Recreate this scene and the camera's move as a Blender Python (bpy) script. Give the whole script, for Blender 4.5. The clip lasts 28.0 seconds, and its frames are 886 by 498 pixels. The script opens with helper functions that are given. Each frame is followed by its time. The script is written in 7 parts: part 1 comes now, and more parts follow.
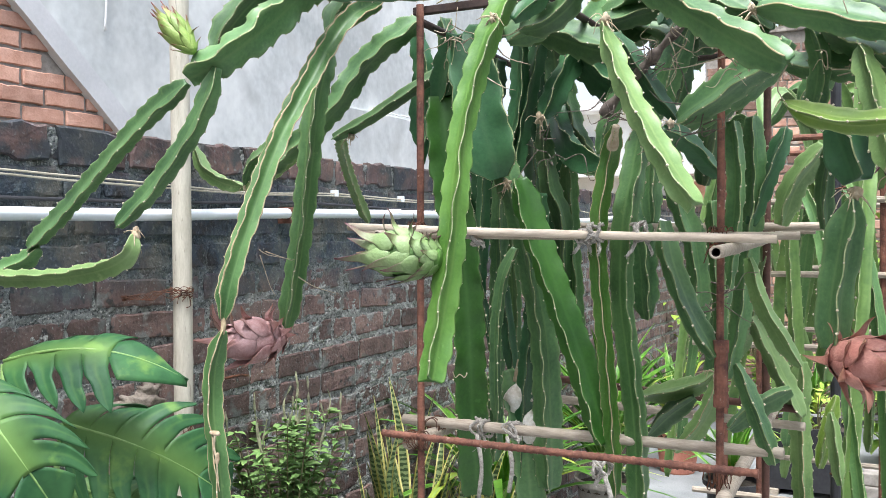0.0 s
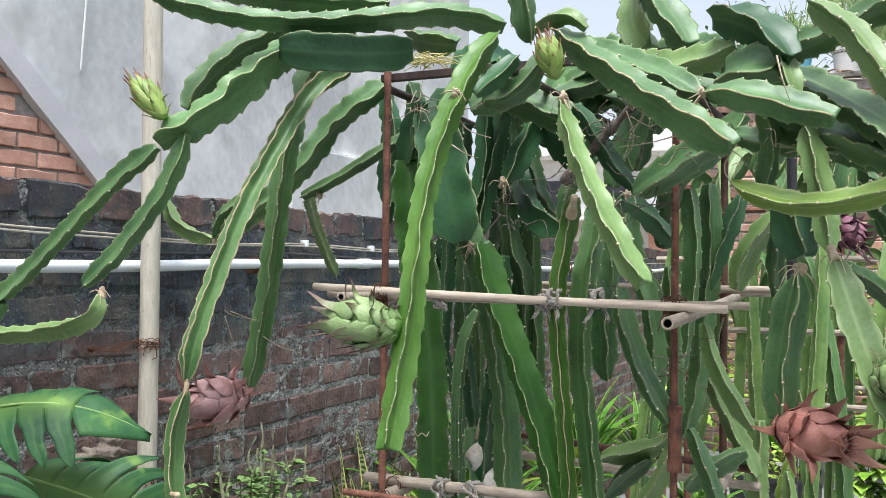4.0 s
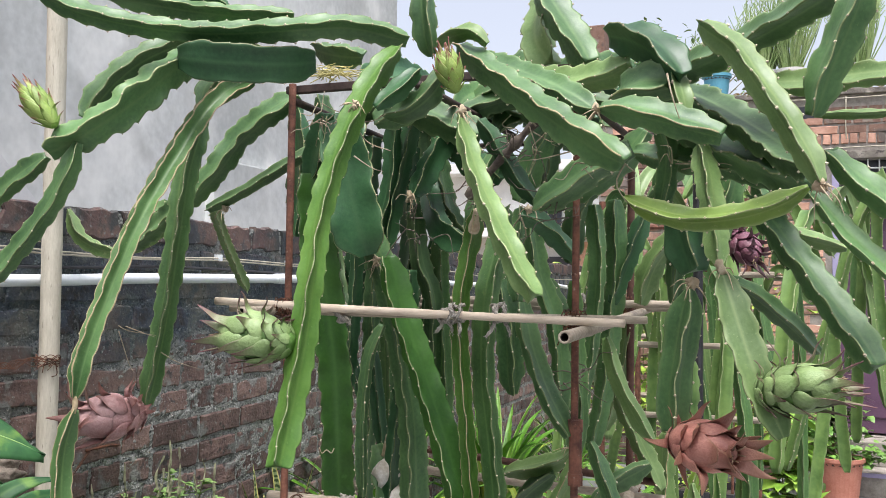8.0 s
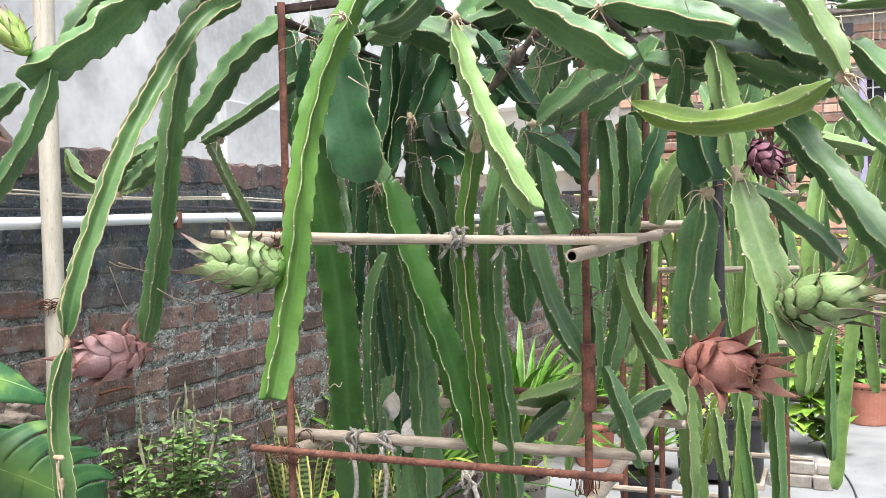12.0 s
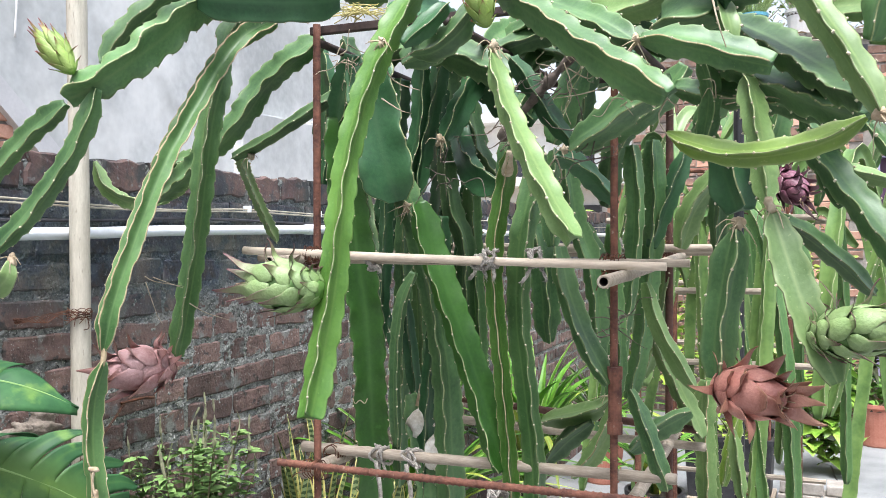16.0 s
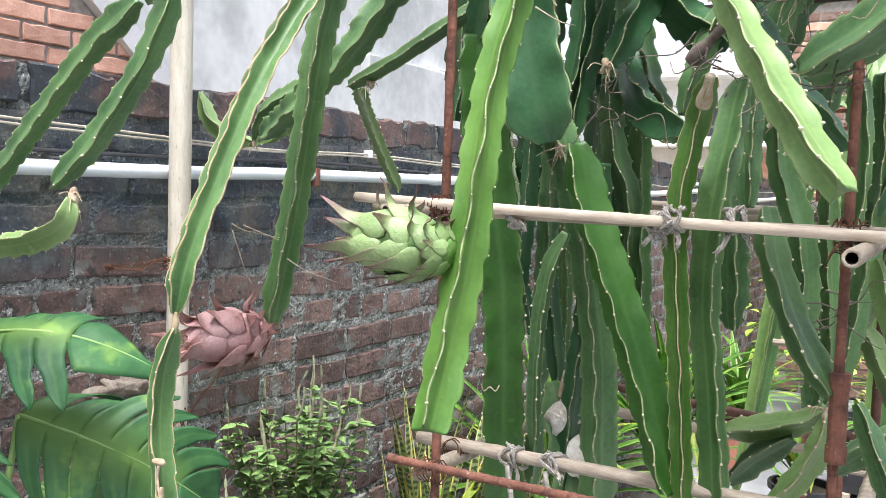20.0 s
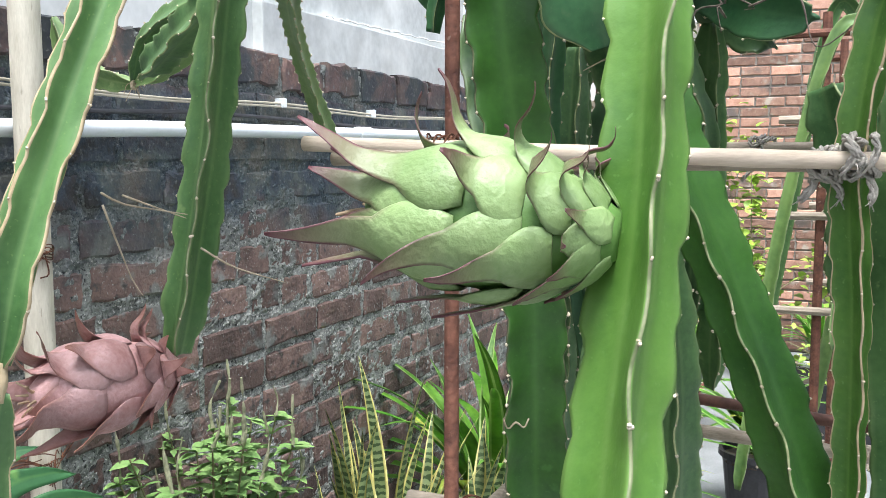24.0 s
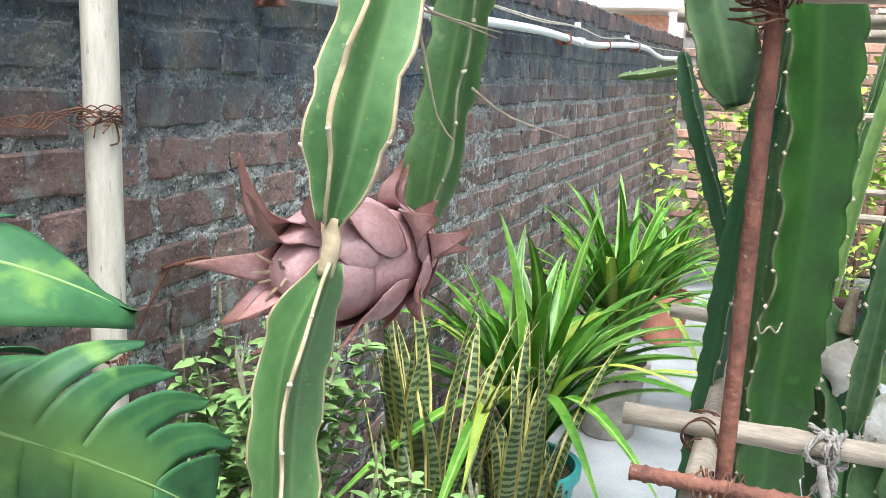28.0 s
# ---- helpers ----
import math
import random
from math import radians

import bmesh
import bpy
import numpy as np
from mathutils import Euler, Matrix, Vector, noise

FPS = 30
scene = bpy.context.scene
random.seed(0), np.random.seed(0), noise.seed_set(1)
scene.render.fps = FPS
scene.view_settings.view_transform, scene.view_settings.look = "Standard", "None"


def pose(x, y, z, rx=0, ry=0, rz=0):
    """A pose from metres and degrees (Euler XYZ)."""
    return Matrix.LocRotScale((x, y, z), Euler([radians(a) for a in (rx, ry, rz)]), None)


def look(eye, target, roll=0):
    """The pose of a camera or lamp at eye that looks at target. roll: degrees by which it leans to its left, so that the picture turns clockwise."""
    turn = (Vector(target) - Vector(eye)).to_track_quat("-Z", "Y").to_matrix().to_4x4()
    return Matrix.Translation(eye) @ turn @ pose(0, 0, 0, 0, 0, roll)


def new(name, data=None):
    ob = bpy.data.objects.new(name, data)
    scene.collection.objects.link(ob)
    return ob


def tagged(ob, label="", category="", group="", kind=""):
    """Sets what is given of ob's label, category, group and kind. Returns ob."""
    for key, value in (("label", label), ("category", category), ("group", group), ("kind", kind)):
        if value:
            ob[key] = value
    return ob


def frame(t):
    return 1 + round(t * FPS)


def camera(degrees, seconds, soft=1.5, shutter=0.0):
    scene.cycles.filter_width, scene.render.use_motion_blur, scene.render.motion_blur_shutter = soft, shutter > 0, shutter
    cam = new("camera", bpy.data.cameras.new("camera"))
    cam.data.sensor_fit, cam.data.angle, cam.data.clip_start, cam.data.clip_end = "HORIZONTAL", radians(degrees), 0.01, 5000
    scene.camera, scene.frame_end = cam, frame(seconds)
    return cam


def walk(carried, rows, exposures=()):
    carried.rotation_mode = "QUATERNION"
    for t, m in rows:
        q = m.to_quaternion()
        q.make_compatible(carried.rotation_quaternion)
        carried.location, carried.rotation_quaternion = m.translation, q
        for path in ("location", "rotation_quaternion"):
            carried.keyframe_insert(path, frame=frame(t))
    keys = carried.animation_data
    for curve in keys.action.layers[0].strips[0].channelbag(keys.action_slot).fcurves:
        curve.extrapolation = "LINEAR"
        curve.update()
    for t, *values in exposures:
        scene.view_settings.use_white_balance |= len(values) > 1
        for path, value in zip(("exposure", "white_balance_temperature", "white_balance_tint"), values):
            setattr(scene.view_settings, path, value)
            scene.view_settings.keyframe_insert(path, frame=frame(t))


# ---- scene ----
# ---- the camera and its way ----
cam = camera(51.9, 28.0, soft=0.85)
PATH = [
    (0, (0.1014, 0.1687, 1.6082), (-0.8172, 1.9449, 1.5718), -0.22),
    (0.5, (0.1044, 0.1743, 1.6143), (-0.7992, 1.9583, 1.5891), 0.17),
    (1, (0.1106, 0.1670, 1.6222), (-0.7778, 1.9588, 1.6111), 0.36),
    (1.5, (0.1189, 0.1552, 1.6281), (-0.7590, 1.9522, 1.6361), 0.56),
    (2, (0.1243, 0.1499, 1.6330), (-0.7482, 1.9494, 1.6551), 0.56),
    (2.5, (0.1222, 0.1522, 1.6370), (-0.7477, 1.9528, 1.6701), 0.55),
    (3, (0.1271, 0.1508, 1.6450), (-0.7437, 1.9510, 1.6801), 0.45),
    (3.5, (0.1335, 0.1459, 1.6490), (-0.7373, 1.9459, 1.6900), 0.55),
    (5.5, (0.1379, 0.1455, 1.6570), (-0.7029, 1.9586, 1.7324), 0.74),
    (6, (0.1476, 0.1431, 1.6560), (-0.6722, 1.9654, 1.7405), 0.83),
    (6.5, (0.1595, 0.1460, 1.6520), (-0.6282, 1.9821, 1.7439), 0.82),
    (7, (0.1704, 0.1561, 1.6502), (-0.5897, 2.0039, 1.7404), 0.81),
    (7.5, (0.1706, 0.1660, 1.6494), (-0.5728, 2.0206, 1.7367), 0.80),
    (8, (0.1774, 0.1754, 1.6486), (-0.5539, 2.0349, 1.7350), 0.69),
    (8.5, (0.1787, 0.1879, 1.6498), (-0.5443, 2.0508, 1.7323), 0.59),
    (9, (0.1803, 0.1918, 1.6478), (-0.5399, 2.0559, 1.7284), 0.49),
    (9.5, (0.1888, 0.1922, 1.6509), (-0.5342, 2.0550, 1.7344), 0.39),
    (10, (0.2155, 0.2035, 1.6491), (-0.5150, 2.0639, 1.7216), -0.11),
    (10.5, (0.2574, 0.2355, 1.6458), (-0.5057, 2.0835, 1.6959), -0.79),
    (11, (0.2497, 0.2563, 1.6351), (-0.5391, 2.0939, 1.6620), -1.08),
    (11.5, (0.2105, 0.2593, 1.6290), (-0.5818, 2.0956, 1.6159), -1.28),
    (12, (0.1823, 0.2594, 1.6210), (-0.5985, 2.1001, 1.5759), -1.28),
    (12.5, (0.1709, 0.2632, 1.6240), (-0.5957, 2.1092, 1.5571), -1.19),
    (14.5, (0.1599, 0.2247, 1.6323), (-0.6086, 2.0702, 1.5734), -0.69),
    (15, (0.1622, 0.2246, 1.6323), (-0.6083, 2.0694, 1.5784), -0.69),
    (15.5, (0.1570, 0.2288, 1.6384), (-0.6323, 2.0663, 1.6093), -0.08),
    (16, (0.1549, 0.2236, 1.6393), (-0.6391, 2.0591, 1.6181), -0.18),
    (16.5, (0.1407, 0.2109, 1.6470), (-0.6561, 2.0452, 1.6259), -0.18),
    (17, (0.1141, 0.2017, 1.6518), (-0.6827, 2.0361, 1.6326), -0.18),
    (17.5, (0.1148, 0.2052, 1.6539), (-0.6793, 2.0408, 1.6427), 0.12),
    (18, (0.1020, 0.2301, 1.6602), (-0.6912, 2.0661, 1.6511), 0.22),
    (18.5, (0.0582, 0.3258, 1.6467), (-0.7502, 2.1548, 1.6114), 0.53),
    (19, (0.0101, 0.4314, 1.6493), (-0.8854, 2.2181, 1.5730), 0.87),
    (19.5, (-0.0155, 0.4944, 1.6473), (-0.9824, 2.2425, 1.5502), 1.70),
    (20, (-0.0323, 0.5191, 1.6266), (-1.0614, 2.2300, 1.5087), 2.02),
    (20.5, (-0.0928, 0.5469, 1.6099), (-1.1319, 2.2509, 1.4799), 2.13),
    (22.5, (-0.3880, 0.6413, 1.5966), (-1.2175, 2.4537, 1.4270), 1.94),
    (23, (-0.3880, 0.7075, 1.6007), (-1.2027, 2.5263, 1.4232), 1.53),
    (23.5, (-0.3808, 0.8289, 1.6027), (-1.1896, 2.6491, 1.4133), 1.13),
    (24, (-0.3763, 0.8874, 1.6037), (-1.1966, 2.7016, 1.4101), -0.06),
    (24.5, (-0.4197, 0.9101, 1.6099), (-1.1419, 2.7649, 1.4142), 0.19),
    (25, (-0.4720, 0.9261, 1.5980), (-1.1552, 2.7962, 1.4078), 0.78),
    (25.5, (-0.5223, 0.8811, 1.5852), (-1.1950, 2.7538, 1.3839), 0.57),
    (26, (-0.5684, 0.8670, 1.5798), (-1.2398, 2.7400, 1.3726), 0.97),
    (26.5, (-0.6376, 0.8486, 1.5683), (-1.2919, 2.7238, 1.3282), 1.97),
    (27, (-0.6982, 0.8763, 1.5586), (-1.3249, 2.7564, 1.2855), 2.06),
    (27.5, (-0.7050, 0.9105, 1.5531), (-1.3425, 2.7773, 1.2238), 2.27),
    (28, (-0.6917, 0.9434, 1.5407), (-1.3847, 2.7783, 1.1495), 2.50),
]
walk(cam, [(t, look(eye, to, roll)) for t, eye, to, roll in PATH], [(0, 0.92, 6050, 11), (3, 0.68, 6050, 11), (5, 0.52, 6250, 12), (8, 0.53, 6350, 14), (10, 0.64, 6350, 14), (12, 1.0, 6350, 13), (15, 0.96, 6150, 13), (18, 0.92, 6100, 14), (20, 1.08, 6200, 14), (23, 1.0, 6050, 10), (25, 0.95, 6050, 9), (26, 1.03, 6050, 7), (28, 1.23, 5900, 9)])

# ---- sky, sun and exposure: a bright, thinly overcast day ----
world = bpy.data.worlds.new("sky")
scene.world = world
world.use_nodes = True
wn = world.node_tree
sky = wn.nodes.new("ShaderNodeTexSky")
sky.sky_type = "NISHITA"
sky.sun_disc = False
sky.sun_elevation, sky.sun_rotation = radians(70), radians(158)
sky.air_density, sky.dust_density, sky.ozone_density = 1.0, 5.0, 1.0
veil = wn.nodes.new("ShaderNodeHueSaturation")
veil.inputs["Saturation"].default_value = 0.42
wn.links.new(sky.outputs[0], veil.inputs["Color"])
back = wn.nodes["Background"]
wn.links.new(veil.outputs[0], back.inputs["Color"])
back.inputs["Strength"].default_value = 0.195
sun = new("sun", bpy.data.lights.new("sun", "SUN"))
sun.data.energy, sun.data.angle, sun.data.color = 2.5, radians(18), (1.0, 0.985, 0.96)
SUN_DIR = Vector((math.sin(radians(158)) * math.cos(radians(70)), math.cos(radians(158)) * math.cos(radians(70)), math.sin(radians(70))))
sun.matrix_world = look(SUN_DIR * 20, (0, 0, 0))

# ---- small helpers ----


def thing(name, label, category, group="", kind="", at=(0, 0, 0)):
    ob = new(name)
    ob.location = at
    return tagged(ob, label, category, group, kind)


def finish(bm, name, mats, smooth):
    me = bpy.data.meshes.new(name)
    bm.to_mesh(me)
    bm.free()
    for m in mats if isinstance(mats, (list, tuple)) else [mats]:
        me.materials.append(m)
    if smooth:
        me.polygons.foreach_set("use_smooth", [True] * len(me.polygons))
    return me


def hang(ob, parent):
    """Put ob under parent without moving it (parents are only shifted, never turned)."""
    ob.parent = parent
    off = Vector(parent.location) if parent.parent is None else Vector()
    ob.matrix_parent_inverse = Matrix.Translation(-off)
    return ob


def part(name, bm, mats, parent, label="", smooth=False):
    ob = new(name, finish(bm, name, mats, smooth))
    if parent:
        hang(ob, parent)
    return tagged(ob, label)


def shared(name, me, m, parent):
    ob = new(name, me)
    ob.matrix_basis = m
    return hang(ob, parent)


def box(bm, x0, y0, z0, x1, y1, z1, bevel=0.0):
    m = Matrix.LocRotScale(((x0 + x1) / 2, (y0 + y1) / 2, (z0 + z1) / 2), None, (abs(x1 - x0), abs(y1 - y0), abs(z1 - z0)))
    vs = bmesh.ops.create_cube(bm, size=1, matrix=m)["verts"]
    if bevel:
        es = list({e for v in vs for e in v.link_edges})
        bmesh.ops.bevel(bm, geom=es, offset=bevel, segments=2, affect="EDGES", profile=0.6)
    return bm


def smooth_line(pts, step):
    """Points at even steps along a smooth curve through pts."""
    pts = [Vector(p) for p in pts]
    if len(pts) == 2:
        pts.insert(1, (pts[0] + pts[1]) / 2)
    ext = [pts[0] * 2 - pts[1]] + pts + [pts[-1] * 2 - pts[-2]]
    fine = []
    for i in range(1, len(ext) - 2):
        a, b, c, d = ext[i - 1:i + 3]
        for k in range(16):
            u = k / 16
            fine.append(0.5 * (2 * b + (c - a) * u + (2 * a - 5 * b + 4 * c - d) * u * u + (3 * b - a - 3 * c + d) * u ** 3))
    fine.append(pts[-1])
    out, want, run = [fine[0]], step, 0.0
    for p, q in zip(fine, fine[1:]):
        seg = (q - p).length
        while seg > 0 and run + seg >= want:
            out.append(p.lerp(q, (want - run) / seg))
            want += step
        run += seg
    if (out[-1] - fine[-1]).length > step * 0.3:
        out.append(fine[-1])
    return out, run


def frames_along(line, ref=(0.35, -0.9, 0.2)):
    """Tangent, side and up at each point, with little twist."""
    res, side = [], None
    for i, p in enumerate(line):
        t = (line[min(i + 1, len(line) - 1)] - line[max(i - 1, 0)]).normalized()
        if side is None:
            side = t.cross(Vector(ref))
            if side.length < 0.05:
                side = t.cross(Vector((1, 0, 0)))
        side = (side - t * side.dot(t)).normalized()
        res.append((p, t, side, t.cross(side)))
    return res


def skin(bm, rings, closed=True, cap=True, mat=0):
    n = len(rings[0])
    for a, b in zip(rings, rings[1:]):
        for i in range(n if closed else n - 1):
            j = (i + 1) % n
            f = bm.faces.new((a[i], a[j], b[j], b[i]))
            f.material_index = mat
    if cap and closed:
        bm.faces.new(rings[0][::-1]).material_index = mat
        bm.faces.new(rings[-1]).material_index = mat


def tube(bm, pts, r, seg=8, step=0.03, wob=0.0, mat=0, cap=True):
    line, total = smooth_line(pts, step)
    rings = []
    for i, (p, t, s, u) in enumerate(frames_along(line)):
        f = i / max(1, len(line) - 1)
        rr = (r[0] + (r[1] - r[0]) * f) if isinstance(r, tuple) else r
        if wob:
            rr *= 1 + wob * noise.noise(p * 40)
        rings.append([bm.verts.new(p + (s * math.cos(a) + u * math.sin(a)) * rr) for a in [2 * math.pi * k / seg for k in range(seg)]])
    skin(bm, rings, cap=cap, mat=mat)
    return bm


def rod(bm, a, b, r, seg=10, mat=0):
    a, b = Vector(a), Vector(b)
    q = (b - a).to_track_quat("Z", "Y").to_matrix().to_4x4()
    bmesh.ops.create_cone(bm, cap_ends=True, segments=seg, radius1=r, radius2=r, depth=(b - a).length, matrix=Matrix.Translation((a + b) / 2) @ q)
    return bm


# ---- materials ----
def material(name, low, high, rough=0.6, scale=8.0, bump=0.2, fine=90.0, metal=0.0, vary=0.0, stretch=(1, 1, 1), spec=0.5, spot=None, sss=0.0):
    """Two tones mixed by coarse and fine noise, with relief; vary: how much single objects differ; spot: (colour, scale, share, softness) of patches."""
    m = bpy.data.materials.new(name)
    m.use_nodes = True
    nt = m.node_tree
    N, L = nt.nodes, nt.links
    b = N["Principled BSDF"]
    geo = N.new("ShaderNodeNewGeometry")
    mp = N.new("ShaderNodeMapping")
    mp.inputs["Scale"].default_value = stretch
    L.new(geo.outputs["Position"], mp.inputs["Vector"])
    n1 = N.new("ShaderNodeTexNoise")
    n1.inputs["Scale"].default_value, n1.inputs["Detail"].default_value = scale, 6
    n2 = N.new("ShaderNodeTexNoise")
    n2.inputs["Scale"].default_value, n2.inputs["Detail"].default_value = fine, 4
    for n in (n1, n2):
        L.new(mp.outputs[0], n.inputs["Vector"])
    add = N.new("ShaderNodeMath")
    add.operation = "MULTIPLY_ADD"
    add.inputs[1].default_value = 0.45
    L.new(n2.outputs[0], add.inputs[0])
    L.new(n1.outputs[0], add.inputs[2])
    ramp = N.new("ShaderNodeMapRange")
    ramp.inputs["From Min"].default_value, ramp.inputs["From Max"].default_value = 0.5, 0.95
    L.new(add.outputs[0], ramp.inputs["Value"])
    mix = N.new("ShaderNodeMix")
    mix.data_type = "RGBA"
    mix.inputs["A"].default_value, mix.inputs["B"].default_value = (*low, 1), (*high, 1)
    L.new(ramp.outputs[0], mix.inputs["Factor"])
    col = mix.outputs["Result"]
    for colour, size, share, *soft in ([] if not spot else spot if isinstance(spot, list) else [spot]):
        n3 = N.new("ShaderNodeTexNoise")
        n3.inputs["Scale"].default_value, n3.inputs["Detail"].default_value = size, 5
        L.new(mp.outputs[0], n3.inputs["Vector"])
        r3 = N.new("ShaderNodeMapRange")
        r3.inputs["From Min"].default_value, r3.inputs["From Max"].default_value = 1 - share, 1 - share + (soft[0] if soft else 0.08)
        L.new(n3.outputs[0], r3.inputs["Value"])
        m3 = N.new("ShaderNodeMix")
        m3.data_type = "RGBA"
        m3.inputs["B"].default_value = (*colour, 1)
        L.new(r3.outputs[0], m3.inputs["Factor"])
        L.new(col, m3.inputs["A"])
        col = m3.outputs["Result"]
    if vary:
        oi = N.new("ShaderNodeObjectInfo")
        hs = N.new("ShaderNodeHueSaturation")
        mr = N.new("ShaderNodeMapRange")
        mr.inputs["To Min"].default_value, mr.inputs["To Max"].default_value = 1 - vary, 1 + vary
        L.new(oi.outputs["Random"], mr.inputs["Value"])
        L.new(mr.outputs[0], hs.inputs["Value"])
        L.new(col, hs.inputs["Color"])
        col = hs.outputs[0]
    L.new(col, b.inputs["Base Color"])
    b.inputs["Roughness"].default_value, b.inputs["Metallic"].default_value = rough, metal
    b.inputs["Specular IOR Level"].default_value = spec
    if sss:
        b.inputs["Subsurface Weight"].default_value = sss
        b.inputs["Subsurface Radius"].default_value = (0.006, 0.012, 0.003)
        b.inputs["Subsurface Scale"].default_value = 0.6
    if bump:
        bp = N.new("ShaderNodeBump")
        bp.inputs["Strength"].default_value, bp.inputs["Distance"].default_value = bump, 0.004
        L.new(add.outputs[0], bp.inputs["Height"])
        L.new(bp.outputs[0], b.inputs["Normal"])
    return m


def tinted(m, attr, colour, lo, hi, most):
    """Blend a colour over a material where a mesh attribute rises from lo to hi."""
    N, L = m.node_tree.nodes, m.node_tree.links
    b = N["Principled BSDF"]
    src = b.inputs["Base Color"].links[0].from_socket
    at = N.new("ShaderNodeAttribute")
    at.attribute_name = attr
    mr = N.new("ShaderNodeMapRange")
    mr.inputs["From Min"].default_value, mr.inputs["From Max"].default_value, mr.inputs["To Max"].default_value = lo, hi, most
    L.new(at.outputs["Fac"], mr.inputs["Value"])
    mix = N.new("ShaderNodeMix")
    mix.data_type = "RGBA"
    mix.inputs["B"].default_value = (*colour, 1)
    L.new(mr.outputs[0], mix.inputs["Factor"])
    L.new(src, mix.inputs["A"])
    L.new(mix.outputs["Result"], b.inputs["Base Color"])
    return m


def waxy(name, low, high, edge, blotch, scar=(0.3, 0.25, 0.14), vary=0.2, rough=0.47, most=0.4):
    """Cactus skin: a waxy coat over two greens, pale dusty flecks, tan scars, lighter along the margins and in the groove."""
    m = material(name, low, high, rough, 9, 0.25, 140, vary=vary, spec=0.5, spot=[(blotch, 60, 0.34), (scar, 22, 0.24), (blotch, 260, 0.36)])
    b = m.node_tree.nodes["Principled BSDF"]
    b.inputs["Coat Weight"].default_value, b.inputs["Coat Roughness"].default_value = 0.06, 0.35
    tinted(m, "edge", edge, 0.7, 1.0, most)
    return tinted(m, "edge", tuple(0.6 * c + 0.4 * h for c, h in zip(edge, high)), 0.16, 0.0, 0.45)


CACTUS = waxy("cactus_green", (0.034, 0.09, 0.03), (0.1, 0.2, 0.068), (0.2, 0.29, 0.115), (0.1, 0.175, 0.06), vary=0.3, most=0.55)
CACTUS_VIVID = waxy("cactus_deep_green", (0.021, 0.084, 0.009), (0.048, 0.144, 0.018), (0.07, 0.175, 0.03), (0.05, 0.15, 0.025), vary=0.1)
CACTUS_LIGHT = waxy("cactus_light_green", (0.094, 0.174, 0.048), (0.185, 0.287, 0.098), (0.3, 0.37, 0.16), (0.21, 0.3, 0.11), (0.36, 0.32, 0.19), 0.18, most=0.5)
CACTUS_MID = waxy("cactus_mid_green", (0.042, 0.112, 0.029), (0.104, 0.21, 0.064), (0.22, 0.32, 0.12), (0.14, 0.235, 0.075), (0.34, 0.3, 0.17), 0.14, most=0.5)
CACTUS_NEAR = waxy("cactus_fresh_green", (0.042, 0.122, 0.014), (0.098, 0.21, 0.032), (0.18, 0.29, 0.08), (0.11, 0.22, 0.05), (0.34, 0.3, 0.17), 0.0, most=0.4)
CACTUS_YELLOW = waxy("cactus_yellow_green", (0.095, 0.178, 0.018), (0.175, 0.28, 0.034), (0.38, 0.44, 0.2), (0.24, 0.3, 0.09), (0.33, 0.33, 0.16), 0.0, 0.48, 0.6)
# blue-green skin; its dark tone also paints shade onto the crown's inner stems
CACTUS_BLUE_AND_SHADED = waxy("cactus_blue_green_and_shaded", (0.015, 0.068, 0.024), (0.046, 0.134, 0.047), (0.08, 0.17, 0.07), (0.05, 0.11, 0.045), (0.2, 0.19, 0.12), 0.25)
CACTUS_FAR = tinted(material("cactus_far", (0.058, 0.12, 0.03), (0.155, 0.25, 0.066), 0.5, 9, 0.2, 60, vary=0.35, spec=0.4), "edge", (0.22, 0.32, 0.12), 0.6, 1.0, 0.5)
MARGIN = material("rib_margin", (0.15, 0.2, 0.08), (0.36, 0.37, 0.2), 0.6, 60, 0.3, 200, vary=0.4)
MARGIN_CORK = material("corky_margin", (0.34, 0.26, 0.14), (0.52, 0.42, 0.27), 0.8, 60, 0.4, 200)
AREOLE = material("areole_felt", (0.46, 0.38, 0.26), (0.72, 0.64, 0.5), 0.9, 200, 0.2, 400)
CORK = material("corky_joint", (0.3, 0.22, 0.13), (0.5, 0.42, 0.3), 0.85, 60, 0.5, 200)
ROOT = material("aerial_root", (0.24, 0.19, 0.12), (0.44, 0.37, 0.27), 0.85, 60, 0.3, 200)
DARKROOT = material("dark_dry_root", (0.08, 0.06, 0.05), (0.2, 0.16, 0.13), 0.9, 60, 0.3, 200)
RUST = material("rusty_iron", (0.085, 0.036, 0.026), (0.25, 0.105, 0.065), 0.85, 40, 0.9, 180, metal=0.1, spot=((0.3, 0.2, 0.15), 120, 0.34))
RUST_DARK = material("dark_rusty_iron", (0.07, 0.036, 0.028), (0.16, 0.075, 0.052), 0.75, 30, 0.4, 160, metal=0.2)
IRON = material("dark_angle_iron", (0.03, 0.022, 0.02), (0.085, 0.052, 0.042), 0.7, 30, 0.4, 160, metal=0.2)
CANE = material("dry_cane", (0.52, 0.42, 0.31), (0.72, 0.61, 0.48), 0.65, 25, 0.2, 120, stretch=(1, 6, 6))
CANE_GREY = material("weathered_cane", (0.27, 0.22, 0.165), (0.47, 0.4, 0.31), 0.75, 25, 0.3, 120, stretch=(1, 6, 6))
BAMBOO = material("pale_bamboo_pole", (0.42, 0.385, 0.3), (0.6, 0.56, 0.46), 0.6, 14, 0.25, 90, stretch=(6, 6, 1), spot=[((0.3, 0.27, 0.21), 30, 0.36), ((0.22, 0.2, 0.16), 9, 0.33, 0.15)])
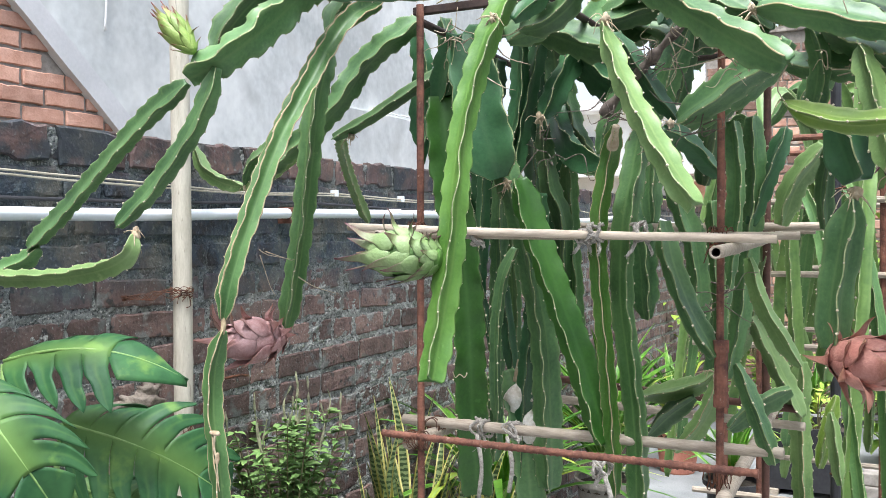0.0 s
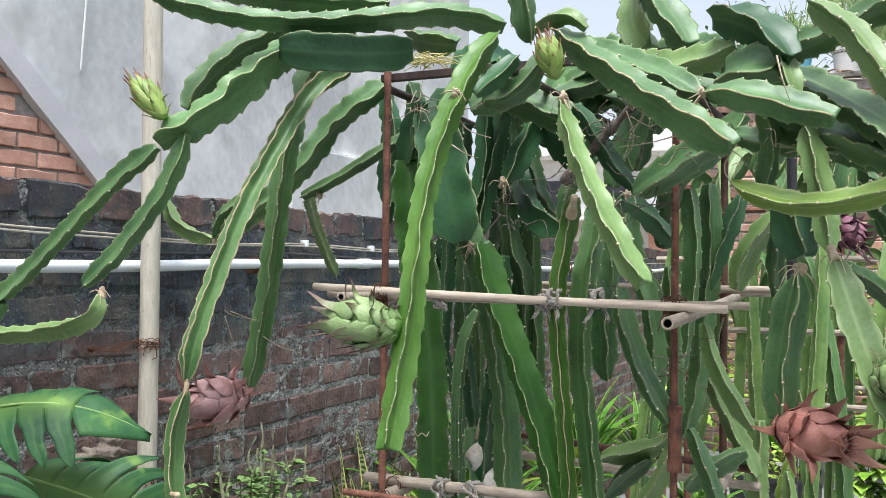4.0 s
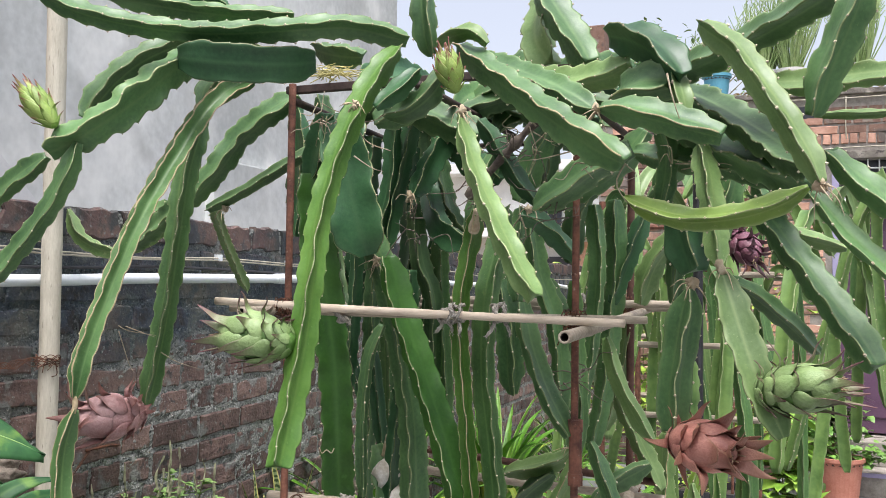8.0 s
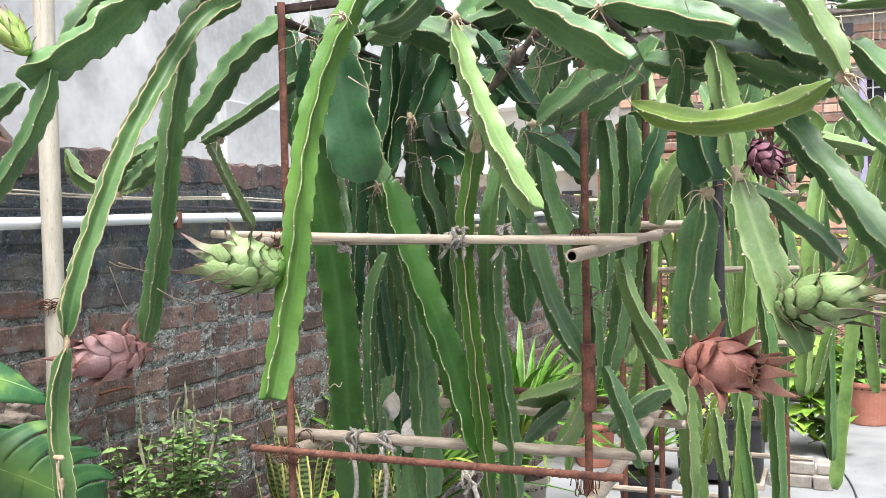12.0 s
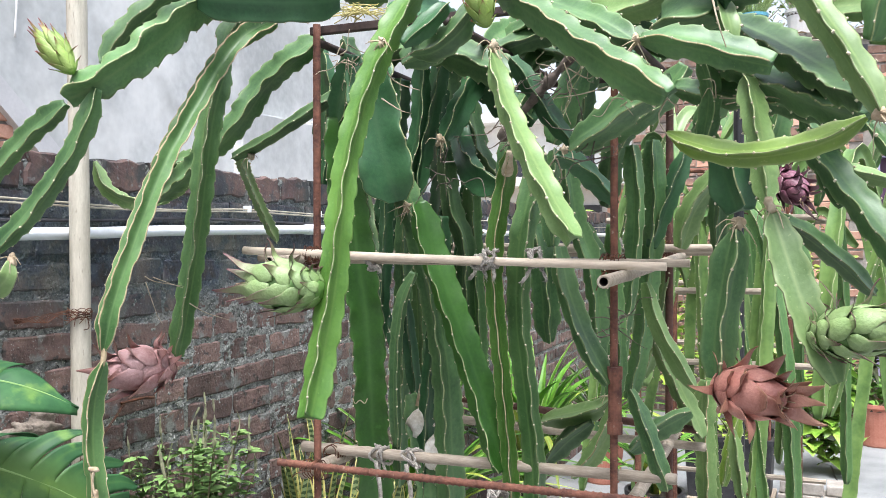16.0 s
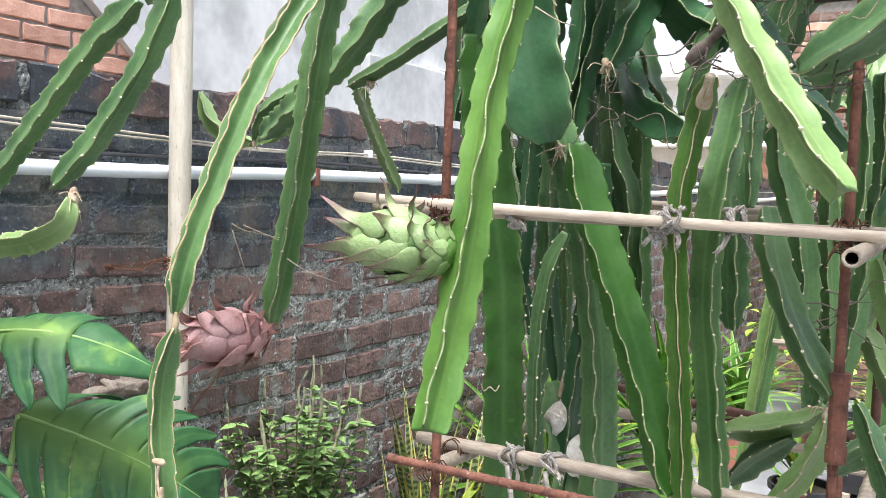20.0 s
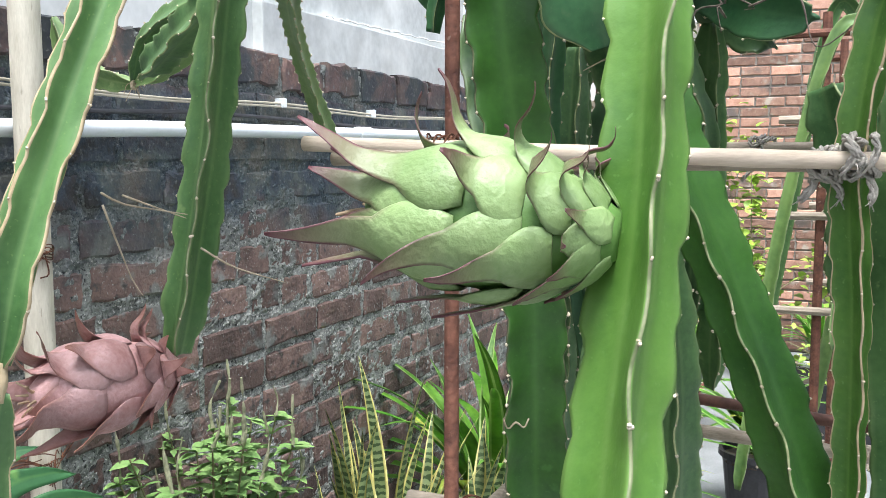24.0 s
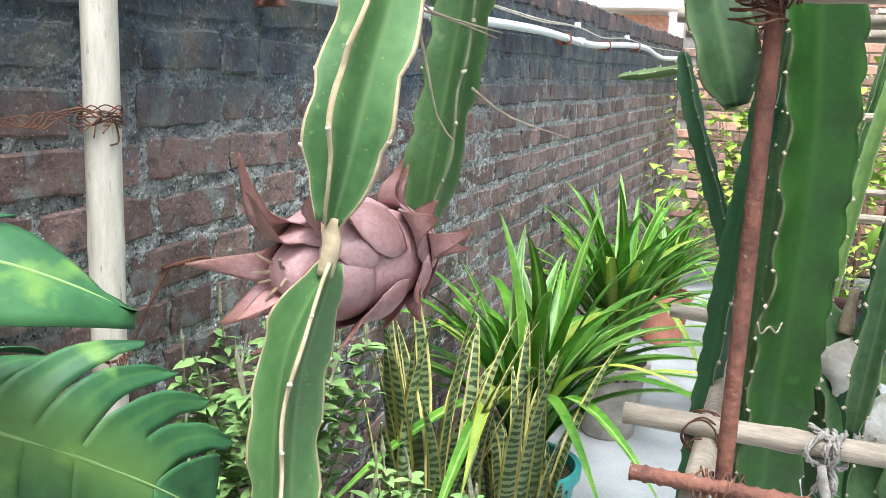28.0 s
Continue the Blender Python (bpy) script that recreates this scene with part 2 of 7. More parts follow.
# near-black colour that paints the shade inside cut canes and the pole's crack
HOLLOW_SHADE = material("hollow_shade", (0.02, 0.015, 0.012), (0.04, 0.03, 0.025), 0.9, 30, 0.1)
ROPE = material("grey_rope", (0.2, 0.185, 0.16), (0.5, 0.46, 0.4), 0.9, 120, 0.6, 400)
WIRE = material("rusty_wire", (0.05, 0.024, 0.016), (0.19, 0.075, 0.036), 0.75, 60, 0.3, 200, metal=0.3)
MORTAR = material("rough_mortar", (0.09, 0.096, 0.086), (0.32, 0.33, 0.3), 0.95, 40, 1.0, 150, spot=[((0.5, 0.49, 0.44), 190, 0.41), ((0.03, 0.032, 0.03), 130, 0.42), ((0.42, 0.41, 0.37), 90, 0.33)])
CONCRETE = material("pale_concrete", (0.155, 0.165, 0.165), (0.27, 0.28, 0.275), 0.85, 3, 0.25, 90, spot=((0.15, 0.15, 0.14), 5, 0.36))
PLASTER = material("grey_cement_plaster", (0.39, 0.41, 0.4), (0.65, 0.675, 0.66), 0.9, 1.3, 0.2, 22, stretch=(1, 1, 0.9), spot=[((0.82, 0.83, 0.8), 1.7, 0.52, 0.25), ((0.35, 0.362, 0.345), 2.6, 0.48, 0.25)])
PLASTER_EDGE = material("smooth_plaster_edge", (0.5, 0.51, 0.51), (0.62, 0.62, 0.62), 0.85, 4, 0.2, 60)
BRICK_HOUSE = material("orange_house_brick", (0.19, 0.105, 0.075), (0.34, 0.205, 0.15), 0.9, 20, 0.6, 120, vary=0.4, spot=[((0.33, 0.28, 0.23), 9, 0.42), ((0.13, 0.105, 0.09), 4, 0.45), ((0.4, 0.34, 0.28), 70, 0.36)])
LEDGE = material("weathered_ledge", (0.09, 0.08, 0.068), (0.26, 0.23, 0.195), 0.95, 12, 1.0, 90, spot=[((0.36, 0.33, 0.28), 8, 0.42), ((0.05, 0.045, 0.04), 16, 0.38)])
BRICK_PALE = material("dusty_house_brick", (0.42, 0.22, 0.15), (0.6, 0.36, 0.27), 0.9, 14, 0.5, 120, vary=0.25)
HOUSE_MORTAR = material("house_mortar", (0.2, 0.18, 0.155), (0.34, 0.31, 0.275), 0.95, 25, 0.6, 120)
PVC = material("white_plastic_conduit", (0.68, 0.72, 0.74), (0.8, 0.83, 0.85), 0.35, 6, 0.05, 90)
CABLE = material("pale_cable", (0.33, 0.3, 0.22), (0.48, 0.44, 0.35), 0.6, 20, 0.1)
BLACK_CABLE = material("black_cable", (0.02, 0.02, 0.022), (0.05, 0.05, 0.055), 0.5, 20, 0.1)
BLACK_PLASTIC = material("black_plastic", (0.015, 0.015, 0.017), (0.035, 0.035, 0.038), 0.45, 20, 0.1)
PURPLE = material("purple_door_paint", (0.085, 0.04, 0.075), (0.13, 0.065, 0.115), 0.5, 4, 0.1, 50)
LILAC = material("lilac_frame_paint", (0.3, 0.27, 0.42), (0.4, 0.37, 0.53), 0.5, 8, 0.1, 50)
WHITE_PAINT = material("white_paint", (0.62, 0.62, 0.6), (0.78, 0.78, 0.76), 0.6, 5, 0.1, 60)
# near-black colour that paints the shade inside windows, fanlight and vent slot
OPENING_SHADE = material("opening_shade", (0.015, 0.016, 0.02), (0.04, 0.04, 0.05), 0.3, 5, 0.0)
LEAF_PANDAN = material("striped_strap_leaf", (0.055, 0.19, 0.014), (0.19, 0.4, 0.042), 0.42, 9, 0.1, 60, vary=0.3)
LEAF_PANDAN_PALE = material("pale_leaf_stripe", (0.24, 0.42, 0.09), (0.42, 0.55, 0.2), 0.45, 9, 0.1, 60, vary=0.15)
LEAF_PANDAN_OLD = material("yellowing_strap_leaf", (0.3, 0.42, 0.04), (0.5, 0.55, 0.1), 0.45, 9, 0.1, 60, vary=0.3)
SNAKE = material("snake_plant_banding", (0.19, 0.26, 0.11), (0.33, 0.4, 0.2), 0.45, 14, 0.1, 60, vary=0.25)


def banded(m, dark, scale):
    """Lay wavering dark cross bands over a leaf material."""
    N, L = m.node_tree.nodes, m.node_tree.links
    b = N["Principled BSDF"]
    src = b.inputs["Base Color"].links[0].from_socket
    geo = N.new("ShaderNodeNewGeometry")
    wave = N.new("ShaderNodeTexWave")
    wave.bands_direction = "Z"
    for key, value in (("Scale", scale), ("Distortion", 5.0), ("Detail", 3.0), ("Detail Scale", 1.6), ("Detail Roughness", 0.65)):
        wave.inputs[key].default_value = value
    L.new(geo.outputs["Position"], wave.inputs["Vector"])
    mr = N.new("ShaderNodeMapRange")
    mr.inputs["From Min"].default_value, mr.inputs["From Max"].default_value, mr.inputs["To Max"].default_value = 0.38, 0.62, 0.9
    L.new(wave.outputs["Fac"], mr.inputs["Value"])
    mix = N.new("ShaderNodeMix")
    mix.data_type = "RGBA"
    L.new(mr.outputs[0], mix.inputs["Factor"])
    L.new(src, mix.inputs["A"])
    mix.inputs["B"].default_value = (*dark, 1)
    L.new(mix.outputs["Result"], b.inputs["Base Color"])
    return m


banded(SNAKE, (0.04, 0.085, 0.028), 17)
DRY_LEAF = material("dry_palm_leaf", (0.34, 0.24, 0.13), (0.6, 0.5, 0.33), 0.75, 20, 0.2, 90, vary=0.25)
SNAKE_EDGE = material("snake_plant_yellow_edge", (0.5, 0.46, 0.12), (0.68, 0.62, 0.24), 0.5, 20, 0.1, 60)
MONSTERA = tinted(material("monstera_green", (0.014, 0.056, 0.022), (0.045, 0.126, 0.043), 0.5, 7, 0.12, 50, vary=0.2, spec=0.2, spot=[((0.1, 0.19, 0.045), 11, 0.4), ((0.2, 0.28, 0.12), 120, 0.26)]), "vein", (0.2, 0.33, 0.07), 0.1, 1.0, 0.5)
MONSTERA_VEIN = material("monstera_pale_vein", (0.17, 0.3, 0.08), (0.27, 0.4, 0.13), 0.4, 20, 0.1)
TULSI = material("basil_green", (0.115, 0.24, 0.055), (0.25, 0.39, 0.115), 0.75, 20, 0.2, 120, vary=0.2)
TULSI_FLOWER = material("basil_flower_spike", (0.17, 0.18, 0.1), (0.33, 0.32, 0.2), 0.8, 90, 0.3)
STALK = material("green_brown_stalk", (0.14, 0.13, 0.06), (0.25, 0.22, 0.11), 0.8, 40, 0.2)
SHRUB = material("yellow_green_shrub", (0.16, 0.3, 0.03), (0.38, 0.52, 0.07), 0.45, 9, 0.1, 60)
HERB = material("round_herb_green", (0.08, 0.22, 0.03), (0.22, 0.4, 0.075), 0.5, 12, 0.1, 60, vary=0.2)
POTHOS = material("bright_pothos_green", (0.15, 0.34, 0.03), (0.36, 0.54, 0.09), 0.35, 12, 0.1, 60, vary=0.2)
DRACAENA = material("dark_red_green_leaf", (0.06, 0.09, 0.045), (0.17, 0.16, 0.09), 0.4, 12, 0.1, 60, vary=0.4)
DRACAENA_RED = material("pink_red_leaf_edge", (0.2, 0.05, 0.06), (0.34, 0.12, 0.12), 0.45, 12, 0.1, 60)
TERRACOTTA = material("terracotta", (0.38, 0.13, 0.085), (0.52, 0.23, 0.16), 0.8, 9, 0.2, 90)
TEAL = material("teal_plastic", (0.03, 0.3, 0.27), (0.06, 0.38, 0.34), 0.4, 6, 0.05)
BLUE_POT = material("blue_paint_pot", (0.08, 0.3, 0.42), (0.14, 0.4, 0.52), 0.5, 6, 0.1)
WHITE_POT = material("chalky_white_pot", (0.55, 0.54, 0.52), (0.7, 0.69, 0.66), 0.7, 9, 0.2)
SOIL = material("dark_soil", (0.04, 0.03, 0.022), (0.11, 0.085, 0.06), 0.95, 60, 1.0, 200)
STONE = material("pale_stone", (0.2, 0.18, 0.155), (0.36, 0.33, 0.285), 0.9, 14, 0.5, 90)


def old_brick_material():
    """Red-brown brick under grey-black soot that covers the upper courses in an uneven band."""
    return soot(material("old_wall_brick", (0.082, 0.056, 0.048), (0.205, 0.132, 0.109), 0.92, 15, 1.0, 110, vary=0.4, spot=[((0.17, 0.172, 0.157), 14, 0.44), ((0.05, 0.046, 0.042), 26, 0.4), ((0.3, 0.29, 0.26), 150, 0.38)]))


def soot(m):
    """Lay the dark growth of the wall's upper courses over a material."""
    N, L = m.node_tree.nodes, m.node_tree.links
    b = N["Principled BSDF"]
    src = b.inputs["Base Color"].links[0].from_socket
    geo = N.new("ShaderNodeNewGeometry")
    sep = N.new("ShaderNodeSeparateXYZ")
    L.new(geo.outputs["Position"], sep.inputs[0])
    nz = N.new("ShaderNodeTexNoise")
    nz.inputs["Scale"].default_value, nz.inputs["Detail"].default_value = 3.6, 8
    L.new(geo.outputs["Position"], nz.inputs["Vector"])
    ma = N.new("ShaderNodeMath")
    ma.operation = "MULTIPLY_ADD"
    ma.inputs[1].default_value = 0.62
    L.new(nz.outputs[0], ma.inputs[0])
    L.new(sep.outputs["Z"], ma.inputs[2])
    mr = N.new("ShaderNodeMapRange")
    mr.inputs["From Min"].default_value, mr.inputs["From Max"].default_value = 1.7, 1.87
    mr.inputs["To Max"].default_value = 0.86
    L.new(ma.outputs[0], mr.inputs["Value"])
    top = N.new("ShaderNodeMapRange")
    top.inputs["From Min"].default_value, top.inputs["From Max"].default_value = 1.74, 1.79
    top.inputs["To Min"].default_value, top.inputs["To Max"].default_value = 1.0, 0.35
    L.new(sep.outputs["Z"], top.inputs["Value"])
    less = N.new("ShaderNodeMath")
    less.operation = "MULTIPLY"
    L.new(mr.outputs[0], less.inputs[0])
    L.new(top.outputs[0], less.inputs[1])
    tone = N.new("ShaderNodeTexNoise")
    tone.inputs["Scale"].default_value, tone.inputs["Detail"].default_value, tone.inputs["Roughness"].default_value = 7.0, 9, 0.7
    L.new(geo.outputs["Position"], tone.inputs["Vector"])
    ramp = N.new("ShaderNodeValToRGB")
    marks = ((0.36, (0.022, 0.026, 0.027, 1)), (0.45, (0.036, 0.058, 0.082, 1)), (0.53, (0.062, 0.085, 0.088, 1)), (0.62, (0.13, 0.125, 0.105, 1)))
    while len(ramp.color_ramp.elements) < len(marks):
        ramp.color_ramp.elements.new(0.5)
    for e, (at, col) in zip(ramp.color_ramp.elements, marks):
        e.position, e.color = at, col
    L.new(tone.outputs[0], ramp.inputs[0])
    fleck = N.new("ShaderNodeTexNoise")
    fleck.inputs["Scale"].default_value, fleck.inputs["Detail"].default_value = 95, 8
    L.new(geo.outputs["Position"], fleck.inputs["Vector"])
    fm = N.new("ShaderNodeMapRange")
    fm.inputs["From Min"].default_value, fm.inputs["From Max"].default_value, fm.inputs["To Max"].default_value = 0.58, 0.78, 0.6
    L.new(fleck.outputs[0], fm.inputs["Value"])
    dark = N.new("ShaderNodeMix")
    dark.data_type = "RGBA"
    L.new(ramp.outputs[0], dark.inputs["A"])
    dark.inputs["B"].default_value = (0.34, 0.355, 0.34, 1)
    L.new(fm.outputs[0], dark.inputs["Factor"])
    mix = N.new("ShaderNodeMix")
    mix.data_type = "RGBA"
    L.new(dark.outputs["Result"], mix.inputs["B"])
    L.new(src, mix.inputs["A"])
    L.new(less.outputs[0], mix.inputs["Factor"])
    L.new(mix.outputs["Result"], b.inputs["Base Color"])
    return m


OLD_BRICK = old_brick_material()
OLD_BRICK_FAR = old_brick_material()
for m, relief in ((MORTAR, 0.014), (OLD_BRICK, 0.009), (OLD_BRICK_FAR, 0.009)):
    for node in m.node_tree.nodes:
        if node.type == "BUMP":
            node.inputs["Distance"].default_value = relief
CAP_BRICK = soot(material("weathered_cap_brick", (0.045, 0.027, 0.022), (0.16, 0.083, 0.06), 0.92, 12, 1.0, 110, vary=0.5, spot=[((0.03, 0.028, 0.028), 9, 0.5), ((0.17, 0.16, 0.145), 60, 0.38)]))
for node in list(OLD_BRICK_FAR.node_tree.nodes):
    if node.type == "OBJECT_INFO":
        isle = OLD_BRICK_FAR.node_tree.nodes.new("ShaderNodeNewGeometry")
        for link in list(node.outputs["Random"].links):
            OLD_BRICK_FAR.node_tree.links.new(isle.outputs["Random Per Island"], link.to_socket)
soot(MORTAR)

# ---- the setting: floor, walls, houses ----
def slab(name, lo, hi, m, label, category, bevel=0.0):
    ob = part(name, box(bmesh.new(), *lo, *hi, bevel), m, None)
    return tagged(ob, label, category, kind="structure")


def rough_panel(name, origin, du, dv, nu, nv, depth, amp, freq, m, label, category, crowd=1.0, lift=0.0):
    """A thick wall whose front is an uneven grid; du, dv span it and depth goes to its back; crowd above 1 makes the grid finer at its start; lift: how far the front swells."""
    o, du, dv, depth = Vector(origin), Vector(du), Vector(dv), Vector(depth)
    out = -depth.normalized()
    bm = bmesh.new()
    front = []
    for j in range(nv + 1):
        row = []
        for i in range(nu + 1):
            p = o + du * (i / nu) ** crowd + dv * (j / nv)
            swell = 0.75 * noise.noise(p * freq * 0.35) + 0.55 * noise.noise(p * freq) + 0.5 * noise.noise(p * freq * 2.4)
            row.append(bm.verts.new(p + out * (lift + amp * swell)))
        front.append(row)
    for j in range(nv):
        for i in range(nu):
            bm.faces.new((front[j][i], front[j][i + 1], front[j + 1][i + 1], front[j + 1][i]))
    rim = front[0][:] + [front[j][-1] for j in range(1, nv + 1)] + front[-1][-2::-1] + [front[j][0] for j in range(nv - 1, 0, -1)]
    rear = [bm.verts.new(v.co - out * out.dot(v.co - o) + depth) for v in rim]
    n = len(rim)
    for i in range(n):
        bm.faces.new((rim[i], rear[i], rear[(i + 1) % n], rim[(i + 1) % n]))
    bm.faces.new(rear)
    bmesh.ops.recalc_face_normals(bm, faces=bm.faces)
    ob = part(name, bm, m, None)
    return tagged(ob, label, category, kind="structure")


ground = slab("ground", (-60, -60, -0.3), (60, 60, -0.02), material("dry_ground", (0.16, 0.13, 0.09), (0.28, 0.24, 0.18), 0.95, 2, 0.4, 60), "bare brown earth stretching away around the yard", "ground")
floor = slab("floor", (-1.66, -4.0, -0.016), (4.0, 8.95, 0.0), CONCRETE, "pale grey concrete yard floor with worn stains", "floor")

# two walls added out of view to block low sky light and darken undersides
slab("unseen_wall_east", (4.0, -4.2, 0.0), (4.2, 8.9, 2.3), CONCRETE, "unseen plain grey wall added to cut low sky light from the east", "wall")
slab("unseen_wall_south", (-1.9, -4.2, 0.0), (3.99, -4.0, 3.6), CONCRETE, "unseen plain grey wall added to cut low sky light from the south", "wall")
WALL_X, WALL_TOP, COURSE = -1.665, 1.86, 0.0895
wall_old = rough_panel("wall_west", (WALL_X, 1.0, 0.0), (0, 5.0, 0), (0, 0, WALL_TOP - 0.006), 720, 310, (-0.22, 0, 0), 0.0075, 46, MORTAR, "old brick garden wall blackened along its top courses", "wall", 1.3, 0.0005)
rough_panel("wall_west_near", (WALL_X, -3.0, 0.0), (0, 3.998, 0), (0, 0, WALL_TOP - 0.006), 60, 30, (-0.22, 0, 0), 0.006, 26, MORTAR, "plain near end of the old garden wall", "wall")
rough_panel("wall_west_far", (WALL_X, 6.002, 0.0), (0, 3.1, 0), (0, 0, WALL_TOP - 0.006), 120, 62, (-0.22, 0, 0), 0.007, 30, MORTAR, "far end of the old brick garden wall", "wall")


def brick_mesh(name, length, height, deep, seed, m, axis="y", jag=0.004):
    """A worn brick face with an uneven outline, set back at the arris. It juts out along +x (axis y) or -y (axis x)."""
    r = random.Random(seed)
    l, h = length / 2, height / 2
    side = [(i / 3 - 1, -1) for i in range(6)] + [(1, i * 2 / 3 - 1) for i in range(3)]
    base = [(l * a + r.uniform(-jag, jag), h * b + r.uniform(-jag, jag) * 0.7) for a, b in side + [(-a, -b) for a, b in side]]
    n = len(base)
    vs = []
    for inset, d in ((0.0, -0.02), (0.0, deep * 0.4), (0.005, deep)):
        for a, b in base:
            a2, b2 = a * (1 - inset / l), b * (1 - inset / h)
            d2 = d + (r.uniform(-0.0009, 0.0009) if d > 0 else 0)
            vs.append((d2, a2, b2) if axis == "y" else (a2, -d2, b2))
    vs.append((deep + 0.0004, 0, 0) if axis == "y" else (0, -deep - 0.0004, 0))
    fs = [(k * n + i, k * n + (i + 1) % n, k * n + n + (i + 1) % n, k * n + n + i) for k in range(2) for i in range(n)]
    fs += [(2 * n + i, 2 * n + (i + 1) % n, 3 * n) for i in range(n)]
    me = bpy.data.meshes.new(name)
    me.from_pydata(vs, [], fs)
    me.materials.append(m)
    return me


def coursed(length0, length1, r, first):
    """Brick lengths and centres along a course between two places, with joints."""
    a = length0 + first
    while a < length1:
        n = r.choice((0.225, 0.225, 0.215, 0.115, 0.11, 0.2))
        n = min(n, length1 - a)
        if n > 0.05:
            yield a + n / 2, n
        a += n + r.uniform(0.012, 0.02)


def joined_bricks(name, cells, m, parent, axis="y", depth=0.008, label=""):
    vs, fs = [], []
    for c, l, h in cells:
        x, y, z = c
        k = len(vs)
        if axis == "y":
            ring = [(y - l / 2, z - h / 2), (y + l / 2, z - h / 2), (y + l / 2, z + h / 2), (y - l / 2, z + h / 2)]
            vs += [(x - 0.02, a, b) for a, b in ring] + [(x + depth, y + (a - y) * 0.96, z + (b - z) * 0.9) for a, b in ring]
            fs += [(k + 4, k + 5, k + 6, k + 7)] + [(k + i, k + (i + 1) % 4, k + 4 + (i + 1) % 4, k + 4 + i) for i in range(4)]
        else:
            ring = [(x - l / 2, z - h / 2), (x + l / 2, z - h / 2), (x + l / 2, z + h / 2), (x - l / 2, z + h / 2)]
            vs += [(a, y + 0.02, b) for a, b in ring] + [(x + (a - x) * 0.96, y - depth, z + (b - z) * 0.9) for a, b in ring]
            fs += [(k + 4, k + 5, k + 6, k + 7)] + [(k + i, k + (i + 1) % 4, k + 4 + (i + 1) % 4, k + 4 + i) for i in range(4)]
    me = bpy.data.meshes.new(name)
    me.from_pydata(vs, [], fs)
    me.materials.append(m)
    ob = new(name, me)
    hang(ob, parent)
    return tagged(ob, label, kind="stuff")


LUMP = material("pale_broken_mortar", (0.16, 0.13, 0.1), (0.36, 0.31, 0.25), 0.95, 30, 0.9, 160)
bm = bmesh.new()
for c, e in (((-1.668, 1.86, 1.178), (0.03, 0.085, 0.024)), ((-1.672, 1.92, 1.2), (0.024, 0.05, 0.03))):
    vs = bmesh.ops.create_icosphere(bm, subdivisions=4, radius=1.0, matrix=Matrix.LocRotScale(c, None, e))["verts"]
    for v in vs:
        v.co += (v.co - Vector(c)) * (0.5 * noise.noise(v.co * 30) + 0.3 * noise.noise(v.co * 90))
part("mortar_lump", bm, LUMP, wall_old, "pale broken mortar ledge", smooth=True)

# the diagonal edge of the neighbour's plaster: bare brick below it, plaster above
NX = -3.5
nb = thing("neighbour_house", "neighbouring house with grey cement plaster and a bare brick corner", "house", at=(NX, 4, 0))
part("wall", box(bmesh.new(), NX - 0.25, -1.0, 0, NX - 0.03, 8.2, 6.0), HOUSE_MORTAR, nb)


def plaster_sheet():
    """The plaster coat, cut along a slope on its near side."""
    bm = bmesh.new()
    def low(y):
        return max(1.2, 2.77 - (y - 2.93) * 0.877)
    ys = [1.0 + 7.22 * i / 120 for i in range(121)]
    cols = []
    for y in ys:
        z0 = min(low(y), 5.9)
        cols.append([bm.verts.new((NX + 0.005 * noise.noise(Vector((y * 1.7, (z0 + (6.0 - z0) * j / 40) * 1.7, 3))), y, z0 + (6.0 - z0) * j / 40)) for j in range(41)])
    rear = [[bm.verts.new((NX - 0.03, c[j].co.y, c[j].co.z)) for j in (0, 40)] for c in cols]
    for a, b in zip(cols, cols[1:]):
        for j in range(40):
            bm.faces.new((a[j], b[j], b[j + 1], a[j + 1]))
    for i in range(120):
        bm.faces.new((cols[i][0], rear[i][0], rear[i + 1][0], cols[i + 1][0]))
        bm.faces.new((cols[i][40], cols[i + 1][40], rear[i + 1][1], rear[i][1]))
    for c, q in ((cols[0], rear[0]), (cols[-1], rear[-1])):
        bm.faces.new([*c, q[1], q[0]])
    bmesh.ops.recalc_face_normals(bm, faces=bm.faces)
    return bm


part("plaster", plaster_sheet(), PLASTER, nb, "stained grey cement plaster", smooth=False)
bm = bmesh.new()
e0, e1 = Vector((NX + 0.012, 1.15, 2.77 + 1.78 * 0.877)), Vector((NX + 0.012, 4.45, 2.77 - 1.52 * 0.877))
along = (e1 - e0).normalized()
nrm = along.cross(Vector((1, 0, 0)))
nrm = nrm if nrm.z < 0 else -nrm
ring = []
for i in range(41):
    c = e0.lerp(e1, i / 40)
    w = 0.085 + 0.01 * noise.noise(c * 6)
    ring.append([bm.verts.new(c + nrm * -0.03 + Vector((-0.03, 0, 0))), bm.verts.new(c + nrm * -0.025 + Vector((0.004, 0, 0))), bm.verts.new(c + nrm * w + Vector((0.002, 0, 0))), bm.verts.new(c + nrm * (w + 0.01) + Vector((-0.04, 0, 0)))])
skin(bm, ring)
bmesh.ops.recalc_face_normals(bm, faces=bm.faces)
part("plaster_edge", bm, PLASTER_EDGE, nb, "smooth pale plaster band along the slope")
part("plinth_block", box(bmesh.new(), NX - 0.02, 5.2, 0.0, NX + 0.07, 8.24, 2.5, 0.012), PLASTER, nb, "thicker lower plaster course")
bm = bmesh.new()
crust = [(NX + 0.055 + 0.008 * math.sin(k * 2.3), 5.9 + 2.32 * k / 40, 2.506 + 0.016 * noise.noise(Vector((k * 0.7, 0, 0))) + 0.05 * k / 40) for k in range(41)]
tube(bm, crust, 0.0055, 8, 0.03, 0.9)
part("lime_crust", bm, WHITE_PAINT, nb, "white lime crust along the ledge", smooth=True)
bm = bmesh.new()
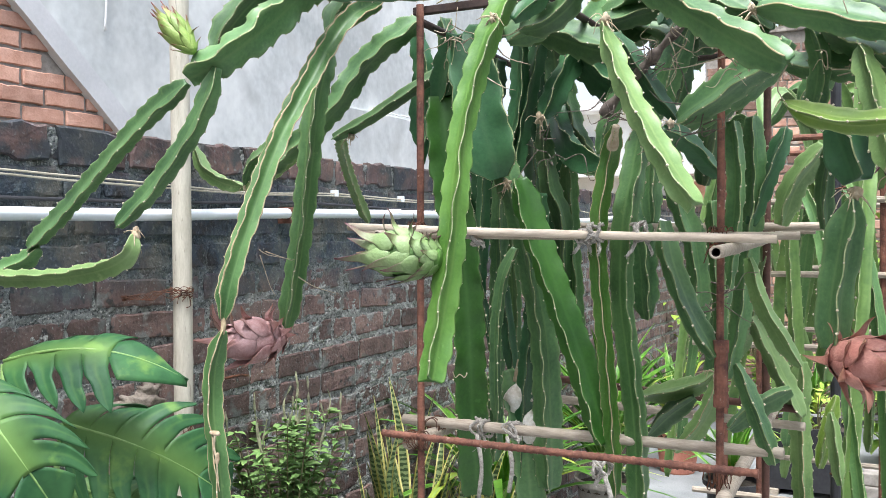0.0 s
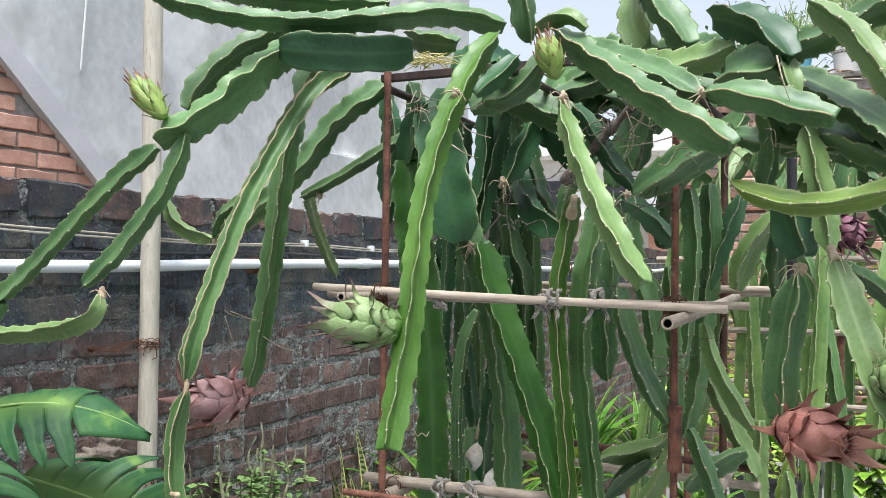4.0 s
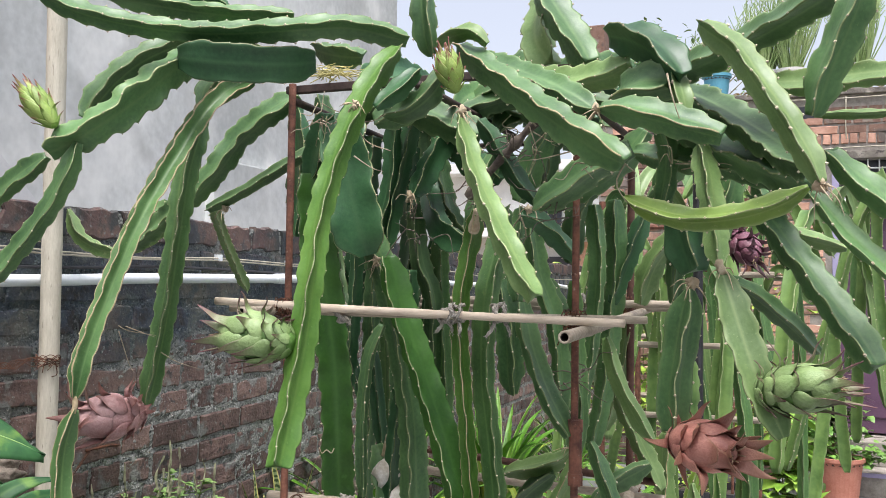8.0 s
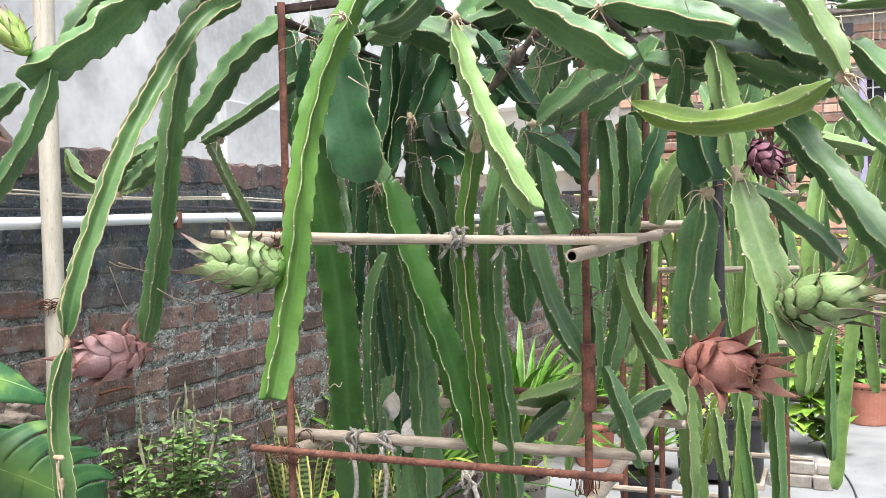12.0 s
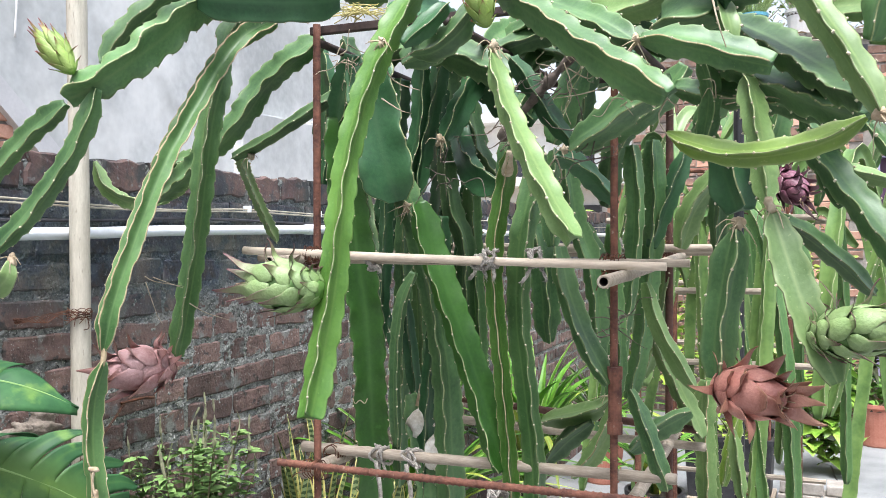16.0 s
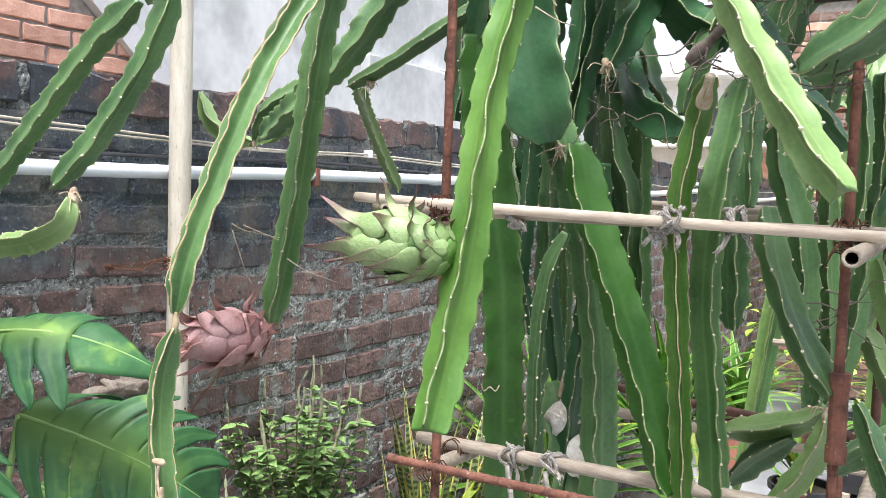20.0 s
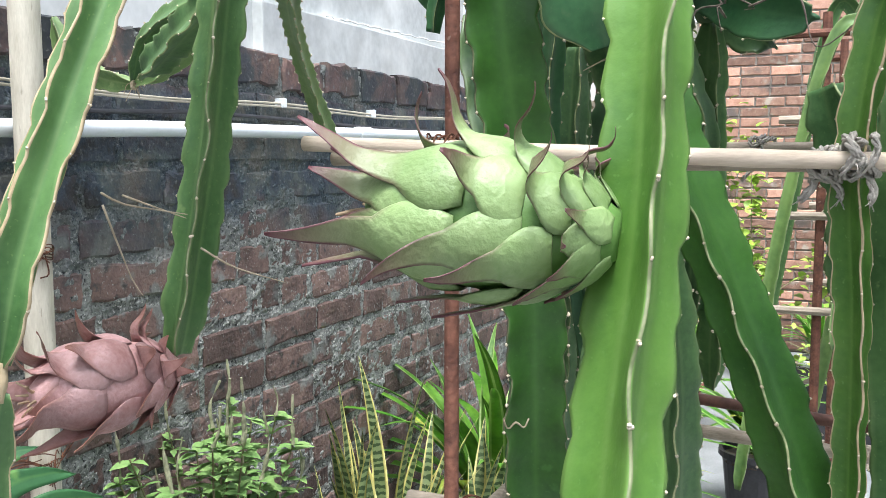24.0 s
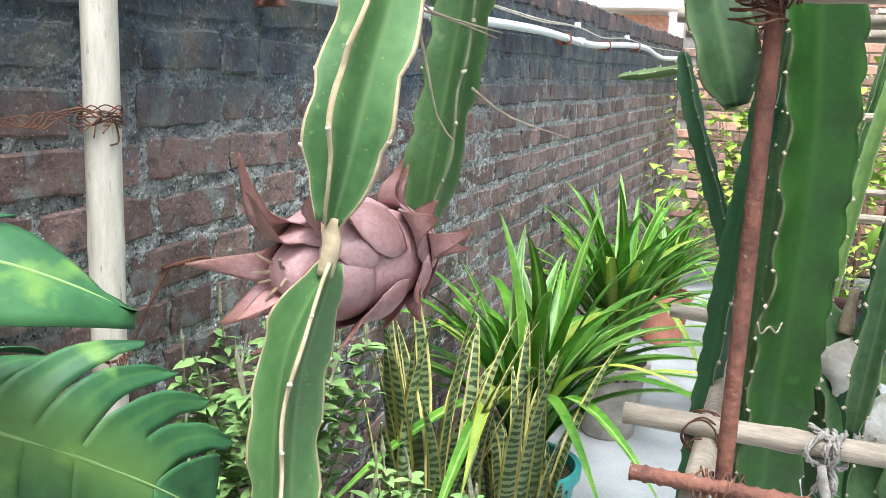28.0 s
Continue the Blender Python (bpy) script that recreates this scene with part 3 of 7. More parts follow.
tube(bm, [(NX + 0.02, 3.55, 5.0), (NX + 0.02, 3.52, 3.6), (NX + 0.03, 3.46, 3.0), (NX + 0.02, 3.44, 2.62)], 0.006, 6, 0.05)
part("hanging_wire", bm, WHITE_PAINT, nb, "thin white wire hanging down the plaster", smooth=True)

# the white house beyond the lane
def far_house():
    h = thing("far_house", "pale two-storey house with open dark windows beyond the yard", "house", at=(-4.2, 17, 0))
    part("wall", box(bmesh.new(), -6.3, 17.0, 0, -2.9, 20, 3.95), WHITE_PAINT, h)
    part("brick_panel", box(bmesh.new(), -3.75, 16.94, 0, -2.88, 17.04, 2.55), BRICK_PALE, h, "bare pale brick panel")
    part("slab_edge", box(bmesh.new(), -6.5, 16.4, 2.62, -2.7, 17.1, 2.8, 0.02), WHITE_PAINT, h)
    part("roof_slab", box(bmesh.new(), -6.5, 16.5, 3.85, -2.7, 20.1, 4.05, 0.02), WHITE_PAINT, h)
    for x, z in ((-4.15, 1.95), (-5.5, 1.95), (-4.3, 3.1), (-5.6, 3.1)):
        w = part("window", box(bmesh.new(), x - 0.28, 16.9, z - 0.32, x + 0.28, 17.05, z + 0.32), OPENING_SHADE, h, "open window filled with a near-black panel for the room's shade")
        part("frame", box(bmesh.new(), x - 0.33, 16.93, z - 0.37, x + 0.33, 17.02, z - 0.33), WHITE_PAINT, w)
    part("tank_wall", box(bmesh.new(), -3.9, 17.2, 4.05, -3.1, 18.2, 4.5, 0.02), WHITE_PAINT, h)
    return h


far_house()

# the brick house at the end of the lane
FY, HTOP = 9.0, 3.42
DOOR0, DOOR1, DOOR_Z0, DOOR_Z1, GRILLE_Z = 0.5, 1.62, 0.42, 2.34, 2.78
house = thing("brick_house", "brick house with flat roof, purple door and potted parapet", "house", at=(1, FY, 0))
part("wall", box(bmesh.new(), -1.66, FY, 0, DOOR0 - 0.06, FY + 0.25, HTOP), HOUSE_MORTAR, house)
part("wall", box(bmesh.new(), DOOR0 - 0.06, FY, GRILLE_Z + 0.06, DOOR1 + 0.06, FY + 0.25, HTOP), HOUSE_MORTAR, house)
part("wall", box(bmesh.new(), DOOR1 + 0.06, FY, 0, 5.0, FY + 0.25, HTOP), HOUSE_MORTAR, house)
part("wall", box(bmesh.new(), DOOR0 - 0.06, FY, 0, DOOR1 + 0.06, FY + 0.25, DOOR_Z0 - 0.02), HOUSE_MORTAR, house)
part("back_wall", box(bmesh.new(), -1.66, FY + 4.0, 0, 5.0, FY + 4.2, HTOP - 0.1), HOUSE_MORTAR, house)
part("side_wall", box(bmesh.new(), -1.66, FY + 0.25, 0, -1.44, FY + 4.0, HTOP - 0.1), HOUSE_MORTAR, house)
part("roof_slab", box(bmesh.new(), -1.3, FY + 0.05, 3.04, 4.95, FY + 3.99, 3.09, 0.01), LEDGE, house)
part("parapet_cap", box(bmesh.new(), -1.7, FY - 0.04, HTOP, 5.0, FY + 0.3, HTOP + 0.05, 0.008), LEDGE, house, "dirty weathered ledge")
part("lintel", box(bmesh.new(), DOOR0 - 0.2, FY - 0.03, GRILLE_Z + 0.062, DOOR1 + 0.2, FY + 0.1, GRILLE_Z + 0.13, 0.006), LEDGE, house)
dr = part("door", box(bmesh.new(), DOOR0, FY + 0.1, DOOR_Z0, DOOR1, FY + 0.15, DOOR_Z1, 0.004), PURPLE, house, "purple painted door")
for z0, z1 in ((0.55, 1.3), (1.42, 2.2)):
    part("panel", box(bmesh.new(), DOOR0 + 0.12, FY + 0.085, z0, DOOR1 - 0.12, FY + 0.11, z1, 0.012), PURPLE, dr)
part("door_frame", box(bmesh.new(), DOOR0 - 0.06, FY - 0.02, DOOR_Z0 - 0.02, DOOR0, FY + 0.16, GRILLE_Z + 0.06, 0.004), LILAC, house, "lilac painted door frame")
part("door_frame", box(bmesh.new(), DOOR1, FY - 0.02, DOOR_Z0 - 0.02, DOOR1 + 0.06, FY + 0.16, GRILLE_Z + 0.06, 0.004), LILAC, house)
part("transom", box(bmesh.new(), DOOR0, FY - 0.02, DOOR_Z1, DOOR1, FY + 0.16, DOOR_Z1 + 0.06, 0.004), LILAC, house)
gr = part("window", box(bmesh.new(), DOOR0, FY + 0.12, DOOR_Z1 + 0.06, DOOR1, FY + 0.14, GRILLE_Z + 0.06), OPENING_SHADE, house, "fanlight over the door, painted near-black for the room's shade")
for i in range(12):
    x = DOOR0 + 0.05 + i * 0.093
    part("bar", rod(bmesh.new(), (x, FY + 0.03, DOOR_Z1 + 0.06), (x, FY + 0.03, GRILLE_Z + 0.06), 0.007, 6), WHITE_PAINT, gr, "white grille bar")
for z in (DOOR_Z1 + 0.14, DOOR_Z1 + 0.3, DOOR_Z1 + 0.42):
    part("bar", rod(bmesh.new(), (DOOR0, FY + 0.03, z), (DOOR1, FY + 0.03, z), 0.007, 6), WHITE_PAINT, gr)
part("vent", box(bmesh.new(), 0.1, FY - 0.012, 3.22, 0.4, FY + 0.02, 3.33), OPENING_SHADE, house, "ventilation slot under the parapet, its shade painted near-black")
for run in (((-0.2, 3.4), (0.6, 3.385), (1.8, 3.41), (3.2, 3.39)), ((0.3, 2.93), (0.8, 2.945), (1.9, 2.93)), ((0.56, 3.4), (0.555, 3.2), (0.56, 3.02)), ((0.3, 3.4), (0.31, 3.3), (0.33, 3.26))):
    part("cable", tube(bmesh.new(), [(x, FY - 0.035, z) for x, z in run], 0.006, 6, 0.06), CABLE, house, "thin pale cable strung along the bricks", smooth=True)
steps = thing("front_steps", "worn concrete door steps with a lilac edge", "steps", at=(1.1, 8.6, 0))
part("step", box(bmesh.new(), 0.35, 8.35, 0, 2.4, 8.98, 0.2, 0.01), STONE, steps)
part("step", box(bmesh.new(), 0.35, 8.66, 0.2, 2.4, 8.975, 0.4, 0.01), STONE, steps)
part("edge", box(bmesh.new(), 0.36, 8.338, 0.165, 2.4, 8.346, 0.2, 0.001), LILAC, steps)
part("roof_pillar", box(bmesh.new(), -1.8, FY + 0.04, 3.475, -1.62, FY + 0.3, 4.28, 0.01), BRICK_HOUSE, house, "short brick pillar on the parapet")

# conduit, its clips and the cables along the old wall
pipe = thing("wall_conduit", "white plastic conduit clipped along the old wall", "pipe", at=(-1.6, 2, 1.66))
bm = bmesh.new()
tube(bm, [(-1.62, -2.5, 1.645), (-1.62, 1.4, 1.652), (-1.62, 2.4, 1.668), (-1.615, 3.4, 1.68), (-1.62, 4.3, 1.69), (-1.618, 5.2, 1.672), (-1.62, 6.0, 1.7), (-1.62, 6.8, 1.712), (-1.62, 7.6, 1.67), (-1.62, 8.9, 1.7)], 0.0155, 12, 0.06)
part("tube", bm, PVC, pipe, smooth=True)
for y, z in ((2.46, 1.668), (0.9, 1.65), (4.75, 1.682), (5.6, 1.686), (6.5, 1.706)):
    part("clip", box(bmesh.new(), -1.66, y - 0.008, z - 0.03, -1.6, y + 0.008, z + 0.02, 0.002), RUST, pipe, "rusty brown clip")
for y in (3.1, 5.0):
    part("coupling", rod(bmesh.new(), (-1.618, y - 0.035, 1.6765 if y < 4 else 1.677), (-1.618, y + 0.035, 1.6775 if y < 4 else 1.676), 0.019, 14), PVC, pipe, smooth=False)
cab = thing("cable_run", "two pale cables stapled to the old wall", "cable", at=(-1.62, 2, 1.73))
for k, dz in enumerate((0, 0.0075)):
    bm = bmesh.new()
    tube(bm, [(-1.645, -2.5, 1.75 + dz), (-1.645, 0.9, 1.745 + dz), (-1.645, 1.7, 1.732 + dz * 1.4), (-1.64, 2.3, 1.724 + dz * 0.6), (-1.645, 2.75, 1.733 + dz), (-1.645, 3.3, 1.727 + dz), (-1.645, 3.75, 1.741 + dz * 0.5), (-1.64, 4.4, 1.728 + dz), (-1.645, 5.05, 1.742), (-1.64, 5.6, 1.72), (-1.645, 6.3, 1.745), (-1.64, 7.2, 1.73), (-1.645, 8.8, 1.75)], 0.003, 6, 0.05)
    part("cable", bm, CABLE, cab, smooth=True)
for y, z in ((1.2, 1.743), (2.75, 1.737), (3.2, 1.732), (3.75, 1.744), (5.05, 1.746), (6.3, 1.748)):
    part("staple", box(bmesh.new(), -1.662, y - 0.006, z - 0.006, -1.634, y + 0.006, z + 0.016, 0.002), PVC, cab, "white cable staple")
bm = bmesh.new()
tube(bm, [(-1.65, -2.0, 1.69), (-1.648, 1.6, 1.688), (-1.646, 2.5, 1.705), (-1.648, 3.4, 1.698), (-1.65, 5.0, 1.72)], 0.005, 6, 0.06)
part("black_cable", bm, BLACK_CABLE, cab, "black cable lying behind the conduit", smooth=True)

# ---- the climbing cactus ----
OCTA = [(1, 0, 0), (-1, 0, 0), (0, 1, 0), (0, -1, 0), (0, 0, 1), (0, 0, -1)]
OCTF = [(0, 2, 4), (2, 1, 4), (1, 3, 4), (3, 0, 4), (2, 0, 5), (1, 2, 5), (3, 1, 5), (0, 3, 5)]
BALL_V, BALL_F = [Vector(v) for v in OCTA], []
for tri in OCTF:
    mids = []
    for e in range(3):
        mids.append(len(BALL_V))
        BALL_V.append((Vector(OCTA[tri[e]]) + Vector(OCTA[tri[(e + 1) % 3]])).normalized())
    BALL_F += [(tri[0], mids[0], mids[2]), (tri[1], mids[1], mids[0]), (tri[2], mids[2], mids[1]), tuple(mids)]
plant = None
YARD_SIDE = Vector((0.0, 0.4, 1.62))
stem_no = 0


def stem(pts, w, roll=0, mat=None, cork=False, ends=(0.45, 0.4), pitch=0.034, wave=0.15, step=0.0055, areoles=True, twist=0, notch=0.3, ridge=None, ribs=3, fine=False, core=0.25, fan=None):
    """A three-winged stem along pts, about w across: scalloped wings with a woolly areole in each notch. ends: how far it narrows at its two ends; ridge: degrees by which one wing stands off the yard's side, upwards or to the right; core: how full it is between its wings; fan: the wings' own angles where they are uneven."""
    global stem_no
    stem_no += 1
    r = random.Random(stem_no * 13 + 5)
    line, total = smooth_line(pts, step)
    R = w / 1.66
    phase = [r.random() for _ in range(ribs)]
    wool = r.uniform(0.65, 1.15)
    lean = [r.uniform(-0.1, 0.1) for _ in range(ribs)]
    half = 180 / ribs
    ring_n = 9 * ribs
    deep_o, deep_t = core * math.cos(radians(half)), core * math.sin(radians(half))
    rings, spots = [], []
    n = len(line)
    fr = frames_along(line)
    if ridge is not None:
        p, t, s, u = fr[n // 2]
        v = YARD_SIDE - p
        v = (v - t * v.dot(t)).normalized()
        off = t.cross(v)
        up = off.z if abs(off.z) > 0.35 else off.x
        a = math.atan2(v.dot(u), v.dot(s)) + radians(ridge) * (1 if up > 0 else -1)
        roll = -math.degrees(a)
    for i, (p, t, s, u) in enumerate(fr):
        d = i * step
        e0, e1 = d, max(0.0, total - d)
        k = 1.0
        if e0 < 0.05:
            k *= ends[0] + (1 - ends[0]) * math.sin(min(1, e0 / 0.05) * math.pi / 2)
        if e1 < 0.05:
            k *= ends[1] + (1 - ends[1]) * math.sin(min(1, e1 / 0.05) * math.pi / 2)
        k *= 1 + 0.06 * math.sin(d * 9 + phase[0] * 6)
        ring = []
        for q in range(ribs):
            a = -radians(roll + twist * d + (fan[q] if fan else 2 * half * q)) + lean[q]
            f = (d / pitch + phase[q]) % 1.0
            near = min(f, 1 - f)
            lobe = 1 - notch * 0.85 * ((1 - f) ** 1.3 if f > 0.22 else (f / 0.22) ** 0.8 * 0.72) + 0.02 * math.sin(f * math.pi)
            rad = k * lobe * (1 + 0.05 * noise.noise(Vector((d * 12, q * 3.1, stem_no))))
            side = 0.9 * wave * R * (math.sin((d / pitch + phase[q]) * math.pi) * 0.5 + noise.noise(Vector((d * 14, q * 5.7, stem_no + 0.5))))
            c, sn = math.cos(a), math.sin(a)
            out, tan = s * c + u * sn, u * c - s * sn
            rim = 0.036 if cork else 0.031
            flank = []
            for g in (0.3, 0.62, 0.92 if cork else 0.88, 1.0):
                reach = (deep_o + (1 - deep_o) * g) * (k + (rad - k) * g)
                thick = ((deep_t * (1 - g)) * (1 - 0.3 * math.sin(math.pi * g)) * k + rim * g) * R
                flank.append((reach * R, side * g * g, thick))
            for reach, off, thick in flank:
                ring.append(p + out * reach + tan * (off + thick))
            for reach, off, thick in flank[::-1]:
                ring.append(p + out * reach + tan * (off - thick))
            ring.append(p + (s * math.cos(a - radians(half)) + u * math.sin(a - radians(half))) * core * k * R)
            if areoles and near * pitch < step * 0.5 and 0.01 < d < total - 0.01:
                spots.append((p + out * rad * R + tan * side, out, r.uniform(0.7, 1.25)))
        rings.append(ring)
    vs = [v for ring in rings for v in ring]
    cork_faces = (2, 3, 4) if fine and cork else (3,)
    fs, mi = [], []
    for i in range(n - 1):
        for j in range(ring_n):
            a, b = i * ring_n + j, i * ring_n + (j + 1) % ring_n
            fs.append((b, a, a + ring_n, b + ring_n))
            mi.append(1 if j % 9 in cork_faces else 0)
    fs += [tuple(range(ring_n)), tuple((n - 1) * ring_n + j for j in range(ring_n - 1, -1, -1))]
    mi += [0, 0]
    me = bpy.data.meshes.new("stem")
    me.from_pydata(vs, [], fs)
    me.materials.append(mat or CACTUS)
    me.materials.append(MARGIN_CORK if cork else MARGIN)
    me.polygons.foreach_set("material_index", mi)
    me.polygons.foreach_set("use_smooth", [True] * len(fs))
    me.attributes.new("edge", "FLOAT", "POINT").data.foreach_set("value", [0.3, 0.62, 0.88, 1.0, 1.0, 0.88, 0.62, 0.3, 0.0] * (ribs * n))
    ob = hang(new("stem", me), plant)
    if spots:
        vs, fs = [], []
        for c, out, z in spots:
            for b in range(3):
                k = len(vs)
                c2 = c + Vector((r.uniform(-1, 1), r.uniform(-1, 1), r.uniform(-1, 1))) * 0.0007 * z
                vs += [c2 + Vector(o) * (0.0012 if fine else 0.0017) * z * wool + out * (-0.0004 if fine else 0.0006) for o in (BALL_V if fine else OCTA)]
                fs += [tuple(k + i for i in f) for f in (BALL_F if fine else OCTF)]
        me = bpy.data.meshes.new("areole_wool")
        me.from_pydata(vs, [], fs)
        me.materials.append(AREOLE)
        me.polygons.foreach_set("use_smooth", [fine] * len(fs))
        tagged(hang(new("areole_wool", me), ob), "small pale woolly tufts", kind="stuff")
    return ob


def joint(at, size=0.012):
    """A dry corky knot where stems branch, with a few rootlets."""
    r = random.Random(int(abs(at[0]) * 1000) + int(at[2] * 977))
    bm = bmesh.new()
    bmesh.ops.create_icosphere(bm, subdivisions=3, radius=size * 0.5, matrix=Matrix.Translation(at) @ Matrix.Diagonal((1, 1, 1.5, 1)))
    for v in bm.verts:
        v.co += (v.co - Vector(at)) * (1.1 * noise.noise(v.co * 110) + 0.5 * noise.noise(v.co * 300))
    for k in range(8):
        d = Vector((r.uniform(-1, 1), r.uniform(-1, 0.6), r.uniform(-1, 0.5))) * size * r.uniform(1.2, 3.2)
        tube(bm, [at, Vector(at) + d * 0.5 + Vector((r.uniform(-1, 1), 0, r.uniform(-1, 1))) * size * 0.4, Vector(at) + d + Vector((0, 0, -size))], (0.0012, 0.0004), 5, 0.005, 0.4)
    return part("joint", bm, CORK, plant, "dry brown corky joint", smooth=True)


def rootlet(pts, w, roll=0, mat=None):
    bm = bmesh.new()
    tube(bm, pts, (w / 2, w / 5), 6, 0.012, 0.2)
    return part("aerial_root", bm, mat or ROOT, plant, smooth=True)


def root_tangle(at, n, spread, seed, m=None):
    """Dry aerial roots thrown in all directions from one place."""
    q = random.Random(seed)
    at = Vector(at)
    bm = bmesh.new()
    for k in range(n):
        p = at + Vector((q.gauss(0, 1), q.gauss(0, 0.6), q.gauss(0, 1))) * spread * 0.25
        d = Vector((q.gauss(0, 1), q.gauss(0, 0.6), q.gauss(-0.4, 0.8))) * spread * 0.6
        tube(bm, [p, p + d * 0.4 + Vector((q.gauss(0, 1), 0, q.gauss(0, 1))) * spread * 0.12, p + d * 0.75 + Vector((q.gauss(0, 1), 0, q.gauss(0, 1))) * spread * 0.15, p + d], (0.0013, 0.0005), 5, 0.006, 0.3)
    return tagged(part("dry_root_tangle", bm, m or ROOT, plant, "tangle of dry aerial roots", smooth=True), kind="stuff")


plant = thing("dragon_fruit_cactus", "large green dragon fruit cactus arching over a cane trellis", "cactus", at=(-0.45, 1.9, 0))
stem([(-0.443, 1.540, 2.047), (-0.457, 1.465, 1.970), (-0.466, 1.400, 1.879), (-0.468, 1.338, 1.770), (-0.457, 1.288, 1.670), (-0.455, 1.265, 1.578), (-0.458, 1.235, 1.481), (-0.452, 1.200, 1.417)], 0.04, -28, CACTUS_NEAR, ends=(0.6, 0.75), notch=0.3, fine=True, ridge=26, twist=-60)
stem([(-0.775, 1.620, 2.037), (-0.791, 1.520, 1.976), (-0.811, 1.440, 1.864), (-0.829, 1.380, 1.759), (-0.848, 1.340, 1.652), (-0.868, 1.310, 1.545), (-0.881, 1.301, 1.470)], 0.038, 76, CACTUS_MID, cork=True, ends=(0.6, 0.3), notch=0.26, ridge=46, ribs=4, fan=(0, 80, 200, 290), core=0.34, fine=True)
stem([(-0.879, 1.300, 1.453), (-0.896, 1.295, 1.401), (-0.898, 1.290, 1.330), (-0.889, 1.290, 1.258), (-0.879, 1.290, 1.169), (-0.873, 1.290, 1.088)], 0.034, 78, CACTUS_MID, cork=True, ends=(0.22, 0.6), notch=0.26, ridge=-24, fine=True)
stem([(-0.916, 1.660, 1.988), (-0.908, 1.600, 1.869), (-0.904, 1.570, 1.748), (-0.903, 1.545, 1.621), (-0.912, 1.530, 1.517), (-0.923, 1.520, 1.432)], 0.045, 88, CACTUS_MID, ends=(0.4, 0.6), fine=True, ridge=0)
stem([(-0.739, 1.620, 2.077), (-0.790, 1.550, 2.064), (-0.812, 1.450, 2.032), (-0.838, 1.370, 1.958), (-0.875, 1.310, 1.899), (-0.936, 1.285, 1.859)], 0.060, 20, CACTUS, ends=(0.7, 0.5), wave=0.28, ridge=15)
stem([(-0.881, 1.290, 1.871), (-0.904, 1.285, 1.809), (-0.953, 1.285, 1.744), (-1.022, 1.285, 1.677), (-1.101, 1.288, 1.620)], 0.035, 75, CACTUS, ends=(0.4, 0.5), ridge=6)
stem([(-0.940, 1.285, 1.850), (-1.048, 1.300, 1.797), (-1.196, 1.330, 1.713), (-1.335, 1.360, 1.634), (-1.440, 1.380, 1.580)], 0.036, 75, CACTUS, ends=(0.4, 0.4), ridge=-2)
stem([(-1.047, 1.275, 1.607), (-1.055, 1.270, 1.576), (-1.118, 1.270, 1.550), (-1.243, 1.270, 1.533), (-1.377, 1.270, 1.529), (-1.522, 1.270, 1.533)], 0.034, 20, CACTUS_LIGHT, ends=(0.3, 0.4), ridge=8)
stem([(-1.408, 1.380, 1.580), (-1.465, 1.380, 1.552), (-1.573, 1.390, 1.533)], 0.038, 20, CACTUS, ends=(0.4, 0.4), ridge=-4)
stem([(-0.905, 1.750, 2.169), (-0.992, 1.680, 2.141), (-1.053, 1.620, 2.091), (-1.100, 1.580, 2.024), (-1.122, 1.560, 1.971)], 0.057, 90, CACTUS, ends=(0.6, 0.4), ridge=11)
stem([(-0.789, 1.420, 2.032), (-0.751, 1.430, 2.027), (-0.682, 1.460, 2.023), (-0.630, 1.500, 2.027), (-0.606, 1.540, 2.038)], 0.064, -88, CACTUS_BLUE_AND_SHADED, ends=(0.55, 0.6), notch=0.12, wave=0.1, ridge=56, core=0.58)
stem([(-0.992, 1.300, 2.132), (-0.922, 1.340, 2.099), (-0.836, 1.390, 2.081), (-0.729, 1.430, 2.072), (-0.624, 1.470, 2.078), (-0.523, 1.520, 2.087), (-0.444, 1.580, 2.072)], 0.041, 80, CACTUS, ends=(0.5, 0.6), ridge=18)
stem([(-1.020, 1.500, 2.188), (-0.894, 1.520, 2.159), (-0.775, 1.560, 2.143), (-0.693, 1.620, 2.147)], 0.042, 80, CACTUS, ends=(0.5, 0.6), ridge=22)
stem([(-0.881, 1.550, 2.220), (-0.845, 1.570, 2.180), (-0.802, 1.600, 2.141)], 0.053, 10, CACTUS_BLUE_AND_SHADED, ends=(0.5, 0.6), ridge=26)
stem([(-0.845, 1.900, 2.067), (-0.912, 1.880, 2.022), (-0.984, 1.880, 1.973), (-1.031, 1.860, 1.899), (-1.092, 1.860, 1.846), (-1.218, 1.900, 1.785), (-1.367, 1.980, 1.733)], 0.054, 80, CACTUS, ends=(0.5, 0.4), wave=0.2, ridge=-2)
stem([(-0.720, 1.800, 1.943), (-0.813, 1.780, 1.891), (-0.920, 1.800, 1.846), (-1.013, 1.810, 1.812)], 0.026, 70, CACTUS, ends=(0.6, 0.7), notch=0.1, ridge=8)
stem([(-1.014, 1.840, 1.809), (-1.107, 2.000, 1.774), (-1.194, 2.180, 1.708), (-1.238, 2.310, 1.633)], 0.031, 60, CACTUS_LIGHT, ends=(0.3, 0.3), ridge=-4)
stem([(-1.629, 2.050, 1.846), (-1.583, 2.040, 1.779), (-1.519, 2.040, 1.744), (-1.453, 2.045, 1.728)], 0.036, 30, CACTUS_LIGHT, ends=(0.25, 0.4), ridge=11)
stem([(-1.453, 2.045, 1.731), (-1.425, 2.030, 1.780), (-1.356, 2.000, 1.814), (-1.222, 1.950, 1.842)], 0.034, 30, CACTUS, ends=(0.3, 0.4), ridge=3)
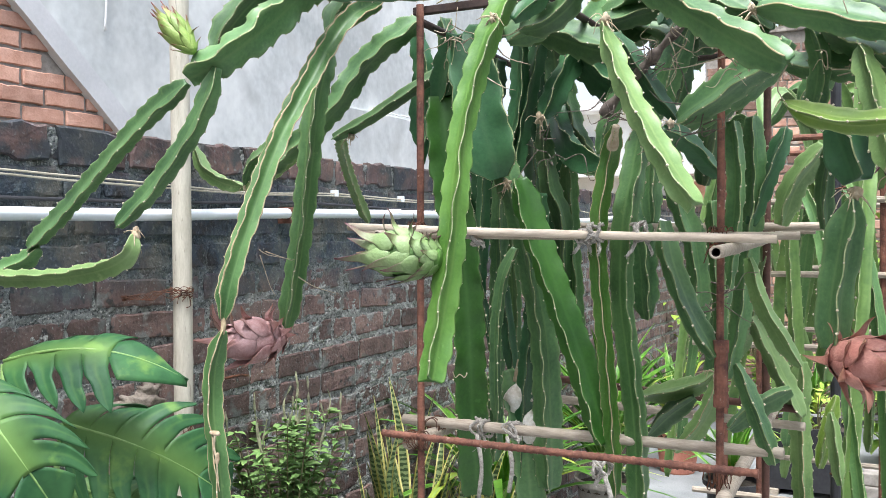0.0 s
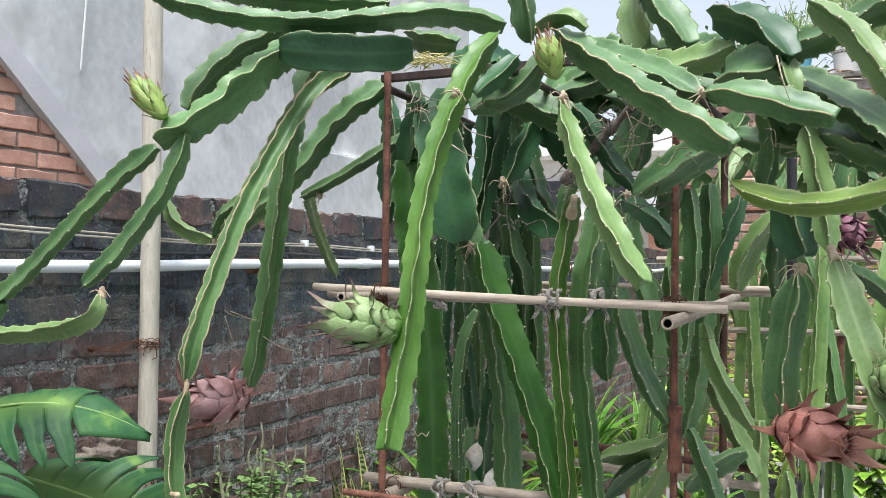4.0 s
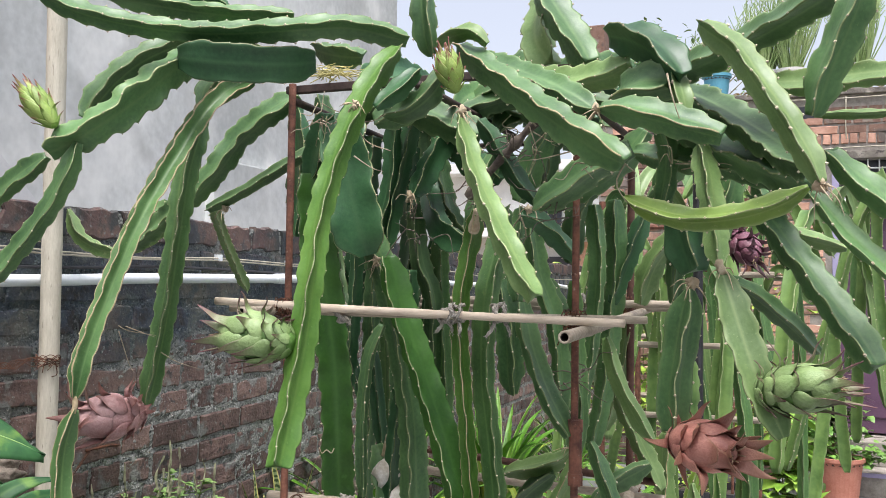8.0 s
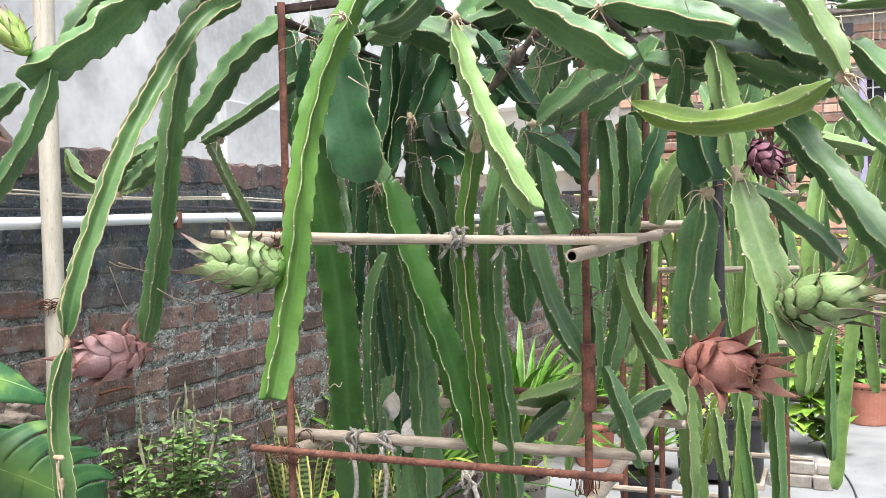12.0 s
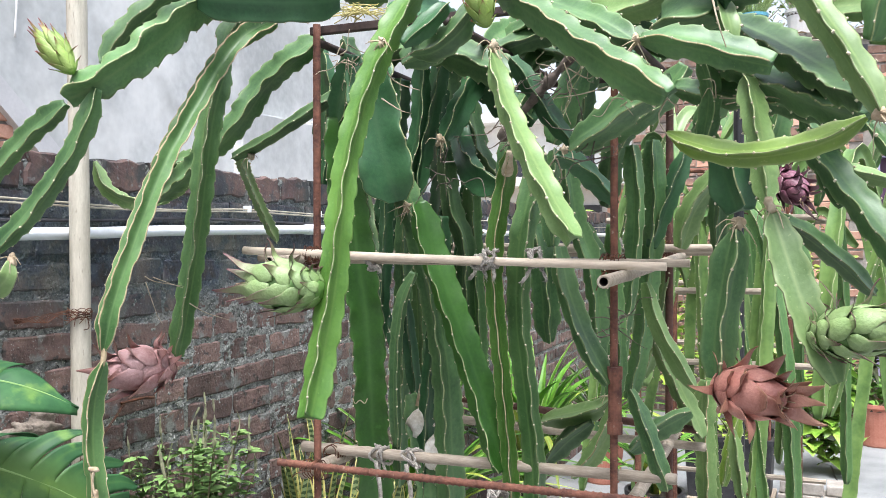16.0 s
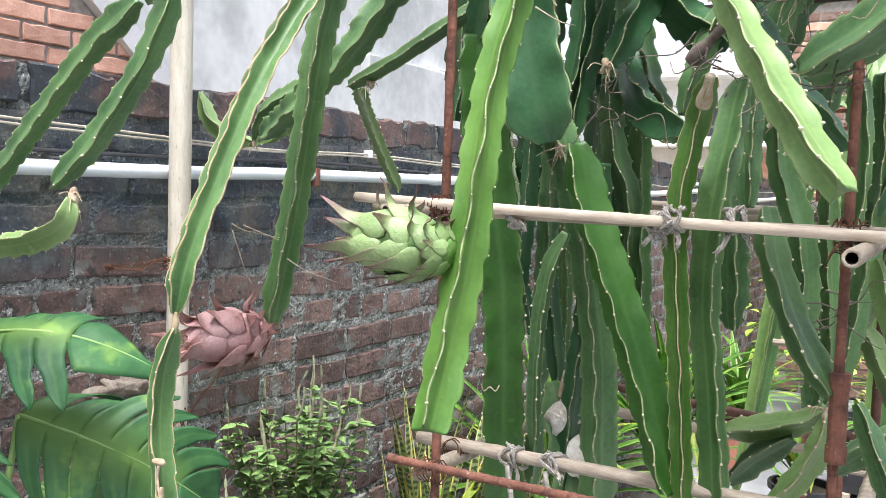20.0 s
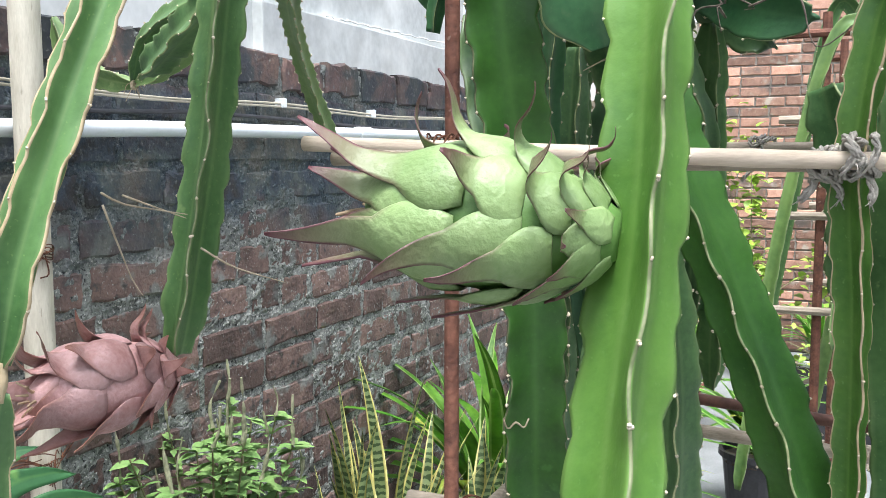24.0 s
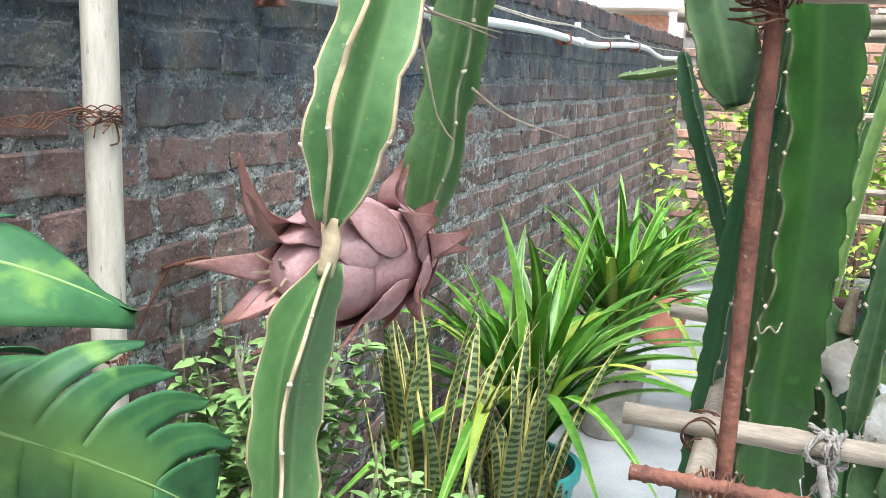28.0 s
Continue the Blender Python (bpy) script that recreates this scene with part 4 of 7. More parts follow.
stem([(-1.446, 2.045, 1.726), (-1.371, 2.030, 1.745), (-1.285, 2.000, 1.780), (-1.188, 1.960, 1.828)], 0.034, 40, CACTUS_LIGHT, ends=(0.3, 0.3), ridge=-8)
stem([(-0.301, 1.450, 1.909), (-0.273, 1.410, 1.854), (-0.238, 1.370, 1.791), (-0.188, 1.320, 1.717), (-0.152, 1.290, 1.665), (-0.131, 1.270, 1.641)], 0.033, 80, CACTUS_LIGHT, ends=(0.35, 0.75), wave=0.22, ridge=2)
stem([(-0.344, 1.560, 2.046), (-0.257, 1.500, 1.977), (-0.180, 1.450, 1.918), (-0.111, 1.410, 1.867), (-0.040, 1.385, 1.819)], 0.048, 75, CACTUS, ends=(0.6, 0.5), wave=0.2, cork=True, ridge=14)
stem([(-0.327, 1.620, 2.038), (-0.239, 1.560, 1.993), (-0.159, 1.500, 1.948), (-0.097, 1.460, 1.906)], 0.040, 60, CACTUS, ends=(0.6, 0.5), wave=0.2, ridge=-2)
stem([(-0.087, 1.450, 1.907), (-0.047, 1.440, 1.900), (0.009, 1.430, 1.883), (0.082, 1.415, 1.854)], 0.045, 80, CACTUS, ends=(0.35, 0.6), cork=True, ridge=8)
stem([(-0.244, 1.660, 2.012), (-0.180, 1.620, 1.989), (-0.116, 1.580, 1.984), (-0.062, 1.550, 1.993)], 0.045, 80, CACTUS_LIGHT, ends=(0.6, 0.4), ridge=-4)
stem([(-0.094, 1.560, 2.044), (-0.055, 1.530, 2.028), (-0.013, 1.500, 1.996), (0.023, 1.470, 1.949)], 0.055, -80, CACTUS_BLUE_AND_SHADED, ends=(0.6, 0.5), notch=0.25, ridge=11)
stem([(-0.069, 1.520, 1.938), (-0.033, 1.500, 1.944), (0.005, 1.490, 1.943)], 0.074, 30, CACTUS, ends=(0.8, 0.6), notch=0.25, ridge=3)
stem([(0.007, 1.500, 1.969), (0.023, 1.470, 1.921), (0.031, 1.460, 1.883)], 0.032, 75, CACTUS_LIGHT, ends=(0.6, 0.5), ridge=-8)
stem([(-0.056, 1.470, 1.782), (-0.018, 1.455, 1.761), (0.038, 1.440, 1.746), (0.104, 1.430, 1.750), (0.153, 1.425, 1.765), (0.188, 1.420, 1.784)], 0.031, 78, CACTUS_YELLOW, ends=(0.18, 0.2), notch=0.22, ridge=4)
stem([(0.046, 1.500, 2.030), (0.096, 1.450, 1.978), (0.129, 1.410, 1.920), (0.160, 1.385, 1.866), (0.183, 1.370, 1.821), (0.200, 1.360, 1.781)], 0.039, 85, CACTUS_LIGHT, ends=(0.5, 0.4), ridge=11)
stem([(-0.016, 1.750, 1.990), (0.065, 1.660, 1.930), (0.134, 1.580, 1.870), (0.184, 1.500, 1.820)], 0.057, 60, CACTUS, ends=(0.6, 0.6), ridge=-2)
stem([(0.211, 1.450, 1.831), (0.246, 1.430, 1.791), (0.283, 1.420, 1.757), (0.330, 1.400, 1.717)], 0.042, 70, CACTUS, ends=(0.6, 0.5), ridge=8)
stem([(-0.048, 1.850, 1.962), (0.040, 1.750, 1.896), (0.124, 1.660, 1.843), (0.195, 1.580, 1.805)], 0.069, 50, CACTUS, ends=(0.7, 0.5), ridge=-4)
stem([(-0.028, 1.700, 2.004), (0.051, 1.620, 2.011), (0.128, 1.550, 2.025), (0.202, 1.480, 2.045), (0.236, 1.460, 2.062)], 0.053, 65, CACTUS, ends=(0.6, 0.5), ridge=11)
stem([(0.192, 1.420, 1.874), (0.204, 1.410, 1.919), (0.223, 1.400, 1.965), (0.242, 1.390, 2.010), (0.252, 1.390, 2.044)], 0.049, 85, CACTUS, ends=(0.4, 0.7), ridge=3)
stem([(0.133, 1.620, 1.962), (0.188, 1.580, 1.951), (0.239, 1.540, 1.946), (0.305, 1.500, 1.942)], 0.037, 80, CACTUS_LIGHT, ends=(0.5, 0.6), ridge=-8)
stem([(0.196, 1.600, 1.907), (0.226, 1.580, 1.904), (0.268, 1.560, 1.899), (0.309, 1.550, 1.897)], 0.014, 60, CACTUS_LIGHT, ends=(0.4, 0.6), areoles=False, ridge=15)
stem([(-0.242, 1.800, 2.217), (-0.257, 1.760, 2.154), (-0.251, 1.720, 2.091), (-0.225, 1.700, 2.044)], 0.061, 90, CACTUS_LIGHT, ends=(0.6, 0.6), ridge=6)
stem([(-0.257, 1.720, 2.193), (-0.210, 1.680, 2.121), (-0.176, 1.660, 2.069), (-0.147, 1.640, 2.023)], 0.054, 80, CACTUS, ends=(0.6, 0.6), ridge=-2)
stem([(-0.384, 1.500, 2.137), (-0.379, 1.500, 2.082), (-0.377, 1.510, 2.043), (-0.378, 1.530, 2.025)], 0.045, 88, CACTUS, ends=(0.8, 0.3), ridge=18)
stem([(-0.386, 1.560, 2.052), (-0.352, 1.550, 2.063), (-0.314, 1.540, 2.063), (-0.288, 1.540, 2.040)], 0.028, 40, CACTUS_LIGHT, ends=(0.5, 0.4), ridge=22)
stem([(-0.458, 1.520, 1.931), (-0.409, 1.500, 1.933), (-0.370, 1.500, 1.958), (-0.354, 1.520, 1.998)], 0.044, 80, CACTUS, ends=(0.5, 0.6), ridge=11)
stem([(-0.440, 1.450, 1.930), (-0.415, 1.470, 1.959), (-0.390, 1.500, 1.996)], 0.036, 70, CACTUS_BLUE_AND_SHADED, ends=(0.4, 0.6), notch=0.3, ridge=3)
stem([(-0.718, 1.750, 2.124), (-0.651, 1.720, 2.099), (-0.592, 1.700, 2.084)], 0.050, 80, CACTUS, ends=(0.6, 0.6), ridge=26)
stem([(-0.057, 1.600, 1.926), (-0.020, 1.580, 1.951), (0.004, 1.560, 1.984)], 0.061, -60, CACTUS, ends=(0.6, 0.5), ridge=15)
stem([(0.029, 1.660, 1.883), (0.046, 1.600, 1.825), (0.061, 1.530, 1.751), (0.073, 1.470, 1.686)], 0.037, 85, CACTUS_LIGHT, ends=(0.6, 0.3), ridge=6)
stem([(0.077, 1.466, 1.675), (0.095, 1.450, 1.616), (0.117, 1.435, 1.551), (0.138, 1.430, 1.501), (0.156, 1.425, 1.462)], 0.043, 82, CACTUS_LIGHT, ends=(0.35, 0.35), ridge=-35)
stem([(0.082, 1.480, 1.669), (0.121, 1.500, 1.643), (0.165, 1.530, 1.604), (0.201, 1.550, 1.565)], 0.027, 80, CACTUS, ends=(0.3, 0.5), ridge=8)
stem([(0.109, 1.620, 1.791), (0.157, 1.570, 1.720), (0.201, 1.520, 1.655), (0.241, 1.480, 1.597), (0.266, 1.450, 1.556)], 0.045, 80, CACTUS, ends=(0.6, 0.6), ridge=-4)
stem([(0.003, 1.570, 1.759), (0.020, 1.560, 1.720), (0.032, 1.550, 1.677)], 0.064, -85, CACTUS_BLUE_AND_SHADED, ends=(0.6, 0.55), notch=0.06, ridge=11)
stem([(0.027, 1.550, 1.652), (0.016, 1.550, 1.587), (0.005, 1.550, 1.513), (0.003, 1.550, 1.442)], 0.051, 88, CACTUS, ends=(0.25, 0.7), notch=0.08, ridge=14)
stem([(0.190, 1.440, 1.779), (0.220, 1.430, 1.737), (0.251, 1.420, 1.701), (0.294, 1.410, 1.659)], 0.031, 75, CACTUS, ends=(0.5, 0.5), ridge=-8)
stem([(0.146, 1.750, 1.757), (0.188, 1.720, 1.736), (0.244, 1.700, 1.717)], 0.030, 60, CACTUS_LIGHT, ends=(0.4, 0.4), ridge=15)
stem([(-0.712, 1.740, 1.871), (-0.702, 1.740, 1.751), (-0.691, 1.760, 1.621), (-0.681, 1.780, 1.489), (-0.683, 1.800, 1.355), (-0.688, 1.820, 1.229), (-0.692, 1.850, 1.075)], 0.070, -85, CACTUS_VIVID, ends=(0.7, 0.8), notch=0.2)
part("scar", tube(bmesh.new(), [(-0.7045, 1.7672, 1.333), (-0.7005, 1.771, 1.3215), (-0.6945, 1.7775, 1.3275), (-0.688, 1.7855, 1.3205), (-0.684, 1.79, 1.33)], 0.0011, 5, 0.003, 0.5), CORK, plant, "thin tan scratch on a broad stem", smooth=True)
# broad inner lobe, its shade put into the colour by the darker green
stem([(-0.651, 1.740, 1.985), (-0.634, 1.730, 1.886), (-0.615, 1.735, 1.790), (-0.597, 1.750, 1.710)], 0.098, -80, CACTUS_BLUE_AND_SHADED, ends=(0.6, 0.3), notch=0.16, pitch=0.042, ridge=50)
stem([(-0.560, 1.760, 1.709), (-0.527, 1.750, 1.609), (-0.479, 1.740, 1.496), (-0.431, 1.730, 1.377), (-0.385, 1.730, 1.231)], 0.056, 80, CACTUS_VIVID, ends=(0.4, 0.6), notch=0.2, ridge=-15)
stem([(-0.630, 1.800, 1.784), (-0.583, 1.800, 1.663), (-0.559, 1.820, 1.531), (-0.542, 1.840, 1.388), (-0.543, 1.860, 1.231), (-0.546, 1.880, 1.093)], 0.055, 85, CACTUS, ends=(0.6, 0.7), notch=0.2, ridge=-4)
stem([(-0.332, 1.625, 1.778), (-0.356, 1.67, 1.735), (-0.368, 1.668, 1.676), (-0.377, 1.668, 1.581), (-0.372, 1.675, 1.484), (-0.370, 1.700, 1.365), (-0.369, 1.730, 1.222), (-0.372, 1.750, 1.137)], 0.031, 88, CACTUS_NEAR, ends=(0.5, 0.6), cork=True, ridge=3, fine=True)
stem([(-0.334, 1.800, 1.800), (-0.333, 1.745, 1.716), (-0.337, 1.700, 1.627), (-0.345, 1.710, 1.501), (-0.335, 1.720, 1.383), (-0.327, 1.740, 1.243), (-0.330, 1.760, 1.119)], 0.043, 80, CACTUS_MID, ends=(0.6, 0.7), notch=0.18, ridge=12)
stem([(-0.278, 1.720, 1.626), (-0.264, 1.710, 1.559), (-0.230, 1.700, 1.475), (-0.186, 1.690, 1.402)], 0.043, 75, CACTUS, ends=(0.5, 0.4), notch=0.2, ridge=-8)
stem([(-0.558, 1.740, 1.578), (-0.583, 1.740, 1.526), (-0.601, 1.750, 1.440), (-0.609, 1.760, 1.343), (-0.615, 1.780, 1.243)], 0.025, 85, CACTUS, ends=(0.6, 0.5), ridge=15)
stem([(-0.683, 1.950, 1.523), (-0.668, 1.940, 1.452), (-0.652, 1.930, 1.372), (-0.641, 1.920, 1.309)], 0.028, 85, CACTUS_BLUE_AND_SHADED, ends=(0.6, 0.3), notch=0.06, ridge=6)
stem([(-0.569, 1.900, 1.822), (-0.552, 1.900, 1.708), (-0.532, 1.920, 1.628), (-0.537, 1.940, 1.524), (-0.540, 1.950, 1.431)], 0.045, 80, CACTUS, ends=(0.6, 0.6), ridge=-2)
stem([(-0.596, 1.860, 1.990), (-0.595, 1.850, 1.876), (-0.612, 1.840, 1.775), (-0.621, 1.830, 1.714)], 0.041, 85, CACTUS_BLUE_AND_SHADED, ends=(0.7, 0.4), ridge=8)
stem([(-0.565, 1.900, 2.016), (-0.583, 1.880, 1.912), (-0.600, 1.860, 1.798), (-0.603, 1.840, 1.719)], 0.042, 80, CACTUS_BLUE_AND_SHADED, ends=(0.7, 0.4), ridge=-4)
stem([(-0.501, 1.950, 1.996), (-0.529, 1.900, 1.911), (-0.544, 1.850, 1.833)], 0.056, 70, CACTUS_BLUE_AND_SHADED, ends=(0.6, 0.3), ridge=11)
stem([(-0.882, 1.950, 2.057), (-0.866, 1.950, 1.968), (-0.880, 1.960, 1.883), (-0.878, 1.970, 1.796)], 0.052, 85, CACTUS_BLUE_AND_SHADED, ends=(0.6, 0.4), ridge=3)
stem([(-0.791, 1.900, 2.063), (-0.772, 1.900, 1.965), (-0.795, 1.900, 1.883)], 0.047, 75, CACTUS, ends=(0.7, 0.5), ridge=-8)
stem([(-0.598, 2.050, 2.059), (-0.580, 2.050, 1.934), (-0.536, 2.020, 1.807), (-0.469, 1.980, 1.731)], 0.060, 85, CACTUS, ends=(0.7, 0.5), ridge=15)
stem([(-0.701, 1.980, 1.983), (-0.717, 1.980, 1.862), (-0.746, 2.000, 1.717), (-0.760, 2.020, 1.593)], 0.054, 80, CACTUS_BLUE_AND_SHADED, ends=(0.7, 0.6), ridge=6)
stem([(-0.378, 1.950, 1.962), (-0.408, 1.930, 1.905), (-0.433, 1.900, 1.815), (-0.438, 1.880, 1.758)], 0.038, 85, CACTUS, ends=(0.6, 0.5), ridge=-2)
stem([(-0.352, 1.950, 1.814), (-0.349, 1.920, 1.702), (-0.343, 1.900, 1.625)], 0.043, 80, CACTUS, ends=(0.6, 0.5), ridge=8)
stem([(-0.230, 1.620, 1.784), (-0.176, 1.600, 1.809), (-0.116, 1.580, 1.845), (-0.064, 1.580, 1.866)], 0.051, 60, CACTUS, ends=(0.4, 0.6), ridge=-4)
stem([(-0.264, 1.660, 1.775), (-0.235, 1.720, 1.759), (-0.195, 1.780, 1.703)], 0.040, 75, CACTUS_BLUE_AND_SHADED, ends=(0.4, 0.5), ridge=11)
stem([(-0.373, 1.750, 1.960), (-0.336, 1.750, 1.906), (-0.299, 1.760, 1.845), (-0.267, 1.770, 1.804)], 0.039, 80, CACTUS_BLUE_AND_SHADED, ends=(0.6, 0.4), ridge=3)
stem([(-0.300, 1.850, 1.771), (-0.289, 1.860, 1.677), (-0.264, 1.880, 1.593), (-0.256, 1.900, 1.497), (-0.259, 1.920, 1.399)], 0.039, 85, CACTUS, ends=(0.6, 0.5), ridge=-8)
stem([(-0.211, 2.000, 1.822), (-0.202, 2.000, 1.699), (-0.216, 2.020, 1.566), (-0.241, 2.040, 1.429), (-0.262, 2.060, 1.288)], 0.038, 85, CACTUS, ends=(0.6, 0.5), notch=0.2, ridge=15)
stem([(-0.189, 2.100, 1.841), (-0.186, 2.100, 1.702), (-0.200, 2.120, 1.562), (-0.220, 2.140, 1.419), (-0.252, 2.160, 1.295)], 0.042, 85, CACTUS, ends=(0.6, 0.5), notch=0.2, ridge=6)
stem([(-0.130, 2.150, 1.819), (-0.161, 2.120, 1.725), (-0.194, 2.100, 1.621)], 0.040, 80, CACTUS_BLUE_AND_SHADED, ends=(0.5, 0.5), ridge=-2)
stem([(-0.163, 1.750, 1.386), (-0.142, 1.740, 1.342), (-0.117, 1.730, 1.281), (-0.099, 1.730, 1.227)], 0.032, 80, CACTUS, ends=(0.4, 0.6), ridge=8)
stem([(-0.349, 1.850, 1.300), (-0.306, 1.840, 1.312), (-0.238, 1.830, 1.335), (-0.209, 1.820, 1.359)], 0.037, 80, CACTUS_LIGHT, ends=(0.5, 0.4), ridge=-4)
stem([(-0.339, 1.850, 1.227), (-0.296, 1.840, 1.274), (-0.249, 1.830, 1.309)], 0.037, 80, CACTUS, ends=(0.5, 0.4), ridge=11)
stem([(-0.203, 1.800, 1.357), (-0.211, 1.790, 1.309), (-0.238, 1.790, 1.258), (-0.275, 1.790, 1.216)], 0.037, 80, CACTUS_LIGHT, ends=(0.3, 0.3), cork=True, ridge=3)
stem([(-0.642, 1.930, 1.244), (-0.626, 1.930, 1.186), (-0.625, 1.930, 1.105)], 0.049, 85, CACTUS, ends=(0.5, 0.6), ridge=-8)
stem([(-0.665, 1.700, 1.979), (-0.698, 1.720, 1.911), (-0.721, 1.740, 1.861)], 0.045, 85, CACTUS_BLUE_AND_SHADED, ends=(0.6, 0.5), ridge=15)
stem([(-0.408, 1.950, 1.682), (-0.375, 1.950, 1.569), (-0.373, 1.970, 1.433)], 0.056, 85, CACTUS, ends=(0.6, 0.4), ridge=6)
stem([(-0.323, 2.050, 1.670), (-0.283, 2.050, 1.565), (-0.276, 2.060, 1.449)], 0.043, 82, CACTUS, ends=(0.6, 0.4), ridge=-2)
stem([(-0.191, 2.300, 1.580), (-0.213, 2.300, 1.452), (-0.253, 2.320, 1.320)], 0.044, 85, CACTUS_LIGHT, ends=(0.6, 0.4), ridge=8)
stem([(-0.061, 2.250, 1.508), (-0.057, 2.250, 1.411), (-0.065, 2.250, 1.290)], 0.051, 85, CACTUS_FAR, ends=(0.6, 0.5), ridge=-4)
stem([(-0.051, 1.800, 1.784), (-0.035, 1.780, 1.876), (-0.049, 1.760, 1.940)], 0.037, 80, CACTUS, ends=(0.5, 0.6), ridge=11)
stem([(-0.012, 1.850, 1.777), (-0.035, 1.860, 1.690), (-0.035, 1.880, 1.611)], 0.036, 60, CACTUS, ends=(0.6, 0.5), ridge=3)
stem([(-0.335, 1.900, 2.048), (-0.238, 1.880, 2.043), (-0.145, 1.850, 2.057)], 0.052, 60, CACTUS, ends=(0.6, 0.5), ridge=18)
stem([(-0.099, 1.700, 1.998), (-0.067, 1.680, 2.007), (-0.048, 1.680, 2.032)], 0.053, -60, CACTUS, ends=(0.6, 0.5), ridge=15)
stem([(-0.114, 1.800, 1.973), (-0.018, 1.750, 1.972), (0.076, 1.700, 1.925), (0.169, 1.620, 1.852)], 0.045, 80, CACTUS, ends=(0.6, 0.5), ridge=6)
stem([(-0.108, 1.850, 1.902), (-0.002, 1.800, 1.876), (0.102, 1.750, 1.847), (0.172, 1.700, 1.814)], 0.050, 80, CACTUS, ends=(0.6, 0.5), ridge=-2)
stem([(-0.6, 2.02, 1.93), (-0.577, 2.0, 1.865), (-0.535, 1.93, 1.8), (-0.475, 1.86, 1.755), (-0.42, 1.82, 1.735)], 0.05, 0, CACTUS_BLUE_AND_SHADED, ends=(0.6, 0.4), notch=0.12, ridge=7)
bm = bmesh.new()
tube(bm, [(-0.331, 1.622, 1.781), (-0.338, 1.634, 1.765), (-0.346, 1.649, 1.748)], (0.007, 0.0098), 12, 0.003, 0.6)
part("dry_end", bm, CORK, plant, "dried tan end of a stem", smooth=True)
stem([(-0.167, 1.9, 1.56), (-0.145, 1.9, 1.482), (-0.11, 1.9, 1.417), (-0.076, 1.9, 1.366)], 0.03, 0, CACTUS_LIGHT, ends=(0.5, 0.35), notch=0.15, ridge=10)
joint((0.200, 1.360, 1.779), 0.012)
joint((0.076, 1.466, 1.681), 0.012)
joint((0.029, 1.550, 1.662), 0.012)
joint((-0.295, 1.450, 1.913), 0.011)
joint((-0.093, 1.455, 1.905), 0.011)
joint((-0.588, 1.770, 1.703), 0.014)
joint((-0.548, 1.840, 1.830), 0.016)
joint((-0.968, 1.810, 1.816), 0.012)
joint((-0.203, 1.800, 1.359), 0.012)
joint((-0.252, 1.660, 1.784), 0.012)
joint((-1.450, 2.045, 1.728), 0.010)
joint((-1.047, 1.278, 1.610), 0.010)
joint((-0.461, 1.420, 1.931), 0.010)
bm = bmesh.new()
for k, (c, e) in enumerate((((-0.878, 1.277, 1.292), (0.008, 0.004, 0.004)), ((-0.875, 1.277, 1.252), (0.0035, 0.003, 0.009)))):
    for v in bmesh.ops.create_icosphere(bm, subdivisions=3, radius=1.0, matrix=Matrix.LocRotScale(c, Euler((0, 0.2, 0.5)), e))["verts"]:
        v.co += (v.co - Vector(c)) * (0.5 * noise.noise(v.co * 160))
tube(bm, [(-0.878, 1.276, 1.289), (-0.881, 1.276, 1.272), (-0.875, 1.275, 1.25), (-0.873, 1.276, 1.22), (-0.871, 1.277, 1.2)], (0.002, 0.0008), 7, 0.004, 0.5)
part("scar", bm, CORK, plant, "dried tan scar running down a stem", smooth=True)
rootlet([(-0.914, 1.450, 1.576), (-0.888, 1.450, 1.569), (-0.857, 1.460, 1.558)], 0.002, 0)
rootlet([(-0.894, 1.520, 1.528), (-0.874, 1.540, 1.510), (-0.834, 1.560, 1.496)], 0.002, 0)
rootlet([(-0.887, 1.400, 1.580), (-0.886, 1.420, 1.571), (-0.872, 1.440, 1.566), (-0.853, 1.460, 1.561)], 0.002, 0)
rootlet([(-0.886, 1.400, 1.571), (-0.882, 1.410, 1.541), (-0.878, 1.420, 1.512), (-0.868, 1.420, 1.501)], 0.002, 0)
rootlet([(-0.477, 1.450, 1.908), (-0.453, 1.450, 1.876), (-0.409, 1.450, 1.859)], 0.003, 0)
rootlet([(-0.485, 1.460, 1.911), (-0.448, 1.460, 1.911), (-0.429, 1.470, 1.924)], 0.003, 0)
rootlet([(-0.594, 1.680, 1.892), (-0.548, 1.660, 1.866), (-0.520, 1.650, 1.857)], 0.003, 0)
rootlet([(-0.043, 1.400, 1.819), (-0.056, 1.410, 1.794), (-0.043, 1.420, 1.768)], 0.003, 0)
rootlet([(0.009, 1.430, 1.945), (0.017, 1.420, 1.912), (0.029, 1.420, 1.873)], 0.003, 0)
rootlet([(-0.264, 1.660, 1.775), (-0.288, 1.670, 1.749), (-0.312, 1.680, 1.737)], 0.003, 0)
rootlet([(-0.264, 1.660, 1.771), (-0.258, 1.670, 1.738), (-0.277, 1.680, 1.716)], 0.003, 0)
stem([(-0.833, 2.020, 1.792), (-0.816, 2.000, 1.707), (-0.791, 1.980, 1.624), (-0.754, 1.960, 1.513)], 0.063, -85, CACTUS, ends=(0.7, 0.35), notch=0.06)
stem([(-0.831, 2.120, 1.572), (-0.809, 2.100, 1.500), (-0.773, 2.080, 1.405), (-0.743, 2.060, 1.320), (-0.728, 2.050, 1.255)], 0.024, 80, CACTUS_BLUE_AND_SHADED, ends=(0.5, 0.4), ridge=-4)
stem([(-0.932, 2.250, 1.538), (-0.882, 2.200, 1.544), (-0.829, 2.150, 1.553)], 0.013, 80, CACTUS_LIGHT, ends=(0.5, 0.6), ridge=11)
